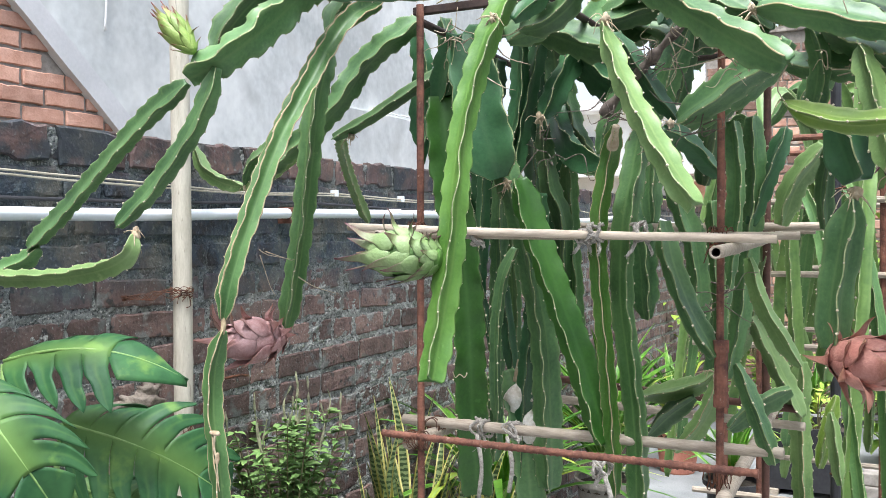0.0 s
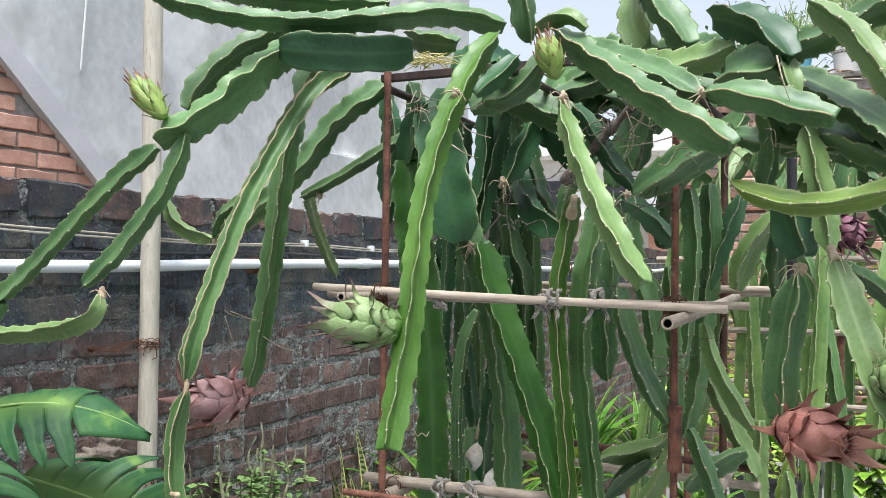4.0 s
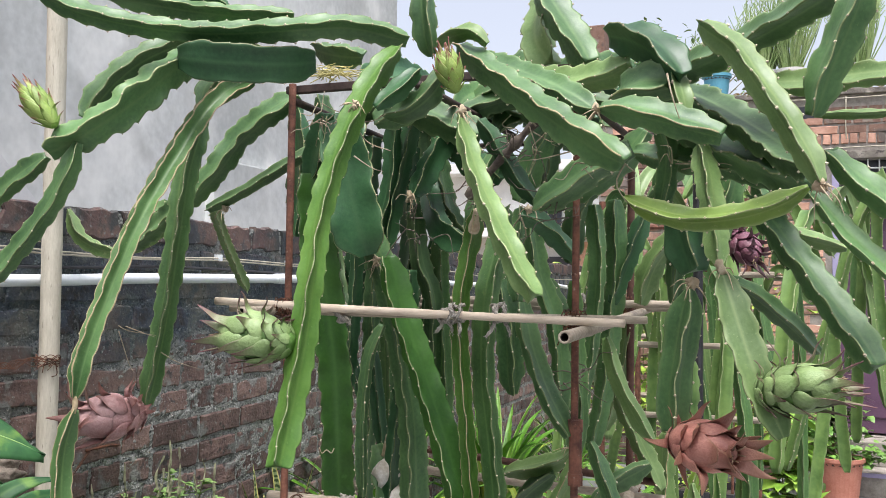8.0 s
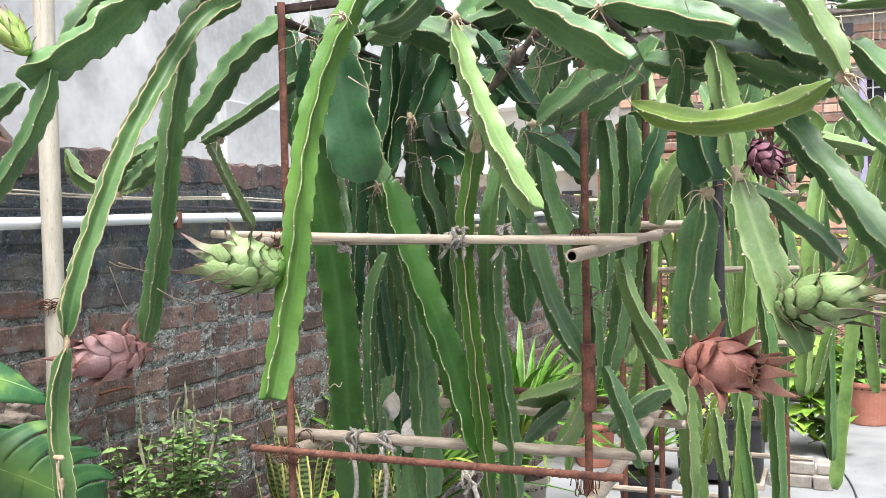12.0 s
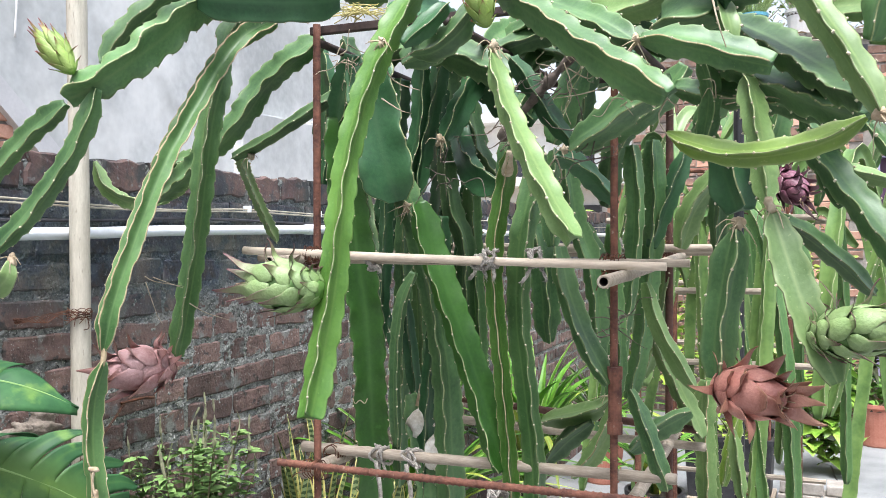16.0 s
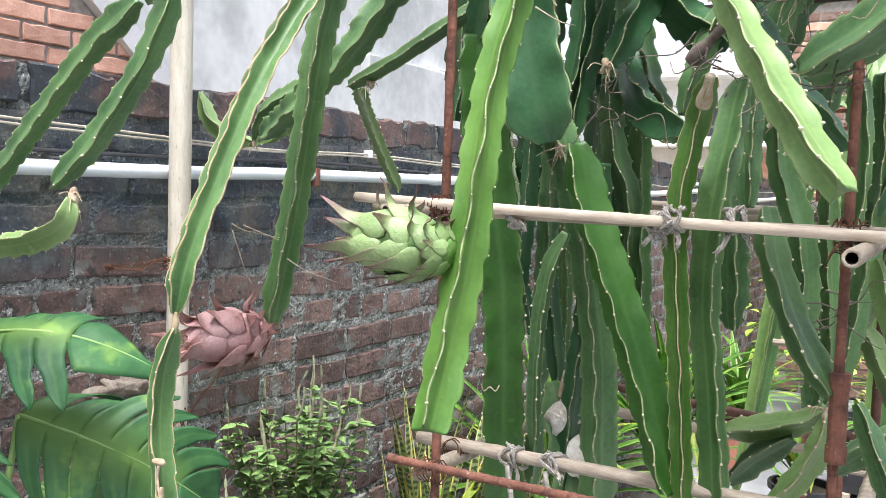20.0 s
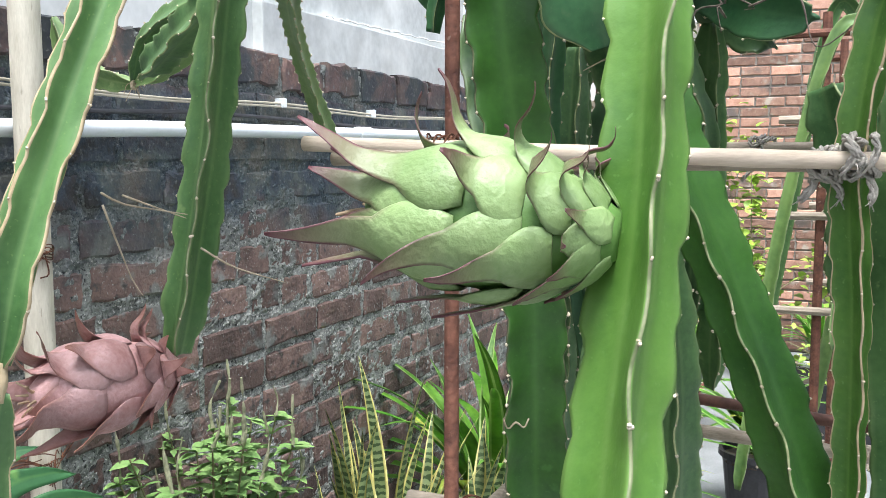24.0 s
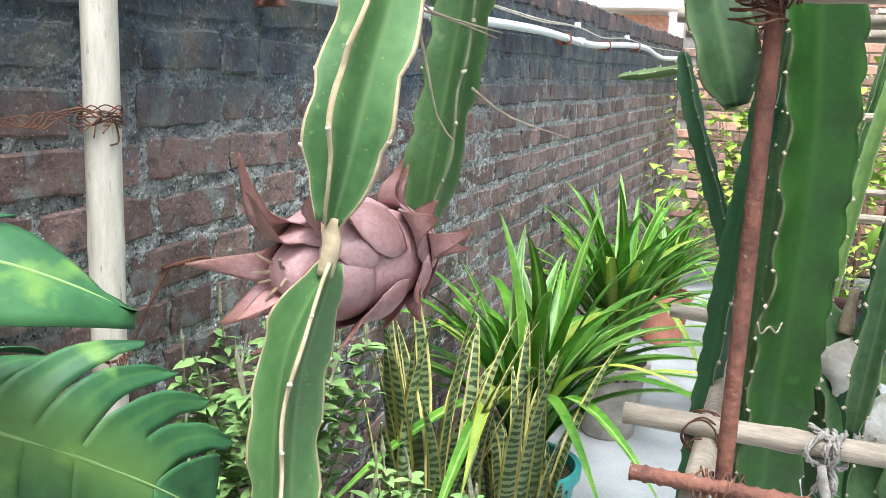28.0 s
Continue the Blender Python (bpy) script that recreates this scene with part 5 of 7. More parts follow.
stem([(-0.961, 2.300, 1.715), (-0.924, 2.280, 1.722), (-0.879, 2.250, 1.729)], 0.016, 80, CACTUS, ends=(0.6, 0.6), ridge=3)
stem([(-0.651, 2.100, 2.036), (-0.668, 2.100, 1.896), (-0.666, 2.120, 1.744), (-0.694, 2.140, 1.589)], 0.064, 85, CACTUS_BLUE_AND_SHADED, ends=(0.7, 0.5), ridge=-8)
stem([(-0.753, 2.000, 2.066), (-0.770, 2.000, 1.942), (-0.813, 2.020, 1.809)], 0.069, 80, CACTUS_BLUE_AND_SHADED, ends=(0.7, 0.4), ridge=15)
stem([(-0.602, 1.850, 2.033), (-0.490, 1.820, 1.983), (-0.389, 1.800, 1.939)], 0.064, 60, CACTUS, ends=(0.6, 0.5), ridge=6)
stem([(-0.524, 1.620, 1.942), (-0.485, 1.630, 1.959), (-0.441, 1.650, 1.992)], 0.065, -70, CACTUS, ends=(0.5, 0.6), ridge=-2)
stem([(-0.525, 1.950, 2.033), (-0.477, 1.950, 1.936), (-0.392, 1.950, 1.873)], 0.067, 75, CACTUS_BLUE_AND_SHADED, ends=(0.6, 0.4), ridge=8)
stem([(-0.284, 1.950, 1.998), (-0.320, 1.950, 1.923), (-0.357, 1.950, 1.826)], 0.055, 80, CACTUS, ends=(0.6, 0.5), ridge=-4)
stem([(-0.289, 2.050, 2.098), (-0.316, 2.050, 1.984), (-0.337, 2.070, 1.871)], 0.058, 85, CACTUS, ends=(0.6, 0.5), ridge=11)
stem([(-0.379, 2.100, 2.168), (-0.432, 2.100, 2.101), (-0.504, 2.080, 2.043)], 0.066, 80, CACTUS, ends=(0.6, 0.5), ridge=3)
stem([(-0.108, 2.000, 1.968), (-0.164, 2.000, 1.896), (-0.227, 1.980, 1.854), (-0.299, 1.950, 1.811)], 0.055, 75, CACTUS, ends=(0.6, 0.5), ridge=-8)
stem([(-0.211, 2.150, 1.943), (-0.275, 2.150, 1.827), (-0.299, 2.160, 1.707)], 0.057, 80, CACTUS, ends=(0.6, 0.5), ridge=15)
stem([(0.036, 1.950, 1.966), (-0.026, 1.950, 1.920), (-0.083, 1.970, 1.843)], 0.052, 70, CACTUS, ends=(0.6, 0.5), ridge=6)
stem([(0.075, 1.850, 1.877), (0.055, 1.850, 1.802), (0.028, 1.860, 1.717)], 0.045, 80, CACTUS, ends=(0.6, 0.5), ridge=-2)
stem([(0.106, 1.800, 1.840), (0.132, 1.780, 1.763), (0.165, 1.760, 1.689)], 0.038, 75, CACTUS, ends=(0.6, 0.5), ridge=8)
stem([(-0.054, 2.100, 1.776), (-0.111, 2.100, 1.699), (-0.136, 2.100, 1.620)], 0.051, 80, CACTUS_LIGHT, ends=(0.6, 0.5), ridge=-4)
stem([(-0.239, 2.350, 1.710), (-0.268, 2.350, 1.579), (-0.288, 2.360, 1.420)], 0.045, 85, CACTUS_LIGHT, ends=(0.6, 0.5), ridge=3)
stem([(-0.206, 2.200, 1.426), (-0.160, 2.200, 1.332), (-0.126, 2.200, 1.263), (-0.104, 2.200, 1.217)], 0.048, 80, CACTUS_LIGHT, ends=(0.5, 0.4), ridge=-8)
stem([(-0.235, 2.100, 1.200), (-0.180, 2.100, 1.252), (-0.117, 2.120, 1.288)], 0.046, 80, CACTUS, ends=(0.5, 0.4), ridge=15)
stem([(-0.142, 2.550, 1.288), (-0.146, 2.550, 1.177), (-0.142, 2.550, 1.066), (-0.139, 2.550, 0.927)], 0.050, 85, CACTUS_LIGHT, ends=(0.5, 0.7), cork=True, ridge=6)
stem([(-0.059, 2.500, 1.220), (-0.078, 2.500, 1.137), (-0.096, 2.500, 1.041)], 0.035, 60, CACTUS_YELLOW, ends=(0.3, 0.4), ridge=-4)
stem([(-0.068, 2.450, 1.188), (-0.056, 2.450, 1.097), (-0.046, 2.450, 1.019)], 0.034, 60, CACTUS_LIGHT, ends=(0.3, 0.4), ridge=11)
stem([(-0.852, 1.620, 2.053), (-0.864, 1.600, 2.020), (-0.864, 1.580, 1.984)], 0.047, -80, CACTUS, ends=(0.6, 0.4), ridge=3)
stem([(-0.831, 1.900, 1.860), (-0.833, 1.900, 1.823), (-0.841, 1.900, 1.792), (-0.848, 1.900, 1.756)], 0.026, 80, CACTUS_BLUE_AND_SHADED, ends=(0.6, 0.6), ridge=-8)
stem([(-0.690, 1.900, 1.829), (-0.719, 1.920, 1.512), (-0.735, 1.920, 1.370), (-0.762, 1.940, 1.042)], 0.031, 0, CACTUS_BLUE_AND_SHADED, ends=(0.6, 0.4), ridge=-7)
stem([(-0.684, 1.960, 1.738), (-0.700, 1.980, 1.496), (-0.703, 1.980, 1.351), (-0.719, 2.000, 1.102)], 0.038, 0, CACTUS, ends=(0.6, 0.4), ridge=4)
stem([(-0.705, 2.040, 1.842), (-0.708, 2.060, 1.629), (-0.697, 2.060, 1.478), (-0.703, 2.080, 1.260)], 0.034, 0, CACTUS_MID, ends=(0.6, 0.4), ridge=10)
stem([(-0.554, 1.860, 1.685), (-0.579, 1.880, 1.449), (-0.595, 1.880, 1.313), (-0.618, 1.900, 1.068)], 0.036, 0, CACTUS_BLUE_AND_SHADED, ends=(0.6, 0.4), ridge=0)
stem([(-0.650, 2.100, 1.908), (-0.664, 2.120, 1.709), (-0.668, 2.120, 1.508), (-0.682, 2.140, 1.303)], 0.036, 0, CACTUS, ends=(0.6, 0.4), ridge=-7)
stem([(-0.526, 1.940, 1.754), (-0.528, 1.960, 1.616), (-0.518, 1.960, 1.477), (-0.522, 1.980, 1.335)], 0.038, 0, CACTUS_MID, ends=(0.6, 0.4), ridge=4)
stem([(-0.606, 2.160, 1.847), (-0.630, 2.180, 1.705), (-0.647, 2.180, 1.548), (-0.668, 2.200, 1.400)], 0.038, 0, CACTUS_BLUE_AND_SHADED, ends=(0.6, 0.4), ridge=10)
stem([(-0.236, 1.930, 1.666), (-0.235, 1.950, 1.561), (-0.226, 1.950, 1.457), (-0.227, 1.970, 1.350)], 0.029, 0, CACTUS_MID, ends=(0.6, 0.4), ridge=0)

for at, n, spread, seed in (((-0.31, 1.74, 1.9), 12, 0.08, 1), ((-0.26, 1.72, 1.95), 8, 0.06, 2), ((-0.36, 1.72, 1.82), 9, 0.06, 3), ((-0.56, 1.49, 1.93), 7, 0.05, 4), ((-0.5, 1.76, 1.75), 8, 0.06, 5), ((-0.12, 1.5, 1.84), 8, 0.06, 6), ((-0.2, 1.62, 1.8), 8, 0.07, 7), ((0.0, 1.7, 1.85), 5, 0.05, 8), ((-0.2, 1.8, 1.5), 9, 0.06, 9), ((-0.66, 1.7, 1.98), 6, 0.06, 10)):
    root_tangle(at, n, spread, seed, DARKROOT if seed % 2 else None)
bm = bmesh.new()
tube(bm, [(-0.40, 1.77, 1.82), (-0.335, 1.75, 1.88), (-0.25, 1.73, 1.955), (-0.2, 1.72, 1.98)], (0.01, 0.008), 10, 0.005, 0.7)
part("woody_stem", bm, DARKROOT, plant, "bare grey-brown woody stem", smooth=True)
bm = bmesh.new()
tube(bm, [(-0.8797, 1.3012, 1.473), (-0.8805, 1.3005, 1.467), (-0.8797, 1.2998, 1.46), (-0.8825, 1.299, 1.446)], 0.0042, 10, 0.003, 0.5)
part("neck", bm, MARGIN_CORK, plant, "smooth tan neck between two stem joints", smooth=True)
# the thick mass of stems that lies across the top bars
q = random.Random(31)
for k in range(18):
    x, y = -0.66 + 0.5 * q.random(), 1.9 + 0.42 * q.random()
    a = q.uniform(0, 6.28)
    d = Vector((math.cos(a), math.sin(a) * 0.7, 0)) * q.uniform(0.13, 0.22)
    z = 2.02 + 0.08 * q.random()
    c = Vector((x, y, z))
    stem([c - d + Vector((0, 0, -0.03)), c - d * 0.4, c + d * 0.3 + Vector((0, 0, 0.012)), c + d + Vector((0, 0, -0.02)), c + d * 1.25 + Vector((0, 0, -0.05))], q.uniform(0.042, 0.056), 0, (CACTUS, CACTUS_BLUE_AND_SHADED, CACTUS)[k % 3], ridge=q.uniform(-10, 14))

# ---- the trellis of iron posts and canes ----
trellis = thing("trellis", "square trellis of rusty iron posts and tied dry canes", "trellis", at=(-0.45, 1.95, 0))
ZT, ZL = 1.612, 1.235
for (x, y, top, r, m) in ((-0.713, 1.655, 2.03, 0.007, RUST), (-0.178, 1.70, 2.03, 0.0063, RUST), (-0.187, 2.29, 2.02, 0.0085, RUST_DARK), (-0.735, 2.27, 2.0, 0.0085, RUST_DARK)):
    bm = bmesh.new()
    tube(bm, [(x + 0.002, y, 0.0), (x - 0.002, y, 1.0), (x, y, top)], r, 10, 0.04, 0.08)
    part("post", bm, m, trellis, "rust-coated iron post" if m is RUST else "dark rusted iron post", smooth=True)
bm = bmesh.new()
rod(bm, (-0.178, 1.70, 1.325), (-0.178, 1.70, 1.425), 0.011, 14)
rod(bm, (-0.178, 1.70, 1.32), (-0.178, 1.70, 1.34), 0.0125, 14)
rod(bm, (-0.178, 1.70, 1.41), (-0.178, 1.70, 1.43), 0.0125, 14)
part("coupling", bm, RUST, trellis, "rusty pipe coupling", smooth=False)


def cane(a, b, r, m, label="", hollow=False, knots=3, name="cane"):
    """A cane with swollen nodes; hollow: an open end at a, its inner shade painted near-black."""
    a, b = Vector(a), Vector(b)
    bm = bmesh.new()
    n, seg = 40, 10
    ks = [(i + 0.6) / knots for i in range(knots)]
    mid = (a + b) / 2 + Vector((0, 0.004, -0.004))
    line = [a.lerp(mid, u) .lerp(mid.lerp(b, u), u) for u in [i / n for i in range(n + 1)]]
    rings = []
    for i, (p, t, s, w) in enumerate(frames_along(line)):
        u = i / n
        rr = r * (1.05 - 0.1 * u) * (1 + 0.14 * max(math.exp(-((u - k) / 0.012) ** 2) for k in ks))
        rings.append([bm.verts.new(p + (s * math.cos(c) + w * math.sin(c)) * rr) for c in [2 * math.pi * q / seg for q in range(seg)]])
    skin(bm, rings, cap=False)
    bm.faces.new(rings[-1])
    if hollow:
        d = (b - a).normalized()
        inner = [bm.verts.new(a + (v.co - a) * 0.62) for v in rings[0]]
        deep = [bm.verts.new(v.co + d * 0.03) for v in inner]
        for i in range(seg):
            j = (i + 1) % seg
            bm.faces.new((rings[0][j], rings[0][i], inner[i], inner[j]))
            bm.faces.new((inner[j], inner[i], deep[i], deep[j])).material_index = 1
        bm.faces.new(deep[::-1]).material_index = 1
    else:
        bm.faces.new(rings[0][::-1])
    return part(name, bm, [m, HOLLOW_SHADE], trellis, label, smooth=True)


cane((-0.858, 1.632, 1.62), (-0.085, 1.642, 1.596), 0.0072, CANE, "smooth pale dry cane")
cane((-0.84, 1.655, 1.606), (-0.055, 1.675, 1.601), 0.007, CANE_GREY)
cane((-0.812, 1.76, 1.232), (-0.085, 1.735, 1.246), 0.0098, CANE_GREY, "weathered grey cane")
cane((-0.732, 1.528, 1.604), (-0.735, 2.42, 1.612), 0.0082, CANE_GREY, "hollow bamboo with a cut open end", True)
cane((-0.15, 1.505, 1.578), (-0.165, 2.4, 1.604), 0.0098, CANE_GREY, "hollow bamboo with a cut open end", True)
cane((-0.86, 2.27, 1.625), (-0.04, 2.25, 1.618), 0.0095, CANE_GREY)
cane((-0.85, 2.3, 1.606), (-0.09, 2.315, 1.61), 0.009, CANE_GREY)
cane((-0.835, 2.30, 1.20), (-0.1, 2.21, 1.197), 0.0098, CANE_GREY)
cane((-0.78, 2.33, 1.245), (-0.11, 2.2, 1.234), 0.0085, RUST_DARK, "dark rusty rod", name="rod")
cane((-0.735, 1.64, 1.215), (-0.74, 2.4, 1.212), 0.0115, CANE_GREY, "grey bamboo rail")
cane((-0.16, 1.62, 1.19), (-0.18, 2.4, 1.205), 0.0115, CANE_GREY, "grey bamboo rail")
bm = bmesh.new()
line, _ = smooth_line([(-0.785, 1.635, 1.231), (-0.45, 1.632, 1.232), (-0.109, 1.63, 1.235)], 0.003)
rings = []
for i, (p, t, sd, u) in enumerate(frames_along(line)):
    rr = 0.0062 * (1.0 + (0.22 if i % 4 == 0 else 0.0)) * (1 + 0.12 * noise.noise(p * 60))
    rings.append([bm.verts.new(p + (sd * math.cos(a) + u * math.sin(a)) * rr) for a in [2 * math.pi * k / 10 for k in range(10)]])
skin(bm, rings)
part("rebar", bm, RUST, trellis, "ribbed rusty reinforcing bar", smooth=True)
part("top_bar", box(bmesh.new(), -0.735, 1.666, 2.015, -0.15, 1.68, 2.03, 0.002), IRON, trellis, "flat dark rusted angle iron")
for a, b in (((-0.76, 2.27, 1.995), (-0.16, 2.29, 2.005)), ((-0.716, 1.668, 2.0), (-0.735, 2.3, 1.995)), ((-0.178, 1.67, 1.985), (-0.187, 2.32, 2.0)), ((-0.45, 1.64, 2.008), (-0.46, 2.3, 2.015))):
    bm = bmesh.new()
    tube(bm, [a, b], 0.0075, 8, 0.04, 0.1)
    part("top_bar", bm, IRON, trellis, smooth=True)


def lashing(at, r, turns, m, name, label, wire=0.0022, along=(1, 0, 0), tails=2):
    """Wire or rope wound round a crossing."""
    q = random.Random(int(abs(at[0] * 913 + at[2] * 377 + at[1] * 131) * 100))
    at, ax = Vector(at), Vector(along).normalized()
    side = ax.cross(Vector((0, 0, 1)))
    side = side.normalized() if side.length > 0.1 else Vector((0, 1, 0))
    up = side.cross(ax)
    bm = bmesh.new()
    pts = []
    for i in range(turns * 8 + 1):
        a = i / 8 * 2 * math.pi
        k = r * q.uniform(0.92, 1.25)
        pts.append(at + side * math.cos(a) * k + up * math.sin(a) * k + ax * ((i / (turns * 8) - 0.5) * r * 2.4 + q.uniform(-0.2, 0.2) * r))
    tube(bm, pts, wire, 6, wire * 2.5, 0.15)
    for k in range(tails):
        d = Vector((q.uniform(-1, 1), q.uniform(-1, 0.2), q.uniform(-1.2, 0.3))) * r * 1.8
        tube(bm, [at + Vector((0, -r, 0)), at + d * 0.6 + Vector((0, -r, 0)), at + d + Vector((0, -r * 0.6, -r * 0.5))], wire * 0.9, 6, wire * 2.5, 0.15)
    return part(name, bm, m, trellis, label, smooth=True)


for at, r, ax in (((-0.716, 1.645, 1.61), 0.015, (1, 0, 0)), ((-0.172, 1.66, 1.598), 0.0155, (1, 0, 0)), ((-0.172, 1.665, 1.592), 0.016, (0, 0, 1)), ((-0.725, 1.65, 1.6), 0.017, (0, 0, 1)), ((-0.715, 1.645, 1.222), 0.016, (1, 0, 0)), ((-0.175, 1.66, 1.212), 0.016, (1, 0, 0)), ((-0.74, 2.28, 1.21), 0.018, (0, 0, 1)), ((-0.187, 2.29, 1.21), 0.02, (0, 0, 1)), ((-0.187, 2.28, 1.614), 0.018, (1, 0, 0)), ((-0.74, 1.76, 1.225), 0.015, (0, 1, 0)), ((-0.735, 2.28, 1.61), 0.018, (1, 0, 0)), ((-0.2, 2.3, 1.61), 0.016, (0, 0, 1))):
    lashing(at, r, 7, WIRE, "wire_tie", "twisted rusty binding wire", 0.00095, ax, 1)
def rope_knot(at, r, seed):
    """A lump of rope: loops thrown round a crossing, with frayed ends."""
    q = random.Random(seed)
    bm = bmesh.new()
    at = Vector(at)
    pts, a = [], 0.0
    for i in range(19):
        a += q.uniform(0.9, 1.4)
        k = r * q.uniform(0.95, 1.4)
        pts.append(at + Vector((q.uniform(-1, 1) * r * 1.3, math.cos(a) * k, math.sin(a) * k)))

    def laid(line, thick, coil):
        """Three strands laid round one another."""
        run, _ = smooth_line(line, 0.004)
        for strand in range(3):
            w = [p + Vector((math.sin(i * coil + strand * 2.1), 0.6 * math.cos(i * coil * 0.7 + strand), math.cos(i * coil + strand * 2.1))) * thick for i, p in enumerate(run)]
            tube(bm, w, thick * q.uniform(0.75, 0.95), 5, 0.004, 0.45)
    laid(pts, 0.0019, 0.85)
    for k in range(2):
        d = Vector((q.uniform(-0.8, 0.8), q.uniform(-1, 0), q.uniform(-1.6, -0.1))) * r * 2.1
        laid([at + d * 0.3, at + d * 0.7 + Vector((0.003, 0, 0)), at + d], 0.0019, 0.85)
        for f in range(4):
            e = at + d
            tube(bm, [at + d * 0.85, e, e + Vector((q.uniform(-1, 1), q.uniform(-1, 1), q.uniform(-1.2, 0.2))) * 0.007], 0.0005, 3, 0.004)
    return part("rope_tie", bm, ROPE, trellis, "frayed grey rope tie", smooth=True)


for at, r, n in (((-0.372, 1.643, 1.606), 0.013, 3), ((-0.3, 1.655, 1.607), 0.013, 4), ((-0.638, 1.755, 1.232), 0.0135, 4), ((-0.57, 1.752, 1.234), 0.0135, 4), ((-0.36, 1.632, 1.213), 0.012, 3), ((-0.6, 1.655, 1.6), 0.012, 2), ((-0.5, 2.27, 1.62), 0.014, 3), ((-0.3, 2.26, 1.62), 0.014, 3), ((-0.4, 1.66, 1.6), 0.011, 2)):
    rope_knot(at, r, int(-at[0] * 1000))
for x, z0, z1, y in ((-0.575, 1.225, 1.12, 1.735), (-0.64, 1.222, 1.1, 1.74), (-0.35, 1.205, 1.13, 1.62)):
    bm = bmesh.new()
    tube(bm, [(x, y, z0), (x + 0.012, y - 0.004, (z0 + z1) / 2), (x + 0.004, y, z1)], 0.0042, 7, 0.008, 0.2)
    part("rope_tail", bm, ROPE, trellis, "hanging frayed rope end", smooth=True)

# ---- the pale bamboo pole by the wall ----
pole = thing("bamboo_pole", "tall pale bamboo pole wired to the old wall", "pole", at=(-1.585, 1.945, 0))
PX, PY = -1.608, 1.945


def pole_shaft():
    bm = bmesh.new()
    rings = []
    for i in range(121):
        z = 3.4 * i / 120
        rr = 0.0245 * (1 + 0.05 * max(math.exp(-((z - k) / 0.012) ** 2) for k in (0.4, 0.82, 1.27, 1.74, 2.2, 2.66, 3.1)))
        c = Vector((PX + 0.024 + 0.006 * math.sin(z * 1.1), PY + 0.005 * math.sin(z * 0.9 + 1), z))
        rings.append([bm.verts.new(c + Vector((math.cos(a), math.sin(a), 0)) * rr) for a in [2 * math.pi * k / 18 for k in range(18)]])
    skin(bm, rings)
    return bm


part("shaft", pole_shaft(), BAMBOO, pole, smooth=True)


def wire_wrap(z, n, parent, seed):
    q = random.Random(seed)
    bm = bmesh.new()
    pts = []
    for i in range(n * 10 + 1):
        a = i / 10 * 2 * math.pi
        pts.append((PX + 0.03 + math.cos(a) * q.uniform(0.026, 0.031), PY + math.sin(a) * q.uniform(0.026, 0.031), z + (i / (n * 10) - 0.5) * 0.02 + q.uniform(-0.006, 0.006)))
    tube(bm, pts, 0.001, 5, 0.005)
    for k in range(5):
        lead = [(PX + 0.05, PY - 0.02, z + q.uniform(-0.012, 0.012)), (PX + 0.035, PY - 0.05, z + q.uniform(-0.016, 0.012))]
        for i in range(9):
            u = i / 8
            w = 0.009 * (1 - u) + 0.0035
            lead.append((PX + 0.02 - 0.045 * u, PY - 0.08 - 0.055 * u, z - 0.006 - 0.004 * u + w * math.sin(i * 1.1 + k * 0.9)))
        tube(bm, lead, 0.0011, 5, 0.006, 0.4)
    for k in range(9):
        e = Vector((PX - 0.024, PY - 0.138, z - 0.01))
        tube(bm, [e + Vector((q.uniform(-1, 1), q.uniform(-1.4, 1.4), q.uniform(-1, 1))) * 0.007 for _ in range(4)], 0.0012, 5, 0.005, 0.4)
    for k in range(5):
        e = Vector((PX + 0.05, PY + q.uniform(-0.03, 0.02), z + q.uniform(-0.01, 0.01)))
        tube(bm, [e, e + Vector((0.01, q.uniform(-0.03, 0.02), q.uniform(-0.03, 0.012))), e + Vector((0.012, q.uniform(-0.05, 0.01), q.uniform(-0.045, 0.015)))], 0.001, 5, 0.006)
    tube(bm, [(PX + 0.055, PY, z - 0.005), (PX + 0.057, PY + 0.004, z - 0.035), (PX + 0.056, PY - 0.012, z - 0.04)], 0.0013, 5, 0.006)
    part("wire_wrap", bm, WIRE, parent, "rusty wire wound round the pole", smooth=True)


wire_wrap(1.458, 8, pole, 1)
wire_wrap(1.118, 2, pole, 2)
bm = bmesh.new()
for k, dz in enumerate((0, 0.006)):
    tube(bm, [(PX + 0.05, PY + 0.02, 1.11 + dz), (-1.62, PY + 0.14, 1.14 + dz), (-1.655, PY + 0.24, 1.185 + dz)], 0.0014, 5, 0.01)
part("wire_brace", bm, WIRE, pole, smooth=True)
bm = bmesh.new()
tube(bm, [(-1.655, 2.17, 1.19), (-1.64, 2.24, 1.195), (-1.655, 2.3, 1.185)], 0.004, 6, 0.008, 0.5)
part("wire_knot", bm, WIRE, pole, smooth=True)
bm = bmesh.new()
tube(bm, [(PX + 0.0475, PY - 0.0045, 0.85), (PX + 0.0485, PY - 0.005, 1.1), (PX + 0.0482, PY - 0.0046, 1.3), (PX + 0.0475, PY - 0.005, 1.4)], 0.0016, 6, 0.02, 0.5)
part("split", bm, HOLLOW_SHADE, pole, "drying crack along the pole, its shade painted near-black", smooth=True)
tuft = thing("dry_grass_tuft", "dry yellow grass caught on the trellis top", "grass", at=(-0.64, 1.68, 2.04))
q = random.Random(77)
bm = bmesh.new()
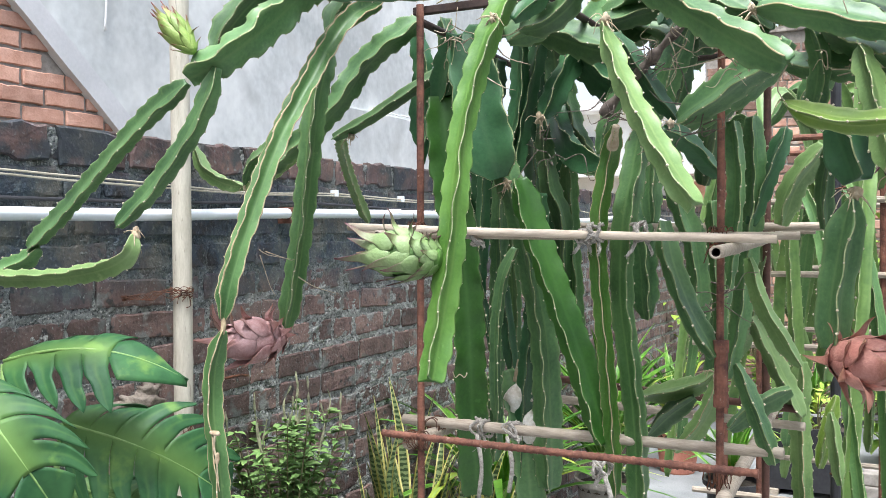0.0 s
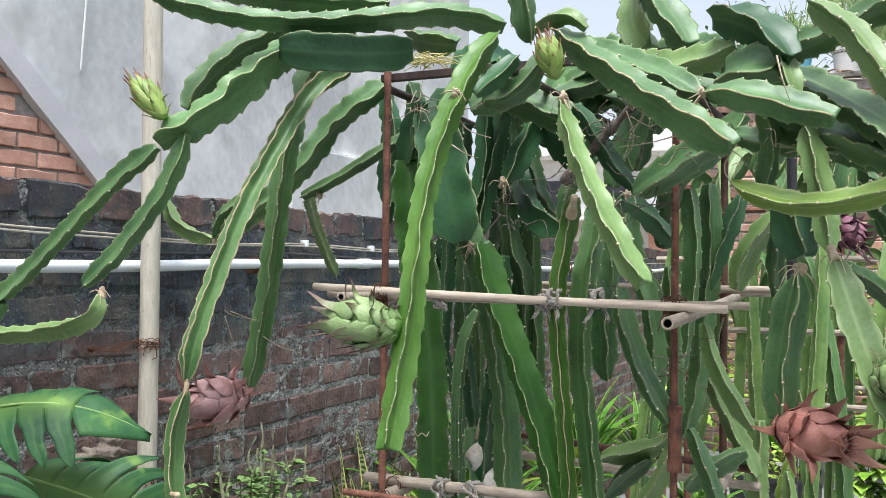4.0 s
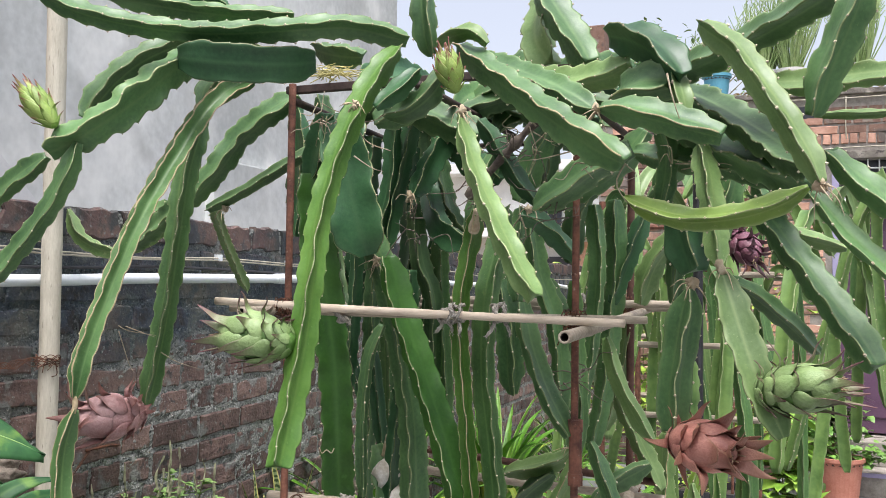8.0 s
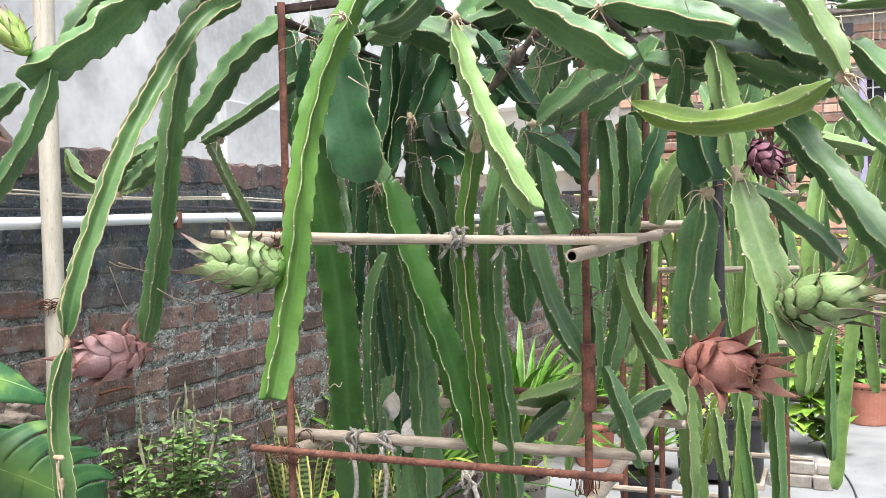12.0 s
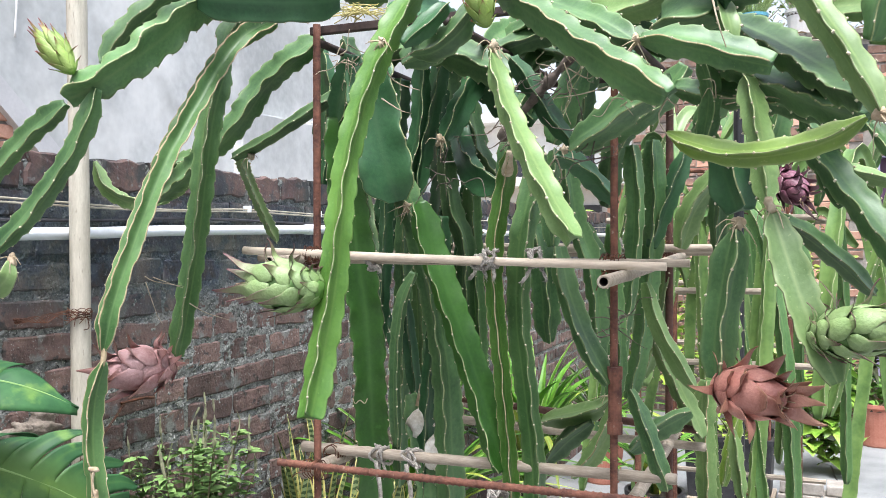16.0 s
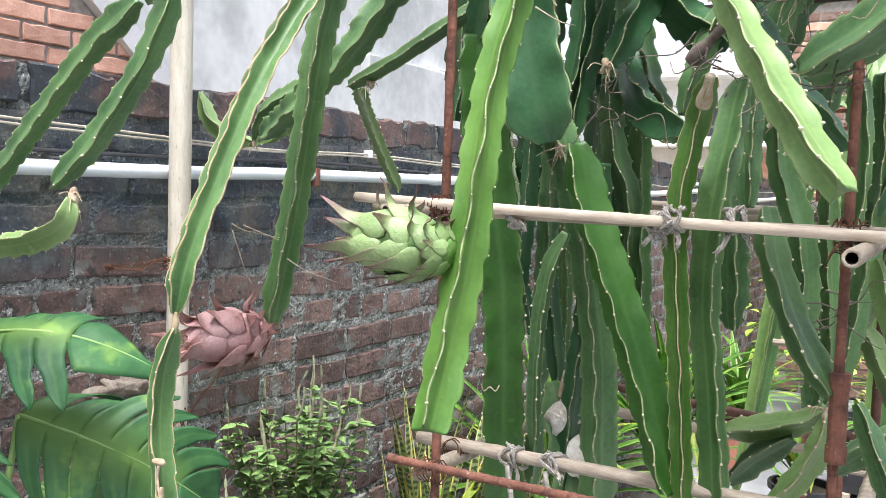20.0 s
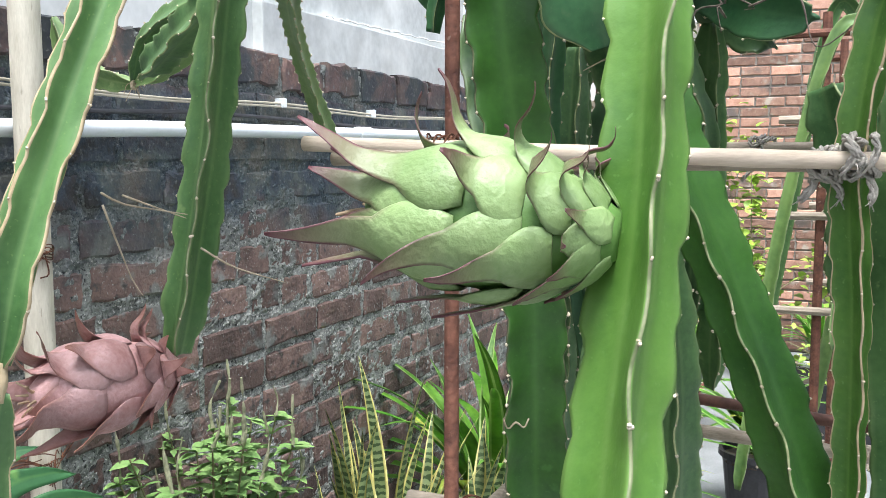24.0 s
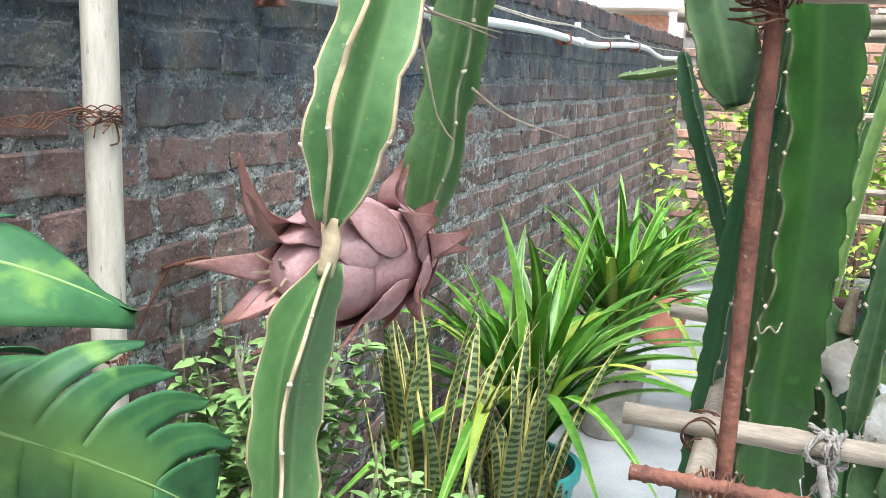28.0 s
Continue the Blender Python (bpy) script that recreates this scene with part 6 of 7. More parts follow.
for k in range(46):
    p = Vector((-0.64 + q.gauss(0, 0.022), 1.672 + q.gauss(0, 0.012), 2.043 + abs(q.gauss(0, 0.008))))
    a = q.uniform(0, 6.28)
    d = Vector((math.cos(a), math.sin(a) * 0.6, q.uniform(-0.1, 0.35))) * q.uniform(0.02, 0.045)
    tube(bm, [p - d, p + Vector((0, 0, 0.004)), p + d + Vector((q.gauss(0, 0.006), 0, q.gauss(0, 0.006)))], (0.0011, 0.0006), 4, 0.008)
tagged(part("straw_tangle", bm, material("dry_straw", (0.42, 0.36, 0.1), (0.62, 0.56, 0.25), 0.7, 60, 0.2), tuft, smooth=True), kind="stuff")

# ---- fruit and buds ----
def skin_material(name, base, tip, speck, rough=0.5, end=1.0, start=0.45, vary=0.2):
    """Colour that runs from base to tip along each scale's own length (kept as a mesh attribute)."""
    m = material(name, base, speck, rough, 30, 0.5, 260, vary=vary, spot=((0.3, 0.24, 0.13), 26, 0.25))
    N, L = m.node_tree.nodes, m.node_tree.links
    b = N["Principled BSDF"]
    src = b.inputs["Base Color"].links[0].from_socket
    at = N.new("ShaderNodeAttribute")
    at.attribute_name = "along"
    mr = N.new("ShaderNodeMapRange")
    mr.inputs["From Min"].default_value, mr.inputs["From Max"].default_value = start, 0.98
    mr.inputs["To Max"].default_value = end
    L.new(at.outputs["Fac"], mr.inputs["Value"])
    mix = N.new("ShaderNodeMix")
    mix.data_type = "RGBA"
    mix.inputs["B"].default_value = (*tip, 1)
    L.new(mr.outputs[0], mix.inputs["Factor"])
    L.new(src, mix.inputs["A"])
    L.new(mix.outputs["Result"], b.inputs["Base Color"])
    return m


FRUIT_GREEN = skin_material("unripe_fruit_skin", (0.15, 0.24, 0.075), (0.12, 0.045, 0.05), (0.26, 0.35, 0.15), start=0.5, vary=0.12)
FRUIT_PINK = skin_material("dusky_pink_fruit_skin", (0.295, 0.14, 0.125), (0.23, 0.1, 0.072), (0.5, 0.32, 0.31), vary=0.35, start=0.55)
FRUIT_RED = skin_material("dull_red_fruit_skin", (0.3, 0.115, 0.09), (0.26, 0.13, 0.075), (0.54, 0.26, 0.2), start=0.55)
FRUIT_DARK = skin_material("purple_fruit_skin", (0.12, 0.042, 0.065), (0.09, 0.045, 0.045), (0.2, 0.08, 0.11), vary=0.08)
BUD_GREEN = skin_material("bud_skin", (0.17, 0.28, 0.05), (0.22, 0.05, 0.05), (0.3, 0.39, 0.1), start=0.5)
DRY = material("dried_flower_end", (0.25, 0.17, 0.1), (0.45, 0.34, 0.22), 0.9, 60, 0.5, 200)


FLESH_GREEN = material("green_fruit_body", (0.08, 0.18, 0.035), (0.15, 0.28, 0.07), 0.5, 30, 0.3, 260)
STUB = material("withered_white_stub", (0.5, 0.43, 0.32), (0.9, 0.88, 0.83), 0.9, 26, 1.0, 160, spot=((0.24, 0.16, 0.1), 60, 0.37))


def fruit(base, tip, radius, m, label, category, seed, rows, crown=True, name="dragon_fruit", shape=1.0, flesh=None, turn=0.0, high=0.6, leafy=0.3):
    """An egg-shaped fruit from its stalk (base) to its flower end (tip), clad in rings of scales that lie on it and end in free, bent horns.
    rows: for each ring the count, its place along the fruit, the length of plate and horn over the fruit's, and the degrees by which the horn bends off;
    high: how much more the upper horns bend; leafy: the breadth of a horn over its plate's."""
    q = random.Random(seed)
    base, tip = Vector(base), Vector(tip)
    ax = (tip - base).normalized()
    L = (tip - base).length
    s = ax.cross(Vector((0, 0, 1))).normalized()
    u = s.cross(ax)
    th = thing(name, label, category, at=base.lerp(tip, 0.5))

    def rad(f):
        return radius * (max(0.0, math.sin(math.pi * (0.06 + 0.9 * min(1, max(0, f))) ** shape)) ** 0.62)
    bm = bmesh.new()
    lay = bm.verts.layers.float.new("along")
    rings = []
    for i in range(25):
        f = i / 24
        ring = []
        for k in range(24):
            a = 2 * math.pi * k / 24
            p = base + ax * L * f + (s * math.cos(a) + u * math.sin(a)) * max(0.0015, rad(f) * 0.97)
            p += (p - base - ax * L * f) * 0.06 * noise.noise(p * 45)
            v = bm.verts.new(p)
            v[lay] = 0.1
            ring.append(v)
        rings.append(ring)
    skin(bm, rings)
    bmesh.ops.recalc_face_normals(bm, faces=bm.faces)
    part("body", bm, flesh or m, th, smooth=True)
    for ri, (n, f0, plate, horn, bend) in enumerate(rows):
        for k in range(n):
            a = 2 * math.pi * (k + 0.5 * (ri % 2) + q.uniform(-0.24, 0.24)) / n + turn + ri * 0.21
            g = max(0.0, f0 + q.uniform(-0.05, 0.05))
            lp, lh = L * plate * q.uniform(0.75, 1.25), L * horn * q.uniform(0.6, 1.35)
            half = rad(min(0.8, g + plate * 0.5)) * math.sin(math.pi / n) * 1.22 * q.uniform(0.9, 1.15)
            curl = radians(bend) * q.uniform(0.6, 1.4) * (1 - high + 2 * high * max(0.0, math.sin(a) * 0.5 + 0.5))
            twist, hook = q.uniform(-0.4, 0.4), q.uniform(-1.2, 1.6)
            out, tan = s * math.cos(a) + u * math.sin(a), u * math.cos(a) - s * math.sin(a)
            nu, nv = 18, 8
            x, y = L * g, rad(g) + 0.0005
            step = (lp + lh) / nu
            share = lp / (lp + lh)
            bm = bmesh.new()
            lay = bm.verts.layers.float.new("along")
            top, bot = [], []
            for i in range(nu + 1):
                w = i / nu
                d = 0.02
                slope = math.atan2(rad(min(1, x / L + d)) - rad(max(0, x / L - d)), 2 * d * L)
                slope = max(-1.0, min(1.15, slope)) * (1 if w < share else max(0.25, 1 - (w - share) / max(0.02, 1 - share)))
                ease = max(0.0, (w - share * 0.8) / (1 - share * 0.8))
                angle = slope + curl * (min(1.0, ease * 1.9) ** 0.85 - hook * max(0.0, ease - 0.62)) + 0.12
                x += math.cos(angle) * step
                y += math.sin(angle) * step
                if w < share:
                    y = max(y, rad(min(0.97, x / L)) + 0.0008 + 0.008 * w)
                    wide = 0.8 + 0.2 * math.sin(min(1, w / share * 2) * math.pi / 2)
                    wide *= 1 - (1 - leafy * 1.25) * max(0.0, (w / share - 0.42) / 0.58) ** 1.6
                else:
                    wide = leafy * 1.25 * (1 - (w - share) / (1 - share)) ** (1.1 - 0.5 * leafy) + 0.02
                hw = half * wide * (1 - 0.3 * ease) + 0.0004
                rim_t, rim_b = [], []
                for j in range(nv + 1):
                    v = j / nv * 2 - 1
                    phi = v * hw / max(0.5 * radius, y)
                    swell = 0.16 * half * (1 - v * v) * math.sin(math.pi * min(1, w / share * 0.8 + 0.1)) if w < share * 1.2 else 0.0
                    cup = 0.22 * hw * v * v * ease
                    wrinkle = 0.0006 * noise.noise(Vector((w * 14, v * 4, ri * 7 + k)))
                    c = base + ax * x + (out * math.cos(phi) + tan * math.sin(phi)) * (y + swell + cup + wrinkle) + tan * twist * lh * ease ** 2 * 0.6
                    nt = bm.verts.new(c)
                    nb_ = bm.verts.new(c - out * (0.0026 * (1 - 0.7 * w) * (1 - 0.75 * v * v) + 0.0003))
                    nt[lay] = nb_[lay] = min(1.0, 0.55 * w / share if w < share else 0.55 + 0.45 * (w - share) / (1 - share)) * (1.0 if abs(v) < 0.9 else 1.4)
                    rim_t.append(nt)
                    rim_b.append(nb_)
                top.append(rim_t)
                bot.append(rim_b)
            for i in range(nu):
                for j in range(nv):
                    bm.faces.new((top[i][j], top[i + 1][j], top[i + 1][j + 1], top[i][j + 1]))
                    bm.faces.new((bot[i][j], bot[i][j + 1], bot[i + 1][j + 1], bot[i + 1][j]))
                bm.faces.new((top[i][0], bot[i][0], bot[i + 1][0], top[i + 1][0]))
                bm.faces.new((top[i][nv], top[i + 1][nv], bot[i + 1][nv], bot[i][nv]))
            bm.faces.new([*top[0], *bot[0][::-1]])
            bm.faces.new([*top[nu][::-1], *bot[nu]])
            bmesh.ops.recalc_face_normals(bm, faces=bm.faces)
            part("scale", bm, m, th, smooth=True)
    if crown:
        bm = bmesh.new()
        for k in range(6):
            a = k * 2.4
            out = s * math.cos(a) + u * math.sin(a)
            p = base + ax * L * 0.97 + out * radius * 0.22
            tube(bm, [p, p + ax * 0.006 + out * 0.002, p + ax * 0.012 + out * 0.01 * q.uniform(0.2, 1.3)], (0.0016, 0.0007), 5, 0.005, 0.2)
        part("flower_remnant", bm, DRY, th, "withered brown flower end", smooth=True)
    return th


LEAFY = ((8, 0.0, 0.12, 0.12, 50), (8, 0.07, 0.15, 0.2, 62), (7, 0.17, 0.18, 0.28, 60), (6, 0.3, 0.24, 0.36, 52), (5, 0.5, 0.28, 0.4, 32), (4, 0.7, 0.22, 0.34, 14))
PLATED = ((6, 0.0, 0.12, 0.16, 80), (6, 0.07, 0.15, 0.2, 85), (6, 0.16, 0.2, 0.26, 70), (5, 0.32, 0.28, 0.32, 52), (4, 0.56, 0.24, 0.36, 58), (4, 0.76, 0.14, 0.36, 25))
FLARED = ((5, 0.0, 0.22, 0.3, 95), (5, 0.12, 0.3, 0.34, 80), (4, 0.28, 0.36, 0.32, 62), (4, 0.46, 0.36, 0.36, 45), (4, 0.64, 0.24, 0.42, 50), (4, 0.82, 0.14, 0.34, 30))
SMOOTH = ((7, 0.0, 0.26, 0.12, 50), (7, 0.12, 0.4, 0.12, 16), (7, 0.26, 0.46, 0.14, 6), (6, 0.42, 0.42, 0.2, 2), (6, 0.58, 0.34, 0.28, 0))
fruit((-0.464, 1.256, 1.573), (-0.572, 1.243, 1.583), 0.03, FRUIT_GREEN, "unripe green dragon fruit on a drooping cactus stem", "dragon fruit", 4, LEAFY, flesh=FLESH_GREEN, turn=0.35, high=0.75, leafy=0.36)
fruit((-0.919, 1.512, 1.42), (-0.968, 1.4, 1.416), 0.0345, FRUIT_PINK, "dusky pink ripening dragon fruit hanging between stems", "dragon fruit", 7, PLATED, leafy=0.45)
fruit((-0.004, 1.560, 1.432), (0.091, 1.500, 1.425), 0.03, FRUIT_RED, "dull red dragon fruit with spreading dry scales", "dragon fruit", 9, FLARED, high=0.2, leafy=0.55)
fruit((0.122, 1.43, 1.518), (0.222, 1.4, 1.537), 0.027, FRUIT_GREEN, "plump green dragon fruit beside a light stem", "dragon fruit", 12, LEAFY, flesh=FLESH_GREEN)
fruit((0.05, 2.04, 1.76), (0.1, 1.98, 1.71), 0.025, FRUIT_DARK, "shaded purple dragon fruit deep among the stems", "dragon fruit", 15, PLATED)
fruit((-0.925, 1.287, 1.898), (-0.985, 1.285, 1.962), 0.0165, BUD_GREEN, "yellow-green flower bud with red scale tips", "flower bud", 21, SMOOTH, False, "flower_bud", 1.15)
fruit((-0.313, 1.47, 1.948), (-0.33, 1.46, 2.012), 0.016, BUD_GREEN, "pale green flower bud standing among the stems", "flower bud", 23, SMOOTH, False, "flower_bud", 1.15)
stub = thing("withered_bud", "withered whitish fruit stub under a thin stem", "flower bud", at=(-0.625, 1.9, 1.28))
bm = bmesh.new()
bmesh.ops.create_icosphere(bm, subdivisions=3, radius=1.0, matrix=Matrix.LocRotScale((-0.619, 1.895, 1.265), Euler((0.2, 0.25, 0)), (0.026, 0.017, 0.034)))
for v in bm.verts:
    v.co += Vector((1, 0.6, 0.8)) * (0.009 * noise.noise(v.co * 60) + 0.004 * noise.noise(v.co * 180))
part("husk", bm, STUB, stub, smooth=True)
bm = bmesh.new()
tube(bm, [(-0.62, 1.905, 1.345), (-0.622, 1.903, 1.325), (-0.624, 1.901, 1.3)], (0.005, 0.009), 8, 0.008, 0.3)
part("neck", bm, CORK, stub, smooth=True)
stem([(-0.648, 1.912, 1.322), (-0.632, 1.908, 1.28), (-0.607, 1.9, 1.2), (-0.592, 1.895, 1.08), (-0.588, 1.895, 0.98)], 0.058, 25, CACTUS, ends=(0.4, 0.7))
scab = thing("withered_scab", "whitish dried scab on a broken stem end", "scab", at=(-0.578, 1.872, 1.205))
bm = bmesh.new()
bmesh.ops.create_icosphere(bm, subdivisions=3, radius=1.0, matrix=Matrix.LocRotScale((-0.579, 1.882, 1.216), Euler((0.1, 0.3, 0)), (0.026, 0.018, 0.036)))
for v in bm.verts:
    v.co += Vector((1, 0.6, 0.8)) * (0.008 * noise.noise(v.co * 60) + 0.004 * noise.noise(v.co * 180))
part("husk", bm, STUB, scab, smooth=True)

# ---- plants along the wall ----
def pot(at, r_top, r_base, h, m, label, name="plant_pot", rim=0.012, soil=True, group=""):
    x, y, z = at
    th = thing(name, label, "pot", group, at=at)
    bm = bmesh.new()
    prof = [(r_base * 0.96, 0), (r_base, 0.01), (r_top * 0.97, h - 0.03), (r_top * 0.98, h - 0.03), (r_top + rim, h - 0.028), (r_top + rim, h), (r_top - 0.006, h), (r_top - 0.01, h - 0.06)]
    rings = [[bm.verts.new((x + math.cos(a) * rr, y + math.sin(a) * rr, z + zz)) for a in [2 * math.pi * k / 28 for k in range(28)]] for rr, zz in prof]
    skin(bm, rings)
    part("vessel", bm, m, th, smooth=False)
    if soil:
        bm = bmesh.new()
        c = bm.verts.new((x, y, z + h - 0.025))
        ring = [bm.verts.new((x + math.cos(a) * r_top * 0.96, y + math.sin(a) * r_top * 0.96, z + h - 0.035)) for a in [2 * math.pi * k / 20 for k in range(20)]]
        low = [bm.verts.new(v.co - Vector((0, 0, 0.02))) for v in ring]
        for k in range(20):
            bm.faces.new((c, ring[k], ring[(k + 1) % 20]))
            bm.faces.new((ring[k], low[k], low[(k + 1) % 20], ring[(k + 1) % 20]))
        bm.faces.new(low[::-1])
        part("soil", bm, SOIL, th)
    return th


def blade(root, heading, length, width, rise, droop, m, stripe=None, fold=0.25, kink=0.0):
    """An arching strap leaf with a folded midrib; stripe: a paler band along its middle or edges."""
    root = Vector(root)
    h = Vector((math.cos(heading), math.sin(heading), 0))
    s = Vector((-h.y, h.x, 0))
    bm = bmesh.new()
    rows, n = [], 16
    for i in range(n + 1):
        u = i / n
        c = root + h * length * (0.15 * u + 0.85 * u * u) * droop + Vector((0, 0, length * (rise * u - droop * 0.62 * u ** 2.6)))
        c += s * kink * math.sin(u * 3)
        half = width / 2 * (0.55 + 0.45 * math.sin(min(1, u * 1.9) * math.pi / 2)) * (1 - u ** 3.5) + 0.0008
        t = Vector((h.x * droop * (0.15 + 1.7 * u), h.y * droop * (0.15 + 1.7 * u), rise - droop * 1.6 * u ** 1.6)).normalized()
        up = s.cross(t)
        up = up if up.z > 0 else -up
        rows.append([bm.verts.new(c + s * half * k + up * abs(k) * half * fold) for k in ((-1, -0.62, -0.2, 0.2, 0.62, 1) if stripe != "edge" else (-1, -0.68, -0.25, 0.25, 0.68, 1))])
    for a, b in zip(rows, rows[1:]):
        for k in range(5):
            f = bm.faces.new((a[k], a[k + 1], b[k + 1], b[k]))
            f.material_index = 1 if stripe == "mid" and k == 2 or stripe == "edge" and k in (0, 4) else 0
    bmesh.ops.solidify(bm, geom=list(bm.faces), thickness=0.0012)
    return bm


def strap_plant(at, count, length, seed, label, name="strap_leaf_plant"):
    q = random.Random(seed)
    th = thing(name, label, "plant", at=at)
    x, y, z = at
    for k in range(count):
        f = k / count
        a = k * 2.39996 + q.uniform(-0.3, 0.3)
        droop = 0.22 + 0.75 * f * q.uniform(0.6, 1.2)
        ln = length * q.uniform(0.75, 1.1) * (0.85 + 0.2 * f)
        pale = q.random() < 0.3
        bm = blade((x + math.cos(a) * 0.03, y + math.sin(a) * 0.03, z), a, ln, q.uniform(0.038, 0.06), 0.98 - 0.25 * f, droop, None, "mid" if pale else "edge" if q.random() < 0.25 else None, 0.3, q.uniform(-0.04, 0.04))
        part("leaf", bm, [LEAF_PANDAN_OLD if f > 0.55 and q.random() < 0.3 else LEAF_PANDAN, LEAF_PANDAN_PALE], th, smooth=True)
    return th


def snake_plant(at, count, spread, height, seed):
    q = random.Random(seed)
    th = thing("snake_plant", "snake plant with banded leaves edged in yellow", "plant", at=at, group="snake plants by the wall")
    x, y, z = at
    for k in range(count):
        a, d = q.uniform(0, 6.28), spread * math.sqrt(q.random())
        bm = blade((x + math.cos(a) * d, y + math.sin(a) * d, z), a + q.uniform(-0.5, 0.5), height * q.uniform(0.5, 1.12), q.uniform(0.034, 0.052), 1.0, q.uniform(0.02, 0.26), None, "edge", 0.35, q.uniform(-0.06, 0.06))
        part("leaf", bm, [SNAKE, SNAKE_EDGE], th, smooth=True)
    return th


def leaf_cloud(name, spots, size, m, parent, label="", cup=0.3, ratio=0.55):
    """Many small pointed leaves joined in one mesh: spots are (place, direction)."""
    q = random.Random(len(spots))
    vs, fs = [], []
    for c, d in spots:
        d = Vector(d).normalized()
        s = d.cross(Vector((q.uniform(-0.4, 0.4), q.uniform(-0.4, 0.4), 1)))
        s = s.normalized() if s.length > 0.05 else Vector((1, 0, 0))
        up = s.cross(d)
        L = size * q.uniform(0.65, 1.25)
        w = L * ratio / 2
        k = len(vs)
        c = Vector(c)
        for u, f in ((0.0, 0.15), (0.3, 0.95), (0.6, 0.85), (0.85, 0.4)):
            mid = c + d * L * u - up * L * 0.25 * u * u
            vs += [mid + s * w * f + up * w * f * cup, mid, mid - s * w * f + up * w * f * cup]
        vs.append(c + d * L - up * L * 0.3)
        for r_ in range(3):
            for j in range(2):
                a = k + r_ * 3 + j
                fs.append((a, a + 1, a + 4, a + 3))
        fs += [(k + 9, k + 10, k + 12), (k + 10, k + 11, k + 12)]
    me = bpy.data.meshes.new(name)
    me.from_pydata(vs, [], fs)
    me.materials.append(m)
    me.polygons.foreach_set("use_smooth", [True] * len(fs))
    ob = hang(new(name, me), parent)
    return tagged(ob, label, kind="stuff")


def basil(at, height, spread, seed, label):
    q = random.Random(seed)
    th = thing("basil_plant", label, "plant", at=at, group="basil by the wall")
    x, y, z = at
    spots = []
    stalk = bmesh.new()
    for k in range(28):
        a = q.uniform(0, 6.28)
        top = Vector((x + math.cos(a) * spread * q.uniform(0.2, 1), y + math.sin(a) * spread * q.uniform(0.2, 1.2), z + height * q.uniform(0.65, 1.0)))
        mid = Vector((x, y, z)).lerp(top, 0.55) + Vector((0, 0, 0.04))
        tube(stalk, [(x, y, z), mid, top], (0.004, 0.0016), 5, 0.04)
        line, _ = smooth_line([(x, y, z), mid, top], 0.028)
        for i, p in enumerate(line[2:]):
            for t in range(4):
                b = i * 1.57 + t * 2.1 + q.uniform(-0.4, 0.4)
                spots.append((p, (math.cos(b), math.sin(b), q.uniform(0.0, 0.7))))
        if q.random() < 0.75:
            tip = top + Vector((q.uniform(-0.015, 0.015), q.uniform(-0.015, 0.015), q.uniform(0.06, 0.14)))
            part("flower_spike", tube(bmesh.new(), [top, top.lerp(tip, 0.5) + Vector((q.uniform(-0.012, 0.012), q.uniform(-0.012, 0.012), 0)), tip], (0.0042, 0.0018), 6, 0.004, 1.5), TULSI_FLOWER, th, "dry brownish flower spike")
    part("branching_stalk", stalk, STALK, th)
    leaf_cloud("foliage", spots, 0.04, TULSI, th, "", 0.2, 0.5)
    return th


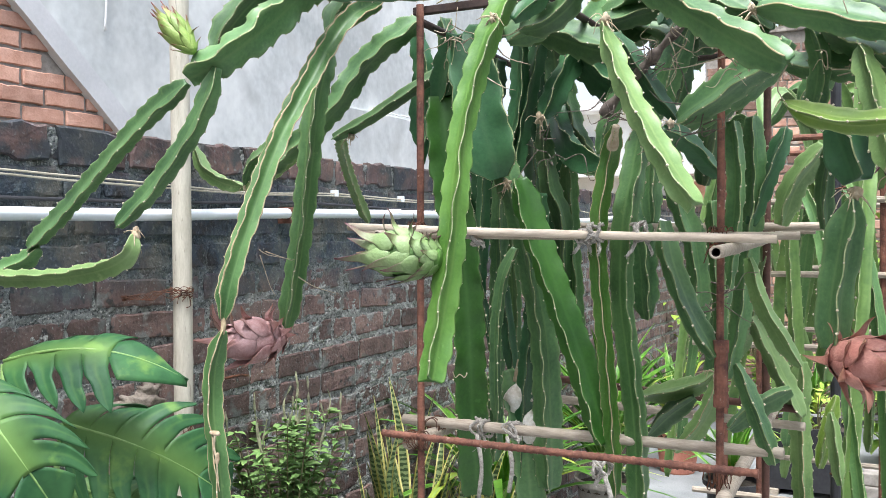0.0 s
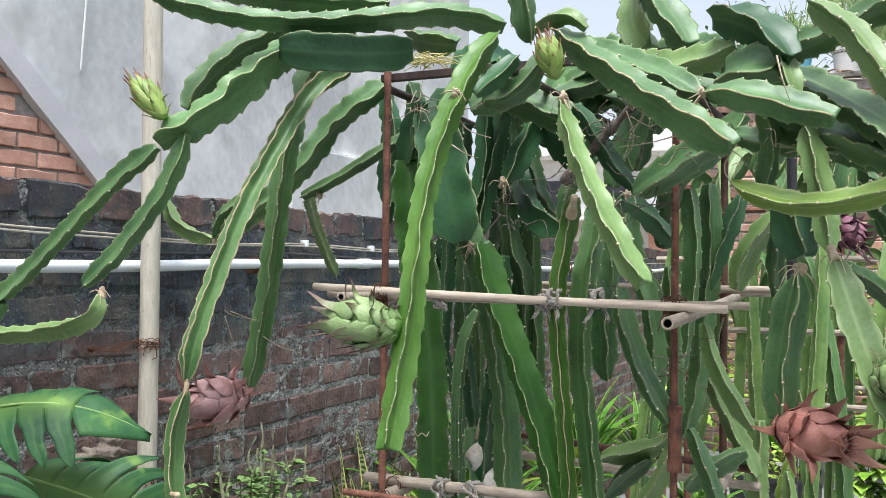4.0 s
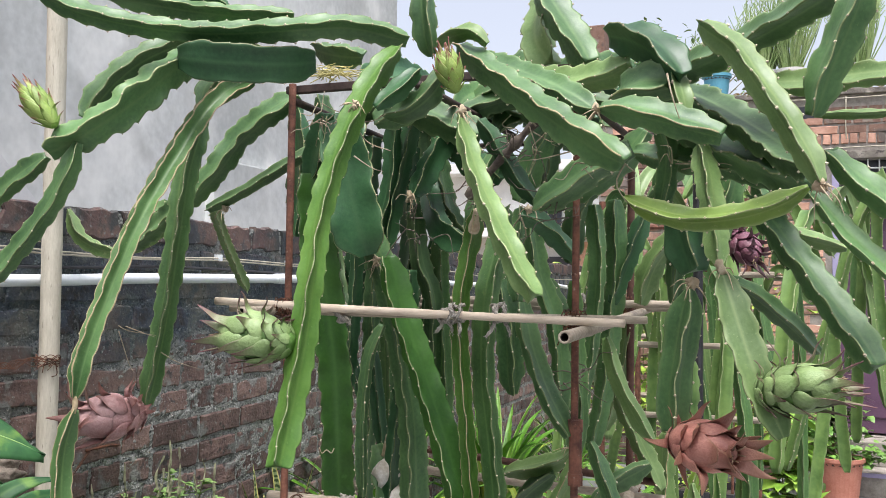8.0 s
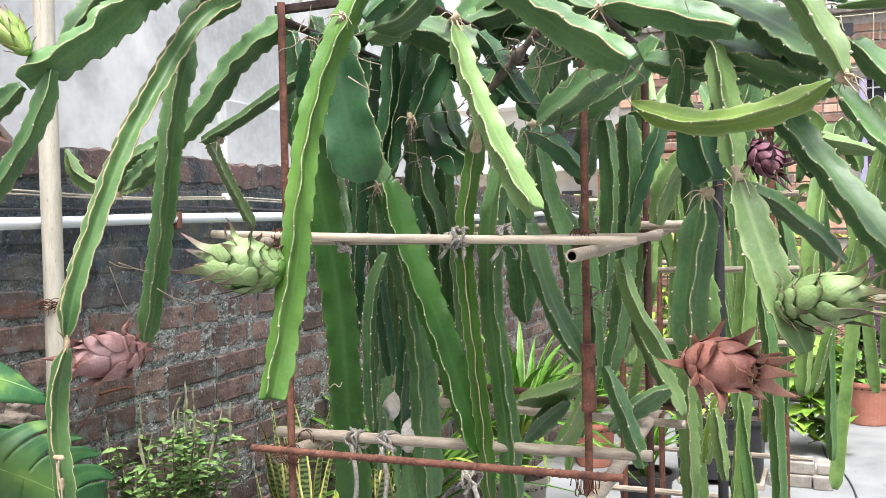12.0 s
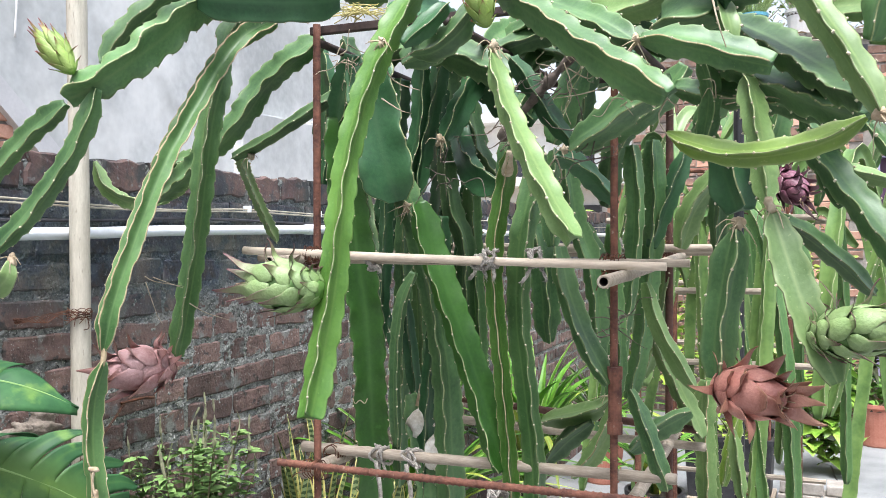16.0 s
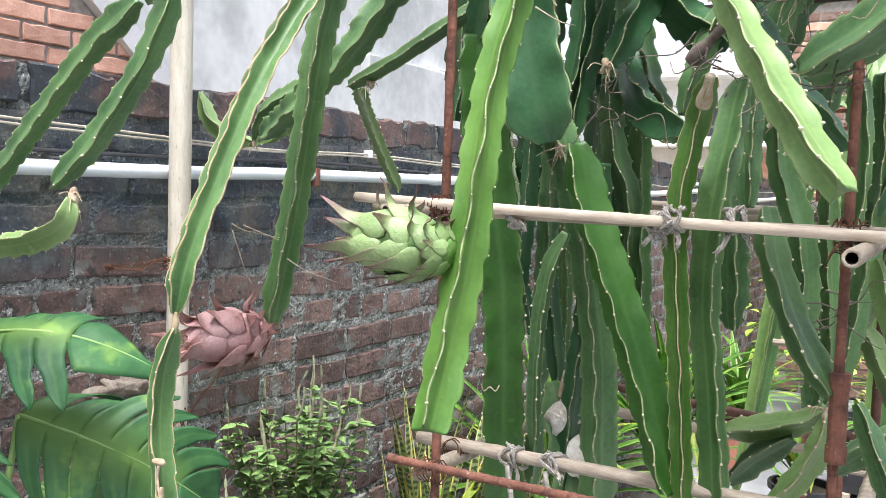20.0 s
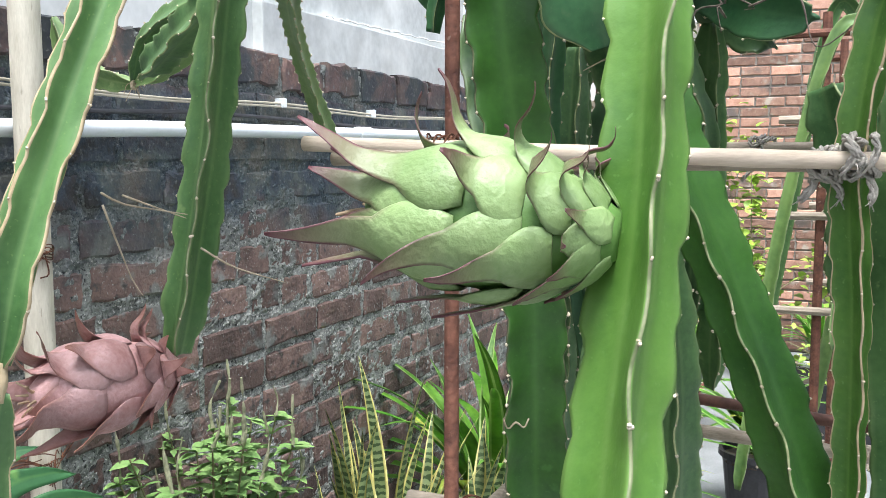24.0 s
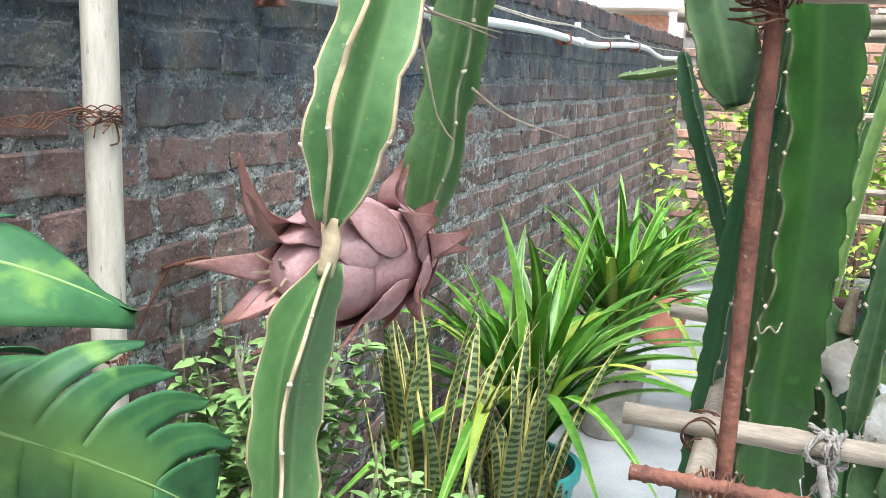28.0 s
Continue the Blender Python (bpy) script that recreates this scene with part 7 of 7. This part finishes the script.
def monstera_leaf(parent, base, tip, width, up, fingers, droop=0.25, seed=0, slit=0.22, opened=(0.4, 0.2), cut=0.82):
    """A split leaf: a midrib from base to tip and slanting fingers on both sides, webbed near the rib; opened: how wide the slits gape on its two sides; cut: the share of the rib that bears fingers."""
    q = random.Random(seed)
    base, tip, up = Vector(base), Vector(tip), Vector(up).normalized()
    ax = tip - base
    L = ax.length
    ax.normalize()
    s = ax.cross(up).normalized()
    up = s.cross(ax)
    down = Vector((0, 0, -1))

    def rib(u):
        return base + ax * L * u + up * L * (0.18 * math.sin(u * 2.4) - 0.18 * u * u)
    bm = bmesh.new()
    lay = bm.verts.layers.float.new("vein")

    def gap(wide, start, v):
        """How far a finger draws back from the line it shares with its neighbour."""
        w = max(0.0, (v - start) / (1 - start))
        return min(0.95, wide * min(1.0, w * 4) + (0.95 - wide) * max(0.0, (w - 0.55) / 0.45) ** 2.2)
    for side in (1, -1):
        wide = opened[0 if side > 0 else 1]
        slits = [(wide * q.uniform(0.6, 1.3), slit * q.uniform(0.6, 1.9)) for k in range(fingers + 1)]
        for k in range(fingers):
            u0, u1 = cut * k / fingers, cut * (k + 1) / fingers
            um = (u0 + u1) / 2
            grow = q.uniform(-0.08, 0.08)
            sag = droop * q.uniform(0.8, 1.25)
            rows = []
            for i in range(17):
                v = i / 16
                a, b = um + (u0 - um) * (1 - gap(*slits[k], v)), um + (u1 - um) * (1 - gap(*slits[k + 1], v))
                row = []
                for j in range(7):
                    uu = a + (b - a) * j / 6
                    reach = width * (1 + grow) * (math.sin(math.pi * min(0.97, 0.24 + 0.72 * uu)) ** 0.7)
                    fwd = (0.5 * v * v + 0.12 * v) * width
                    fold = -0.0022 * (1 - abs(j - 3) / 3) * min(1, v * 3) + 0.005 * noise.noise((base + ax * L * uu) * 18 + s * side * v * 2)
                    nv = bm.verts.new(rib(uu) + s * side * reach * (v - 0.25 * sag * v ** 3) + ax * fwd * (1 - 0.5 * uu) + up * (0.14 * width * v + fold) + down * sag * width * v ** 2.2)
                    nv[lay] = max(0.95 - 2.0 * v, (0.55 - 0.3 * v) if j == 3 else 0.0)
                    row.append(nv)
                rows.append(row)
            for a, b in zip(rows, rows[1:]):
                for j in range(6):
                    bm.faces.new((a[j], a[j + 1], b[j + 1], b[j]) if side > 0 else (a[j + 1], a[j], b[j], b[j + 1]))
    # the undivided pointed end
    for side in (1, -1):
        rows = []
        for i in range(11):
            w = i / 10
            uu = cut - 0.02 + (1.02 - cut) * w
            reach = width * (0.4 + 0.5 * (0.82 - cut)) * (1 - w ** 1.5) + 0.0005
            rows.append([bm.verts.new(rib(uu) + s * side * reach * (j / 6) + ax * 0.3 * width * (j / 6) ** 1.5 * (1 - w) + up * 0.1 * width * (j / 6) + down * droop * width * 0.4 * (j / 6) ** 2) for j in range(7)])
        for a, b in zip(rows, rows[1:]):
            for j in range(6):
                bm.faces.new((a[j + 1], a[j], b[j], b[j + 1]) if side > 0 else (a[j], a[j + 1], b[j + 1], b[j]))
    bmesh.ops.remove_doubles(bm, verts=bm.verts, dist=0.0006)
    bmesh.ops.solidify(bm, geom=list(bm.faces), thickness=0.0012)
    lf = part("leaf", bm, MONSTERA, parent, smooth=True)
    bm = bmesh.new()
    tube(bm, [rib(u / 8) + up * 0.001 for u in range(9)], (0.0038, 0.0012), 6, 0.02)
    part("midrib", bm, MONSTERA_VEIN, lf, "pale green midrib", smooth=True)
    return lf


mon = thing("monstera", "glossy split-leaf monstera growing against the wall", "plant", at=(-1.45, 1.35, 0))
MON_LEAVES = [
    ((-1.57, 1.42, 1.345), (-1.25, 1.61, 1.318), 0.12, (0.2, -0.5, 0.84), 4, 0.5, 0.34, (0.3, 0.1), 0.6),
    ((-1.53, 1.53, 1.2), (-1.29, 1.79, 1.01), 0.17, (0.55, -0.6, 0.58), 6, 0.25, 0.36, (0.3, 0.16), 0.8),
    ((-1.316, 1.143, 1.368), (-1.167, 1.22, 1.137), 0.13, (0.6, -0.6, 0.5), 4, 0.3, 0.4, (0.14, 0.1), 0.7),
    ((-1.6, 1.62, 1.03), (-1.36, 1.76, 0.9), 0.14, (0.5, -0.6, 0.6), 6, 0.4, 0.5, (0.18, 0.12), 0.8),
]
for k, (a, b, width, up, fingers, droop, slit, opened, cut) in enumerate(MON_LEAVES):
    monstera_leaf(mon, a, b, width, up, fingers, droop, k + 1, slit, opened, cut)
stalks = bmesh.new()
for a, *_ in MON_LEAVES:
    a = Vector(a)
    tube(stalks, [(-1.45, 1.3, 0.0), (a + Vector((-1.45, 1.3, 0))) / 2 + Vector((0, 0, 0.1)), a], (0.01, 0.006), 7, 0.05)
part("branching_stalk", stalks, MONSTERA_VEIN, mon, smooth=True)

litter = thing("dry_leaf_litter", "dry tan palm leaves fallen on the house ledge", "dry leaves", at=(0.1, 8.97, 3.47))
q = random.Random(31)
for k in range(13):
    bm = blade((q.uniform(-0.35, 0.75), q.uniform(8.97, 9.03), 3.475), q.choice((0.1, 3.0)) + q.uniform(-0.35, 0.35), q.uniform(0.16, 0.36), q.uniform(0.02, 0.05), q.uniform(0.15, 0.35), q.uniform(0.5, 0.9), None, None, 0.3)
    part("dry_leaf", bm, DRY_LEAF, litter, smooth=True)

pot((-1.34, 3.42, 0), 0.16, 0.125, 0.4, TEAL, "teal plastic pot holding a strap-leaved plant")
strap_plant((-1.34, 3.42, 0.37), 64, 1.08, 5, "striped green screw pine arching from a teal pot")
pot((-1.32, 4.75, 0), 0.15, 0.115, 0.33, STONE, "grey cement pot half hidden under arching leaves")
strap_plant((-1.32, 4.75, 0.3), 64, 1.2, 6, "second striped screw pine beside the old wall")
pot((-1.3, 6.3, 0), 0.15, 0.115, 0.3, TERRACOTTA, "small terracotta pot by the wall far down the lane")
strap_plant((-1.3, 6.3, 0.27), 34, 0.9, 8, "pale green screw pine far down the lane")
for at, n, h, sd in (((-1.42, 2.82, 0.3), 34, 0.76, 1), ((-1.25, 2.98, 0.28), 28, 0.66, 2)):
    pot((at[0], at[1], 0), 0.13, 0.1, 0.33, BLACK_PLASTIC, "black nursery pot of snake plants")
    snake_plant(at, n, 0.09, h, sd)
pot((-1.5, 2.28, 0), 0.12, 0.09, 0.5, TERRACOTTA, "tall terracotta pot of basil by the wall")
basil((-1.5, 2.28, 0.47), 0.63, 0.2, 3, "bushy green basil with flower spikes before the wall")
pot((-1.32, 2.55, 0), 0.12, 0.09, 0.3, TERRACOTTA, "low terracotta pot of basil")
basil((-1.32, 2.55, 0.27), 0.43, 0.2, 4, "low bushy basil beside the snake plants")

# ---- behind the trellis: second trellis, planters, far pots ----
plant = thing("dragon_fruit_cactus", "second dragon fruit cactus hanging in shade behind", "cactus", at=(-0.2, 3.55, 0))
tr2 = thing("trellis", "thin rusty second trellis hidden behind hanging stems", "trellis", at=(-0.2, 3.55, 0))
for x, y in ((-0.45, 3.25), (0.02, 3.25), (0.03, 3.8), (-0.42, 3.8)):
    part("post", rod(bmesh.new(), (x, y, 0), (x, y, 1.95), 0.011, 8), RUST, tr2)
for z in (0.75, 1.24, 1.47, 1.7, 1.9):
    part("rail", rod(bmesh.new(), (-0.55, 3.235, z), (0.1, 3.235, z + 0.004), 0.01, 8), CANE_GREY if z < 1.9 else RUST, tr2)
    part("rail", rod(bmesh.new(), (-0.5, 3.815, z), (0.12, 3.815, z), 0.01, 8), CANE_GREY if z < 1.9 else RUST, tr2)
q = random.Random(11)
for k in range(34):
    x, y = q.uniform(-0.45, 0.42), q.uniform(3.0, 3.95)
    z = q.uniform(1.7, 2.15)
    dx, dy = q.uniform(-0.14, 0.14), q.uniform(-0.2, 0.1)
    ln = q.uniform(0.55, 1.2)
    stem([(x - dx, y - dy, z - 0.12), (x, y, z), (x + dx * 0.8, y + dy, z - ln * 0.4), (x + dx * 1.3 + q.uniform(-0.06, 0.06), y + dy * 1.2, z - ln)], q.uniform(0.03, 0.046), q.uniform(0, 120), q.choice((CACTUS_FAR, CACTUS_FAR, CACTUS_MID, CACTUS_LIGHT)), step=0.016, areoles=k % 2 == 0, notch=0.12)
post = thing("black_post", "straight black plastic post carrying a tied young stem", "post", at=(-0.064, 2.6, 0))
part("shaft", rod(bmesh.new(), (-0.064, 2.6, 0), (-0.07, 2.6, 2.05), 0.0125, 12), BLACK_PLASTIC, post)
for z in (1.0, 1.3, 1.7):
    bm = bmesh.new()
    tube(bm, [(-0.064 + 0.016 * math.cos(a * 0.8), 2.6 + 0.016 * math.sin(a * 0.8), z + 0.002 * a) for a in range(12)], 0.002, 5, 0.006)
    part("tie", bm, WIRE, post, smooth=True)

def planter(at, sx, sy, h, label):
    x, y, z = at
    th = thing("planter", label, "planter", at=at)
    bm = bmesh.new()
    prof = ((0.9, 0), (0.98, h - 0.03), (1.04, h - 0.03), (1.04, h), (0.95, h), (0.93, h - 0.06))
    rings = []
    for k, zz in prof:
        ring = []
        for cx, cy in ((1, 1), (-1, 1), (-1, -1), (1, -1)):
            for a in range(5):
                b = math.atan2(cy, cx) - math.pi / 4 + a * math.pi / 8
                ring.append(bm.verts.new((x + cx * (sx * k - 0.03) + 0.03 * math.cos(b), y + cy * (sy * k - 0.03) + 0.03 * math.sin(b), z + zz)))
        rings.append(ring)
    skin(bm, rings)
    part("tub", bm, BLACK_PLASTIC, th)
    part("soil", box(bmesh.new(), x - sx * 0.92, y - sy * 0.92, z + h - 0.09, x + sx * 0.92, y + sy * 0.92, z + h - 0.05), SOIL, th)
    return th


def bush(name, at, spread, count, size, m, label, seed, ratio=0.6, hollow=0.2):
    """A leafy bush: thin stalks and leaves spread unevenly in an egg-shaped room."""
    r_ = random.Random(seed)
    th = thing(name, label, "plant", at=at)
    c = Vector(at)
    spots, stalk = [], bmesh.new()
    arms = []
    for k in range(9):
        d = Vector((r_.gauss(0, 1), r_.gauss(0, 1), r_.uniform(0.2, 1.6)))
        e = c + Vector((d.x * spread[0] * 0.55, d.y * spread[1] * 0.55, min(1, d.z * 0.65) * spread[2]))
        arms.append(e)
        tube(stalk, [c, c.lerp(e, 0.5) + Vector((0, 0, 0.05)), e], (0.006, 0.002), 5, 0.06)
    for k in range(count):
        e = r_.choice(arms)
        p = c.lerp(e, r_.uniform(0.35, 1.1)) + Vector((r_.gauss(0, spread[0] * 0.2), r_.gauss(0, spread[1] * 0.2), r_.gauss(0, spread[2] * 0.14)))
        spots.append((p, (r_.gauss(0, 1), r_.gauss(0, 1), r_.uniform(-0.5, 0.5))))
    part("branching_stalk", stalk, STALK, th)
    leaf_cloud("foliage", spots, size, m, th, "", 0.25, ratio)
    return th


planter((-0.46, 6.21, 0.035), 0.268, 0.2, 0.385, "long black planter with young stems on the yard floor")
bush("young_plants", (-0.42, 6.2, 0.36), (0.3, 0.18, 0.35), 160, 0.05, SHRUB, "small leafy seedlings in the black planter", 41)
for x, y, h in ((-0.22, 6.1, 0.9), (-0.32, 6.2, 1.0)):
    st = thing("garden_stake", "thin brown stake stuck in the planter", "stake", at=(x, y, 0.3), group="stakes in the planter")
    part("rod", rod(bmesh.new(), (x, y, 0.36), (x + 0.01, y, 0.36 + h), 0.008, 8), RUST, st)
kerb = thing("brick_stack", "small stack of loose grey bricks beside the planter", "bricks", at=(0, 6.2, 0))
for x0, y0, z0, x1, y1, z1 in ((-0.175, 6.14, 0.0, 0.07, 6.25, 0.075), (0.078, 6.12, 0.0, 0.19, 6.34, 0.078), (-0.165, 6.16, 0.079, 0.085, 6.3, 0.15), (0.1, 6.17, 0.082, 0.2, 6.36, 0.14), (-0.17, 6.27, 0.0, 0.065, 6.38, 0.075)):
    part("brick", box(bmesh.new(), x0, y0, z0, x1, y1, z1, 0.008), STONE, kerb)
for x in (-0.7, -0.27):
    ft = thing("wooden_foot", "small wooden block under the black planter", "block", at=(x, 6.2, 0), group="blocks under the planter")
    part("block", box(bmesh.new(), x, 6.0, 0, x + 0.075, 6.42, 0.034, 0.003), CANE_GREY, ft)
hose = thing("floor_cable", "thin dark cable lying across the yard floor", "cable", at=(0.2, 6.5, 0))
bm = bmesh.new()
tube(bm, [(0.12, 7.3, 0.006), (0.16, 6.9, 0.006), (0.25, 6.55, 0.006), (0.3, 6.2, 0.006), (0.34, 5.7, 0.006), (0.5, 5.0, 0.006)], 0.006, 6, 0.05)
part("sheath", bm, BLACK_CABLE, hose, smooth=True)
bush("pothos", (0.05, 7.1, 0.1), (0.33, 0.25, 0.7), 110, 0.165, POTHOS, "bright green pothos with broad drooping leaves", 42, 0.8)
pot((0.46, 8.2, 0), 0.18, 0.14, 0.34, TERRACOTTA, "red terracotta pot before the brick house")
bush("leafy_pot_plant", (0.46, 8.2, 0.3), (0.36, 0.28, 0.34), 520, 0.07, HERB, "round-leaved herb spilling from a terracotta pot", 43, 0.9)
dr2 = thing("dracaena", "dark reddish dracaena with long drooping leaves", "plant", at=(0.42, 8.45, 0.0))
q = random.Random(5)
part("stalk", rod(bmesh.new(), (0.42, 8.45, 0.0), (0.42, 8.45, 0.86), 0.014, 8), STALK, dr2)
for k in range(54):
    part("leaf", blade((0.42, 8.45, 0.52 + 0.0065 * k), k * 2.4, q.uniform(0.3, 0.46), 0.055, 0.8 - 0.006 * (54 - k), q.uniform(0.55, 1.0), None, "edge" if k % 4 == 0 else None), [DRACAENA, DRACAENA_RED], dr2, smooth=True)
bush("climbing_shrub", (-1.05, 8.0, 0.5), (0.5, 0.5, 1.35), 520, 0.085, SHRUB, "yellow-green creeper covering the foot of the brick house", 44, 0.75)
bush("climbing_shrub", (-0.3, 8.3, 0.5), (0.55, 0.4, 1.2), 520, 0.085, SHRUB, "tall yellow-green shrub before the brick house", 45, 0.75)
for k, (x, y) in enumerate(((-0.75, 5.2), (-0.55, 7.4))):
    pot((x, y, 0), 0.15, 0.12, 0.28, (BLACK_PLASTIC, WHITE_POT)[k], "small pot on the yard floor behind the trellis")
    strap_plant((x, y, 0.26), 26, 0.6, 60 + k, "short striped grassy plant in a pot", "grassy_plant")

# pots on the parapet
def pencil_plant(at, seed, height):
    r_ = random.Random(seed)
    th = thing("pencil_cactus", "feathery pale green pencil cactus in a parapet pot", "plant", at=at, group="pots on the parapet")
    bm = bmesh.new()
    for k in range(95):
        a, d = r_.uniform(0, 6.28), r_.uniform(0.02, 0.09)
        p = Vector((at[0] + math.cos(a) * d, at[1] + math.sin(a) * d, at[2]))
        t = p + Vector((math.cos(a) * r_.uniform(0.05, 0.3), math.sin(a) * r_.uniform(0.05, 0.25), height * r_.uniform(0.5, 1.05)))
        m_ = p.lerp(t, 0.5) + Vector((r_.uniform(-0.05, 0.05), r_.uniform(-0.05, 0.05), 0.03))
        tube(bm, [p, m_, t], (0.007, 0.003), 4, 0.07)
        for b in range(2):
            e = m_.lerp(t, r_.random()) 
            tube(bm, [e, e + Vector((r_.uniform(-0.1, 0.1), r_.uniform(-0.1, 0.1), r_.uniform(0.06, 0.16)))], 0.0035, 4, 0.06)
    tagged(part("twig_mass", bm, PENCIL, th), kind="stuff")
    return th


PENCIL = material("pencil_twigs", (0.2, 0.32, 0.1), (0.42, 0.52, 0.24), 0.6, 9, 0.1, 60)
for k, (x, m, sd, h) in enumerate(((-0.56, BLUE_POT, 1, 0.35), (0.1, WHITE_POT, 2, 0.8), (0.68, WHITE_POT, 3, 0.95), (-0.15, WHITE_POT, 4, 0.75), (1.3, WHITE_POT, 5, 0.8))):
    pot((x, 9.13, HTOP + 0.05), 0.125, 0.1, 0.24, m, ("blue painted pot", "chalky white pot", "chalky white pot", "dull white pot", "chalky white pot")[k] + " standing on the parapet", group="pots on the parapet")
    pencil_plant((x, 9.13, HTOP + 0.26), sd, h)


def small_tree(at, seed):
    r_ = random.Random(seed)
    th = thing("tree", "thin-leaved tree showing over the roof", "tree", at=at)
    bm = bmesh.new()
    c = Vector(at)
    tube(bm, [c, c + Vector((0.1, 0, 2.4)), c + Vector((0.2, 0.1, 4.2))], (0.09, 0.04), 7, 0.2)
    spots = []
    for k in range(26):
        s0 = c + Vector((0.15, 0, r_.uniform(2.6, 4.2)))
        e = s0 + Vector((r_.uniform(-1.1, 1.1), r_.uniform(-1, 1), r_.uniform(0.2, 1.3)))
        tube(bm, [s0, s0.lerp(e, 0.5) + Vector((0, 0, 0.1)), e], (0.018, 0.005), 5, 0.15)
        for j in range(42):
            p = s0.lerp(e, r_.uniform(0.3, 1.1)) + Vector((r_.gauss(0, 0.13), r_.gauss(0, 0.13), r_.gauss(0, 0.13)))
            spots.append((p, (r_.gauss(0, 1), r_.gauss(0, 1), r_.uniform(-0.6, 0.6))))
    part("trunk", bm, STALK, th)
    leaf_cloud("crown", spots, 0.09, CACTUS_FAR, th, "", 0.2, 0.45)
    return th


small_tree((-1.6, 12.5, 0.0), 3)
small_tree((0.3, 14.5, 0.0), 4)

# ---- bricks of the walls, last ----
kinds = {}
for i, n in enumerate((0.225, 0.215, 0.2, 0.115, 0.11)):
    kinds[n] = [brick_mesh("brick", n, 0.069, 0.0065, 10 * i + k, OLD_BRICK, jag=0.0045) for k in range(5)]
r = random.Random(3)
far_cells, near_count = [], 0
for row in range(20):
    z = WALL_TOP - COURSE * (row + 1.5)
    for y, n in coursed(-2.9, 9.0, r, (0.0, -0.11)[row % 2]):
        near = min(kinds, key=lambda q: abs(q - n))
        out = WALL_X - 0.0028 + r.uniform(-0.0025, 0.0035)
        zz = z + 0.012 * noise.noise(Vector((0, y * 0.8, 5))) + r.uniform(-0.003, 0.003)
        if 1.35 < y < 5.0 and row < 16 and near_count < 300 and abs(n - near) < 0.004:
            near_count += 1
            shared("brick", r.choice(kinds[near]), pose(out, y, zz, r.uniform(-2.2, 2.2), 0, r.uniform(-1, 1)), wall_old)
        else:
            far_cells.append((kinds[near][near_count % 5 if r.random() < 0.5 else row % 5], out, y, zz, n / near))
vs, fs = [], []
for me, x, y, z, k in far_cells:
    at = len(vs)
    vs += [(x + v.co.x, y + v.co.y * k, z + v.co.z) for v in me.vertices]
    fs += [tuple(at + i for i in p.vertices) for p in me.polygons]
me = bpy.data.meshes.new("far_brickwork")
me.from_pydata(vs, [], fs)
me.materials.append(OLD_BRICK_FAR)
tagged(hang(new("far_brickwork", me), wall_old), kind="stuff")
cap_kinds = [brick_mesh("cap_brick", n, 0.084, 0.009, 70 + i, CAP_BRICK, jag=0.009) for i, n in enumerate((0.21, 0.17, 0.23))]
y = -2.5
while y < 9.0:
    me = r.choice(cap_kinds)
    n = max(v.co.y for v in me.vertices) * 2
    shared("cap_brick", me, pose(WALL_X + 0.002, y + n / 2, WALL_TOP - 0.046 + r.uniform(-0.007, 0.009), r.uniform(-1.2, 1.2), 0, 0), wall_old)
    y += n + r.uniform(0.008, 0.02)
bm = bmesh.new()
for k in range(60):
    y = -2.9 + 0.2 * k
    box(bm, WALL_X - 0.21, y, WALL_TOP - 0.08, WALL_X + 0.0, y + 0.19, WALL_TOP - 0.002 + r.uniform(-0.004, 0.004), 0.006)
tagged(part("cap_course", bm, CAP_BRICK, wall_old), kind="stuff")

hk = [brick_mesh("brick", 0.225, 0.07, 0.01, 90 + k, (BRICK_HOUSE, BRICK_PALE, BRICK_HOUSE)[k % 3], "x") for k in range(5)]
hh = [brick_mesh("brick", 0.108, 0.07, 0.01, 190 + k, (BRICK_HOUSE, BRICK_PALE)[k % 2], "x") for k in range(3)]
count, rest = 0, []
soldier = [brick_mesh("brick", 0.062, 0.088, 0.012, 390 + k, (BRICK_HOUSE, BRICK_PALE)[k % 2], "x") for k in range(4)]
for k in range(60):
    shared("brick", r.choice(soldier), pose(-1.6 + k * 0.074, FY - 0.002 + r.uniform(-0.003, 0.002), 3.025 + r.uniform(-0.004, 0.004), 0, r.uniform(-2, 2), 0), house)
for row in range(39):
    if row == 35:
        continue
    z = 0.05 + row * 0.085
    x = -1.64 + (0.0, 0.115)[row % 2]
    while x < 4.8:
        head = row % 4 == 2 and r.random() < 0.5
        n = 0.108 if head else 0.225
        inside = x < -1.645 or (DOOR0 - 0.08 < x + n and x < DOOR1 + 0.08 and DOOR_Z0 - 0.06 < z < GRILLE_Z + 0.2)
        if not inside:
            if x < 0.5 and z > 0.25 and count < 300:
                count += 1
                shared("brick", r.choice(hh if head else hk), pose(x + n / 2, FY - 0.002, z + r.uniform(-0.003, 0.003)), house)
            else:
                rest.append(((x + n / 2, FY - 0.002, z), n, 0.07))
        x += n + 0.013
joined_bricks("far_brickwork", rest, BRICK_HOUSE, house, "x", 0.008)
nk = [brick_mesh("brick", 0.225, 0.07, 0.012, 290 + k, BRICK_PALE) for k in range(4)]
for row in range(26):
    z = 1.75 + row * 0.083
    y = 1.2 + (0.0, 0.118)[row % 2]
    while y < 4.4:
        edge = 2.77 - (y + 0.11 - 2.93) * 0.877
        if z < edge - 0.02 and not (abs(y - 3.05) < 0.12 and abs(z - 2.4) < 0.05):
            shared("brick", r.choice(nk), pose(NX - 0.03 + r.uniform(-0.004, 0.004), y + 0.1125, z + r.uniform(-0.003, 0.003), r.uniform(-1, 1)), nb)
        y += 0.24
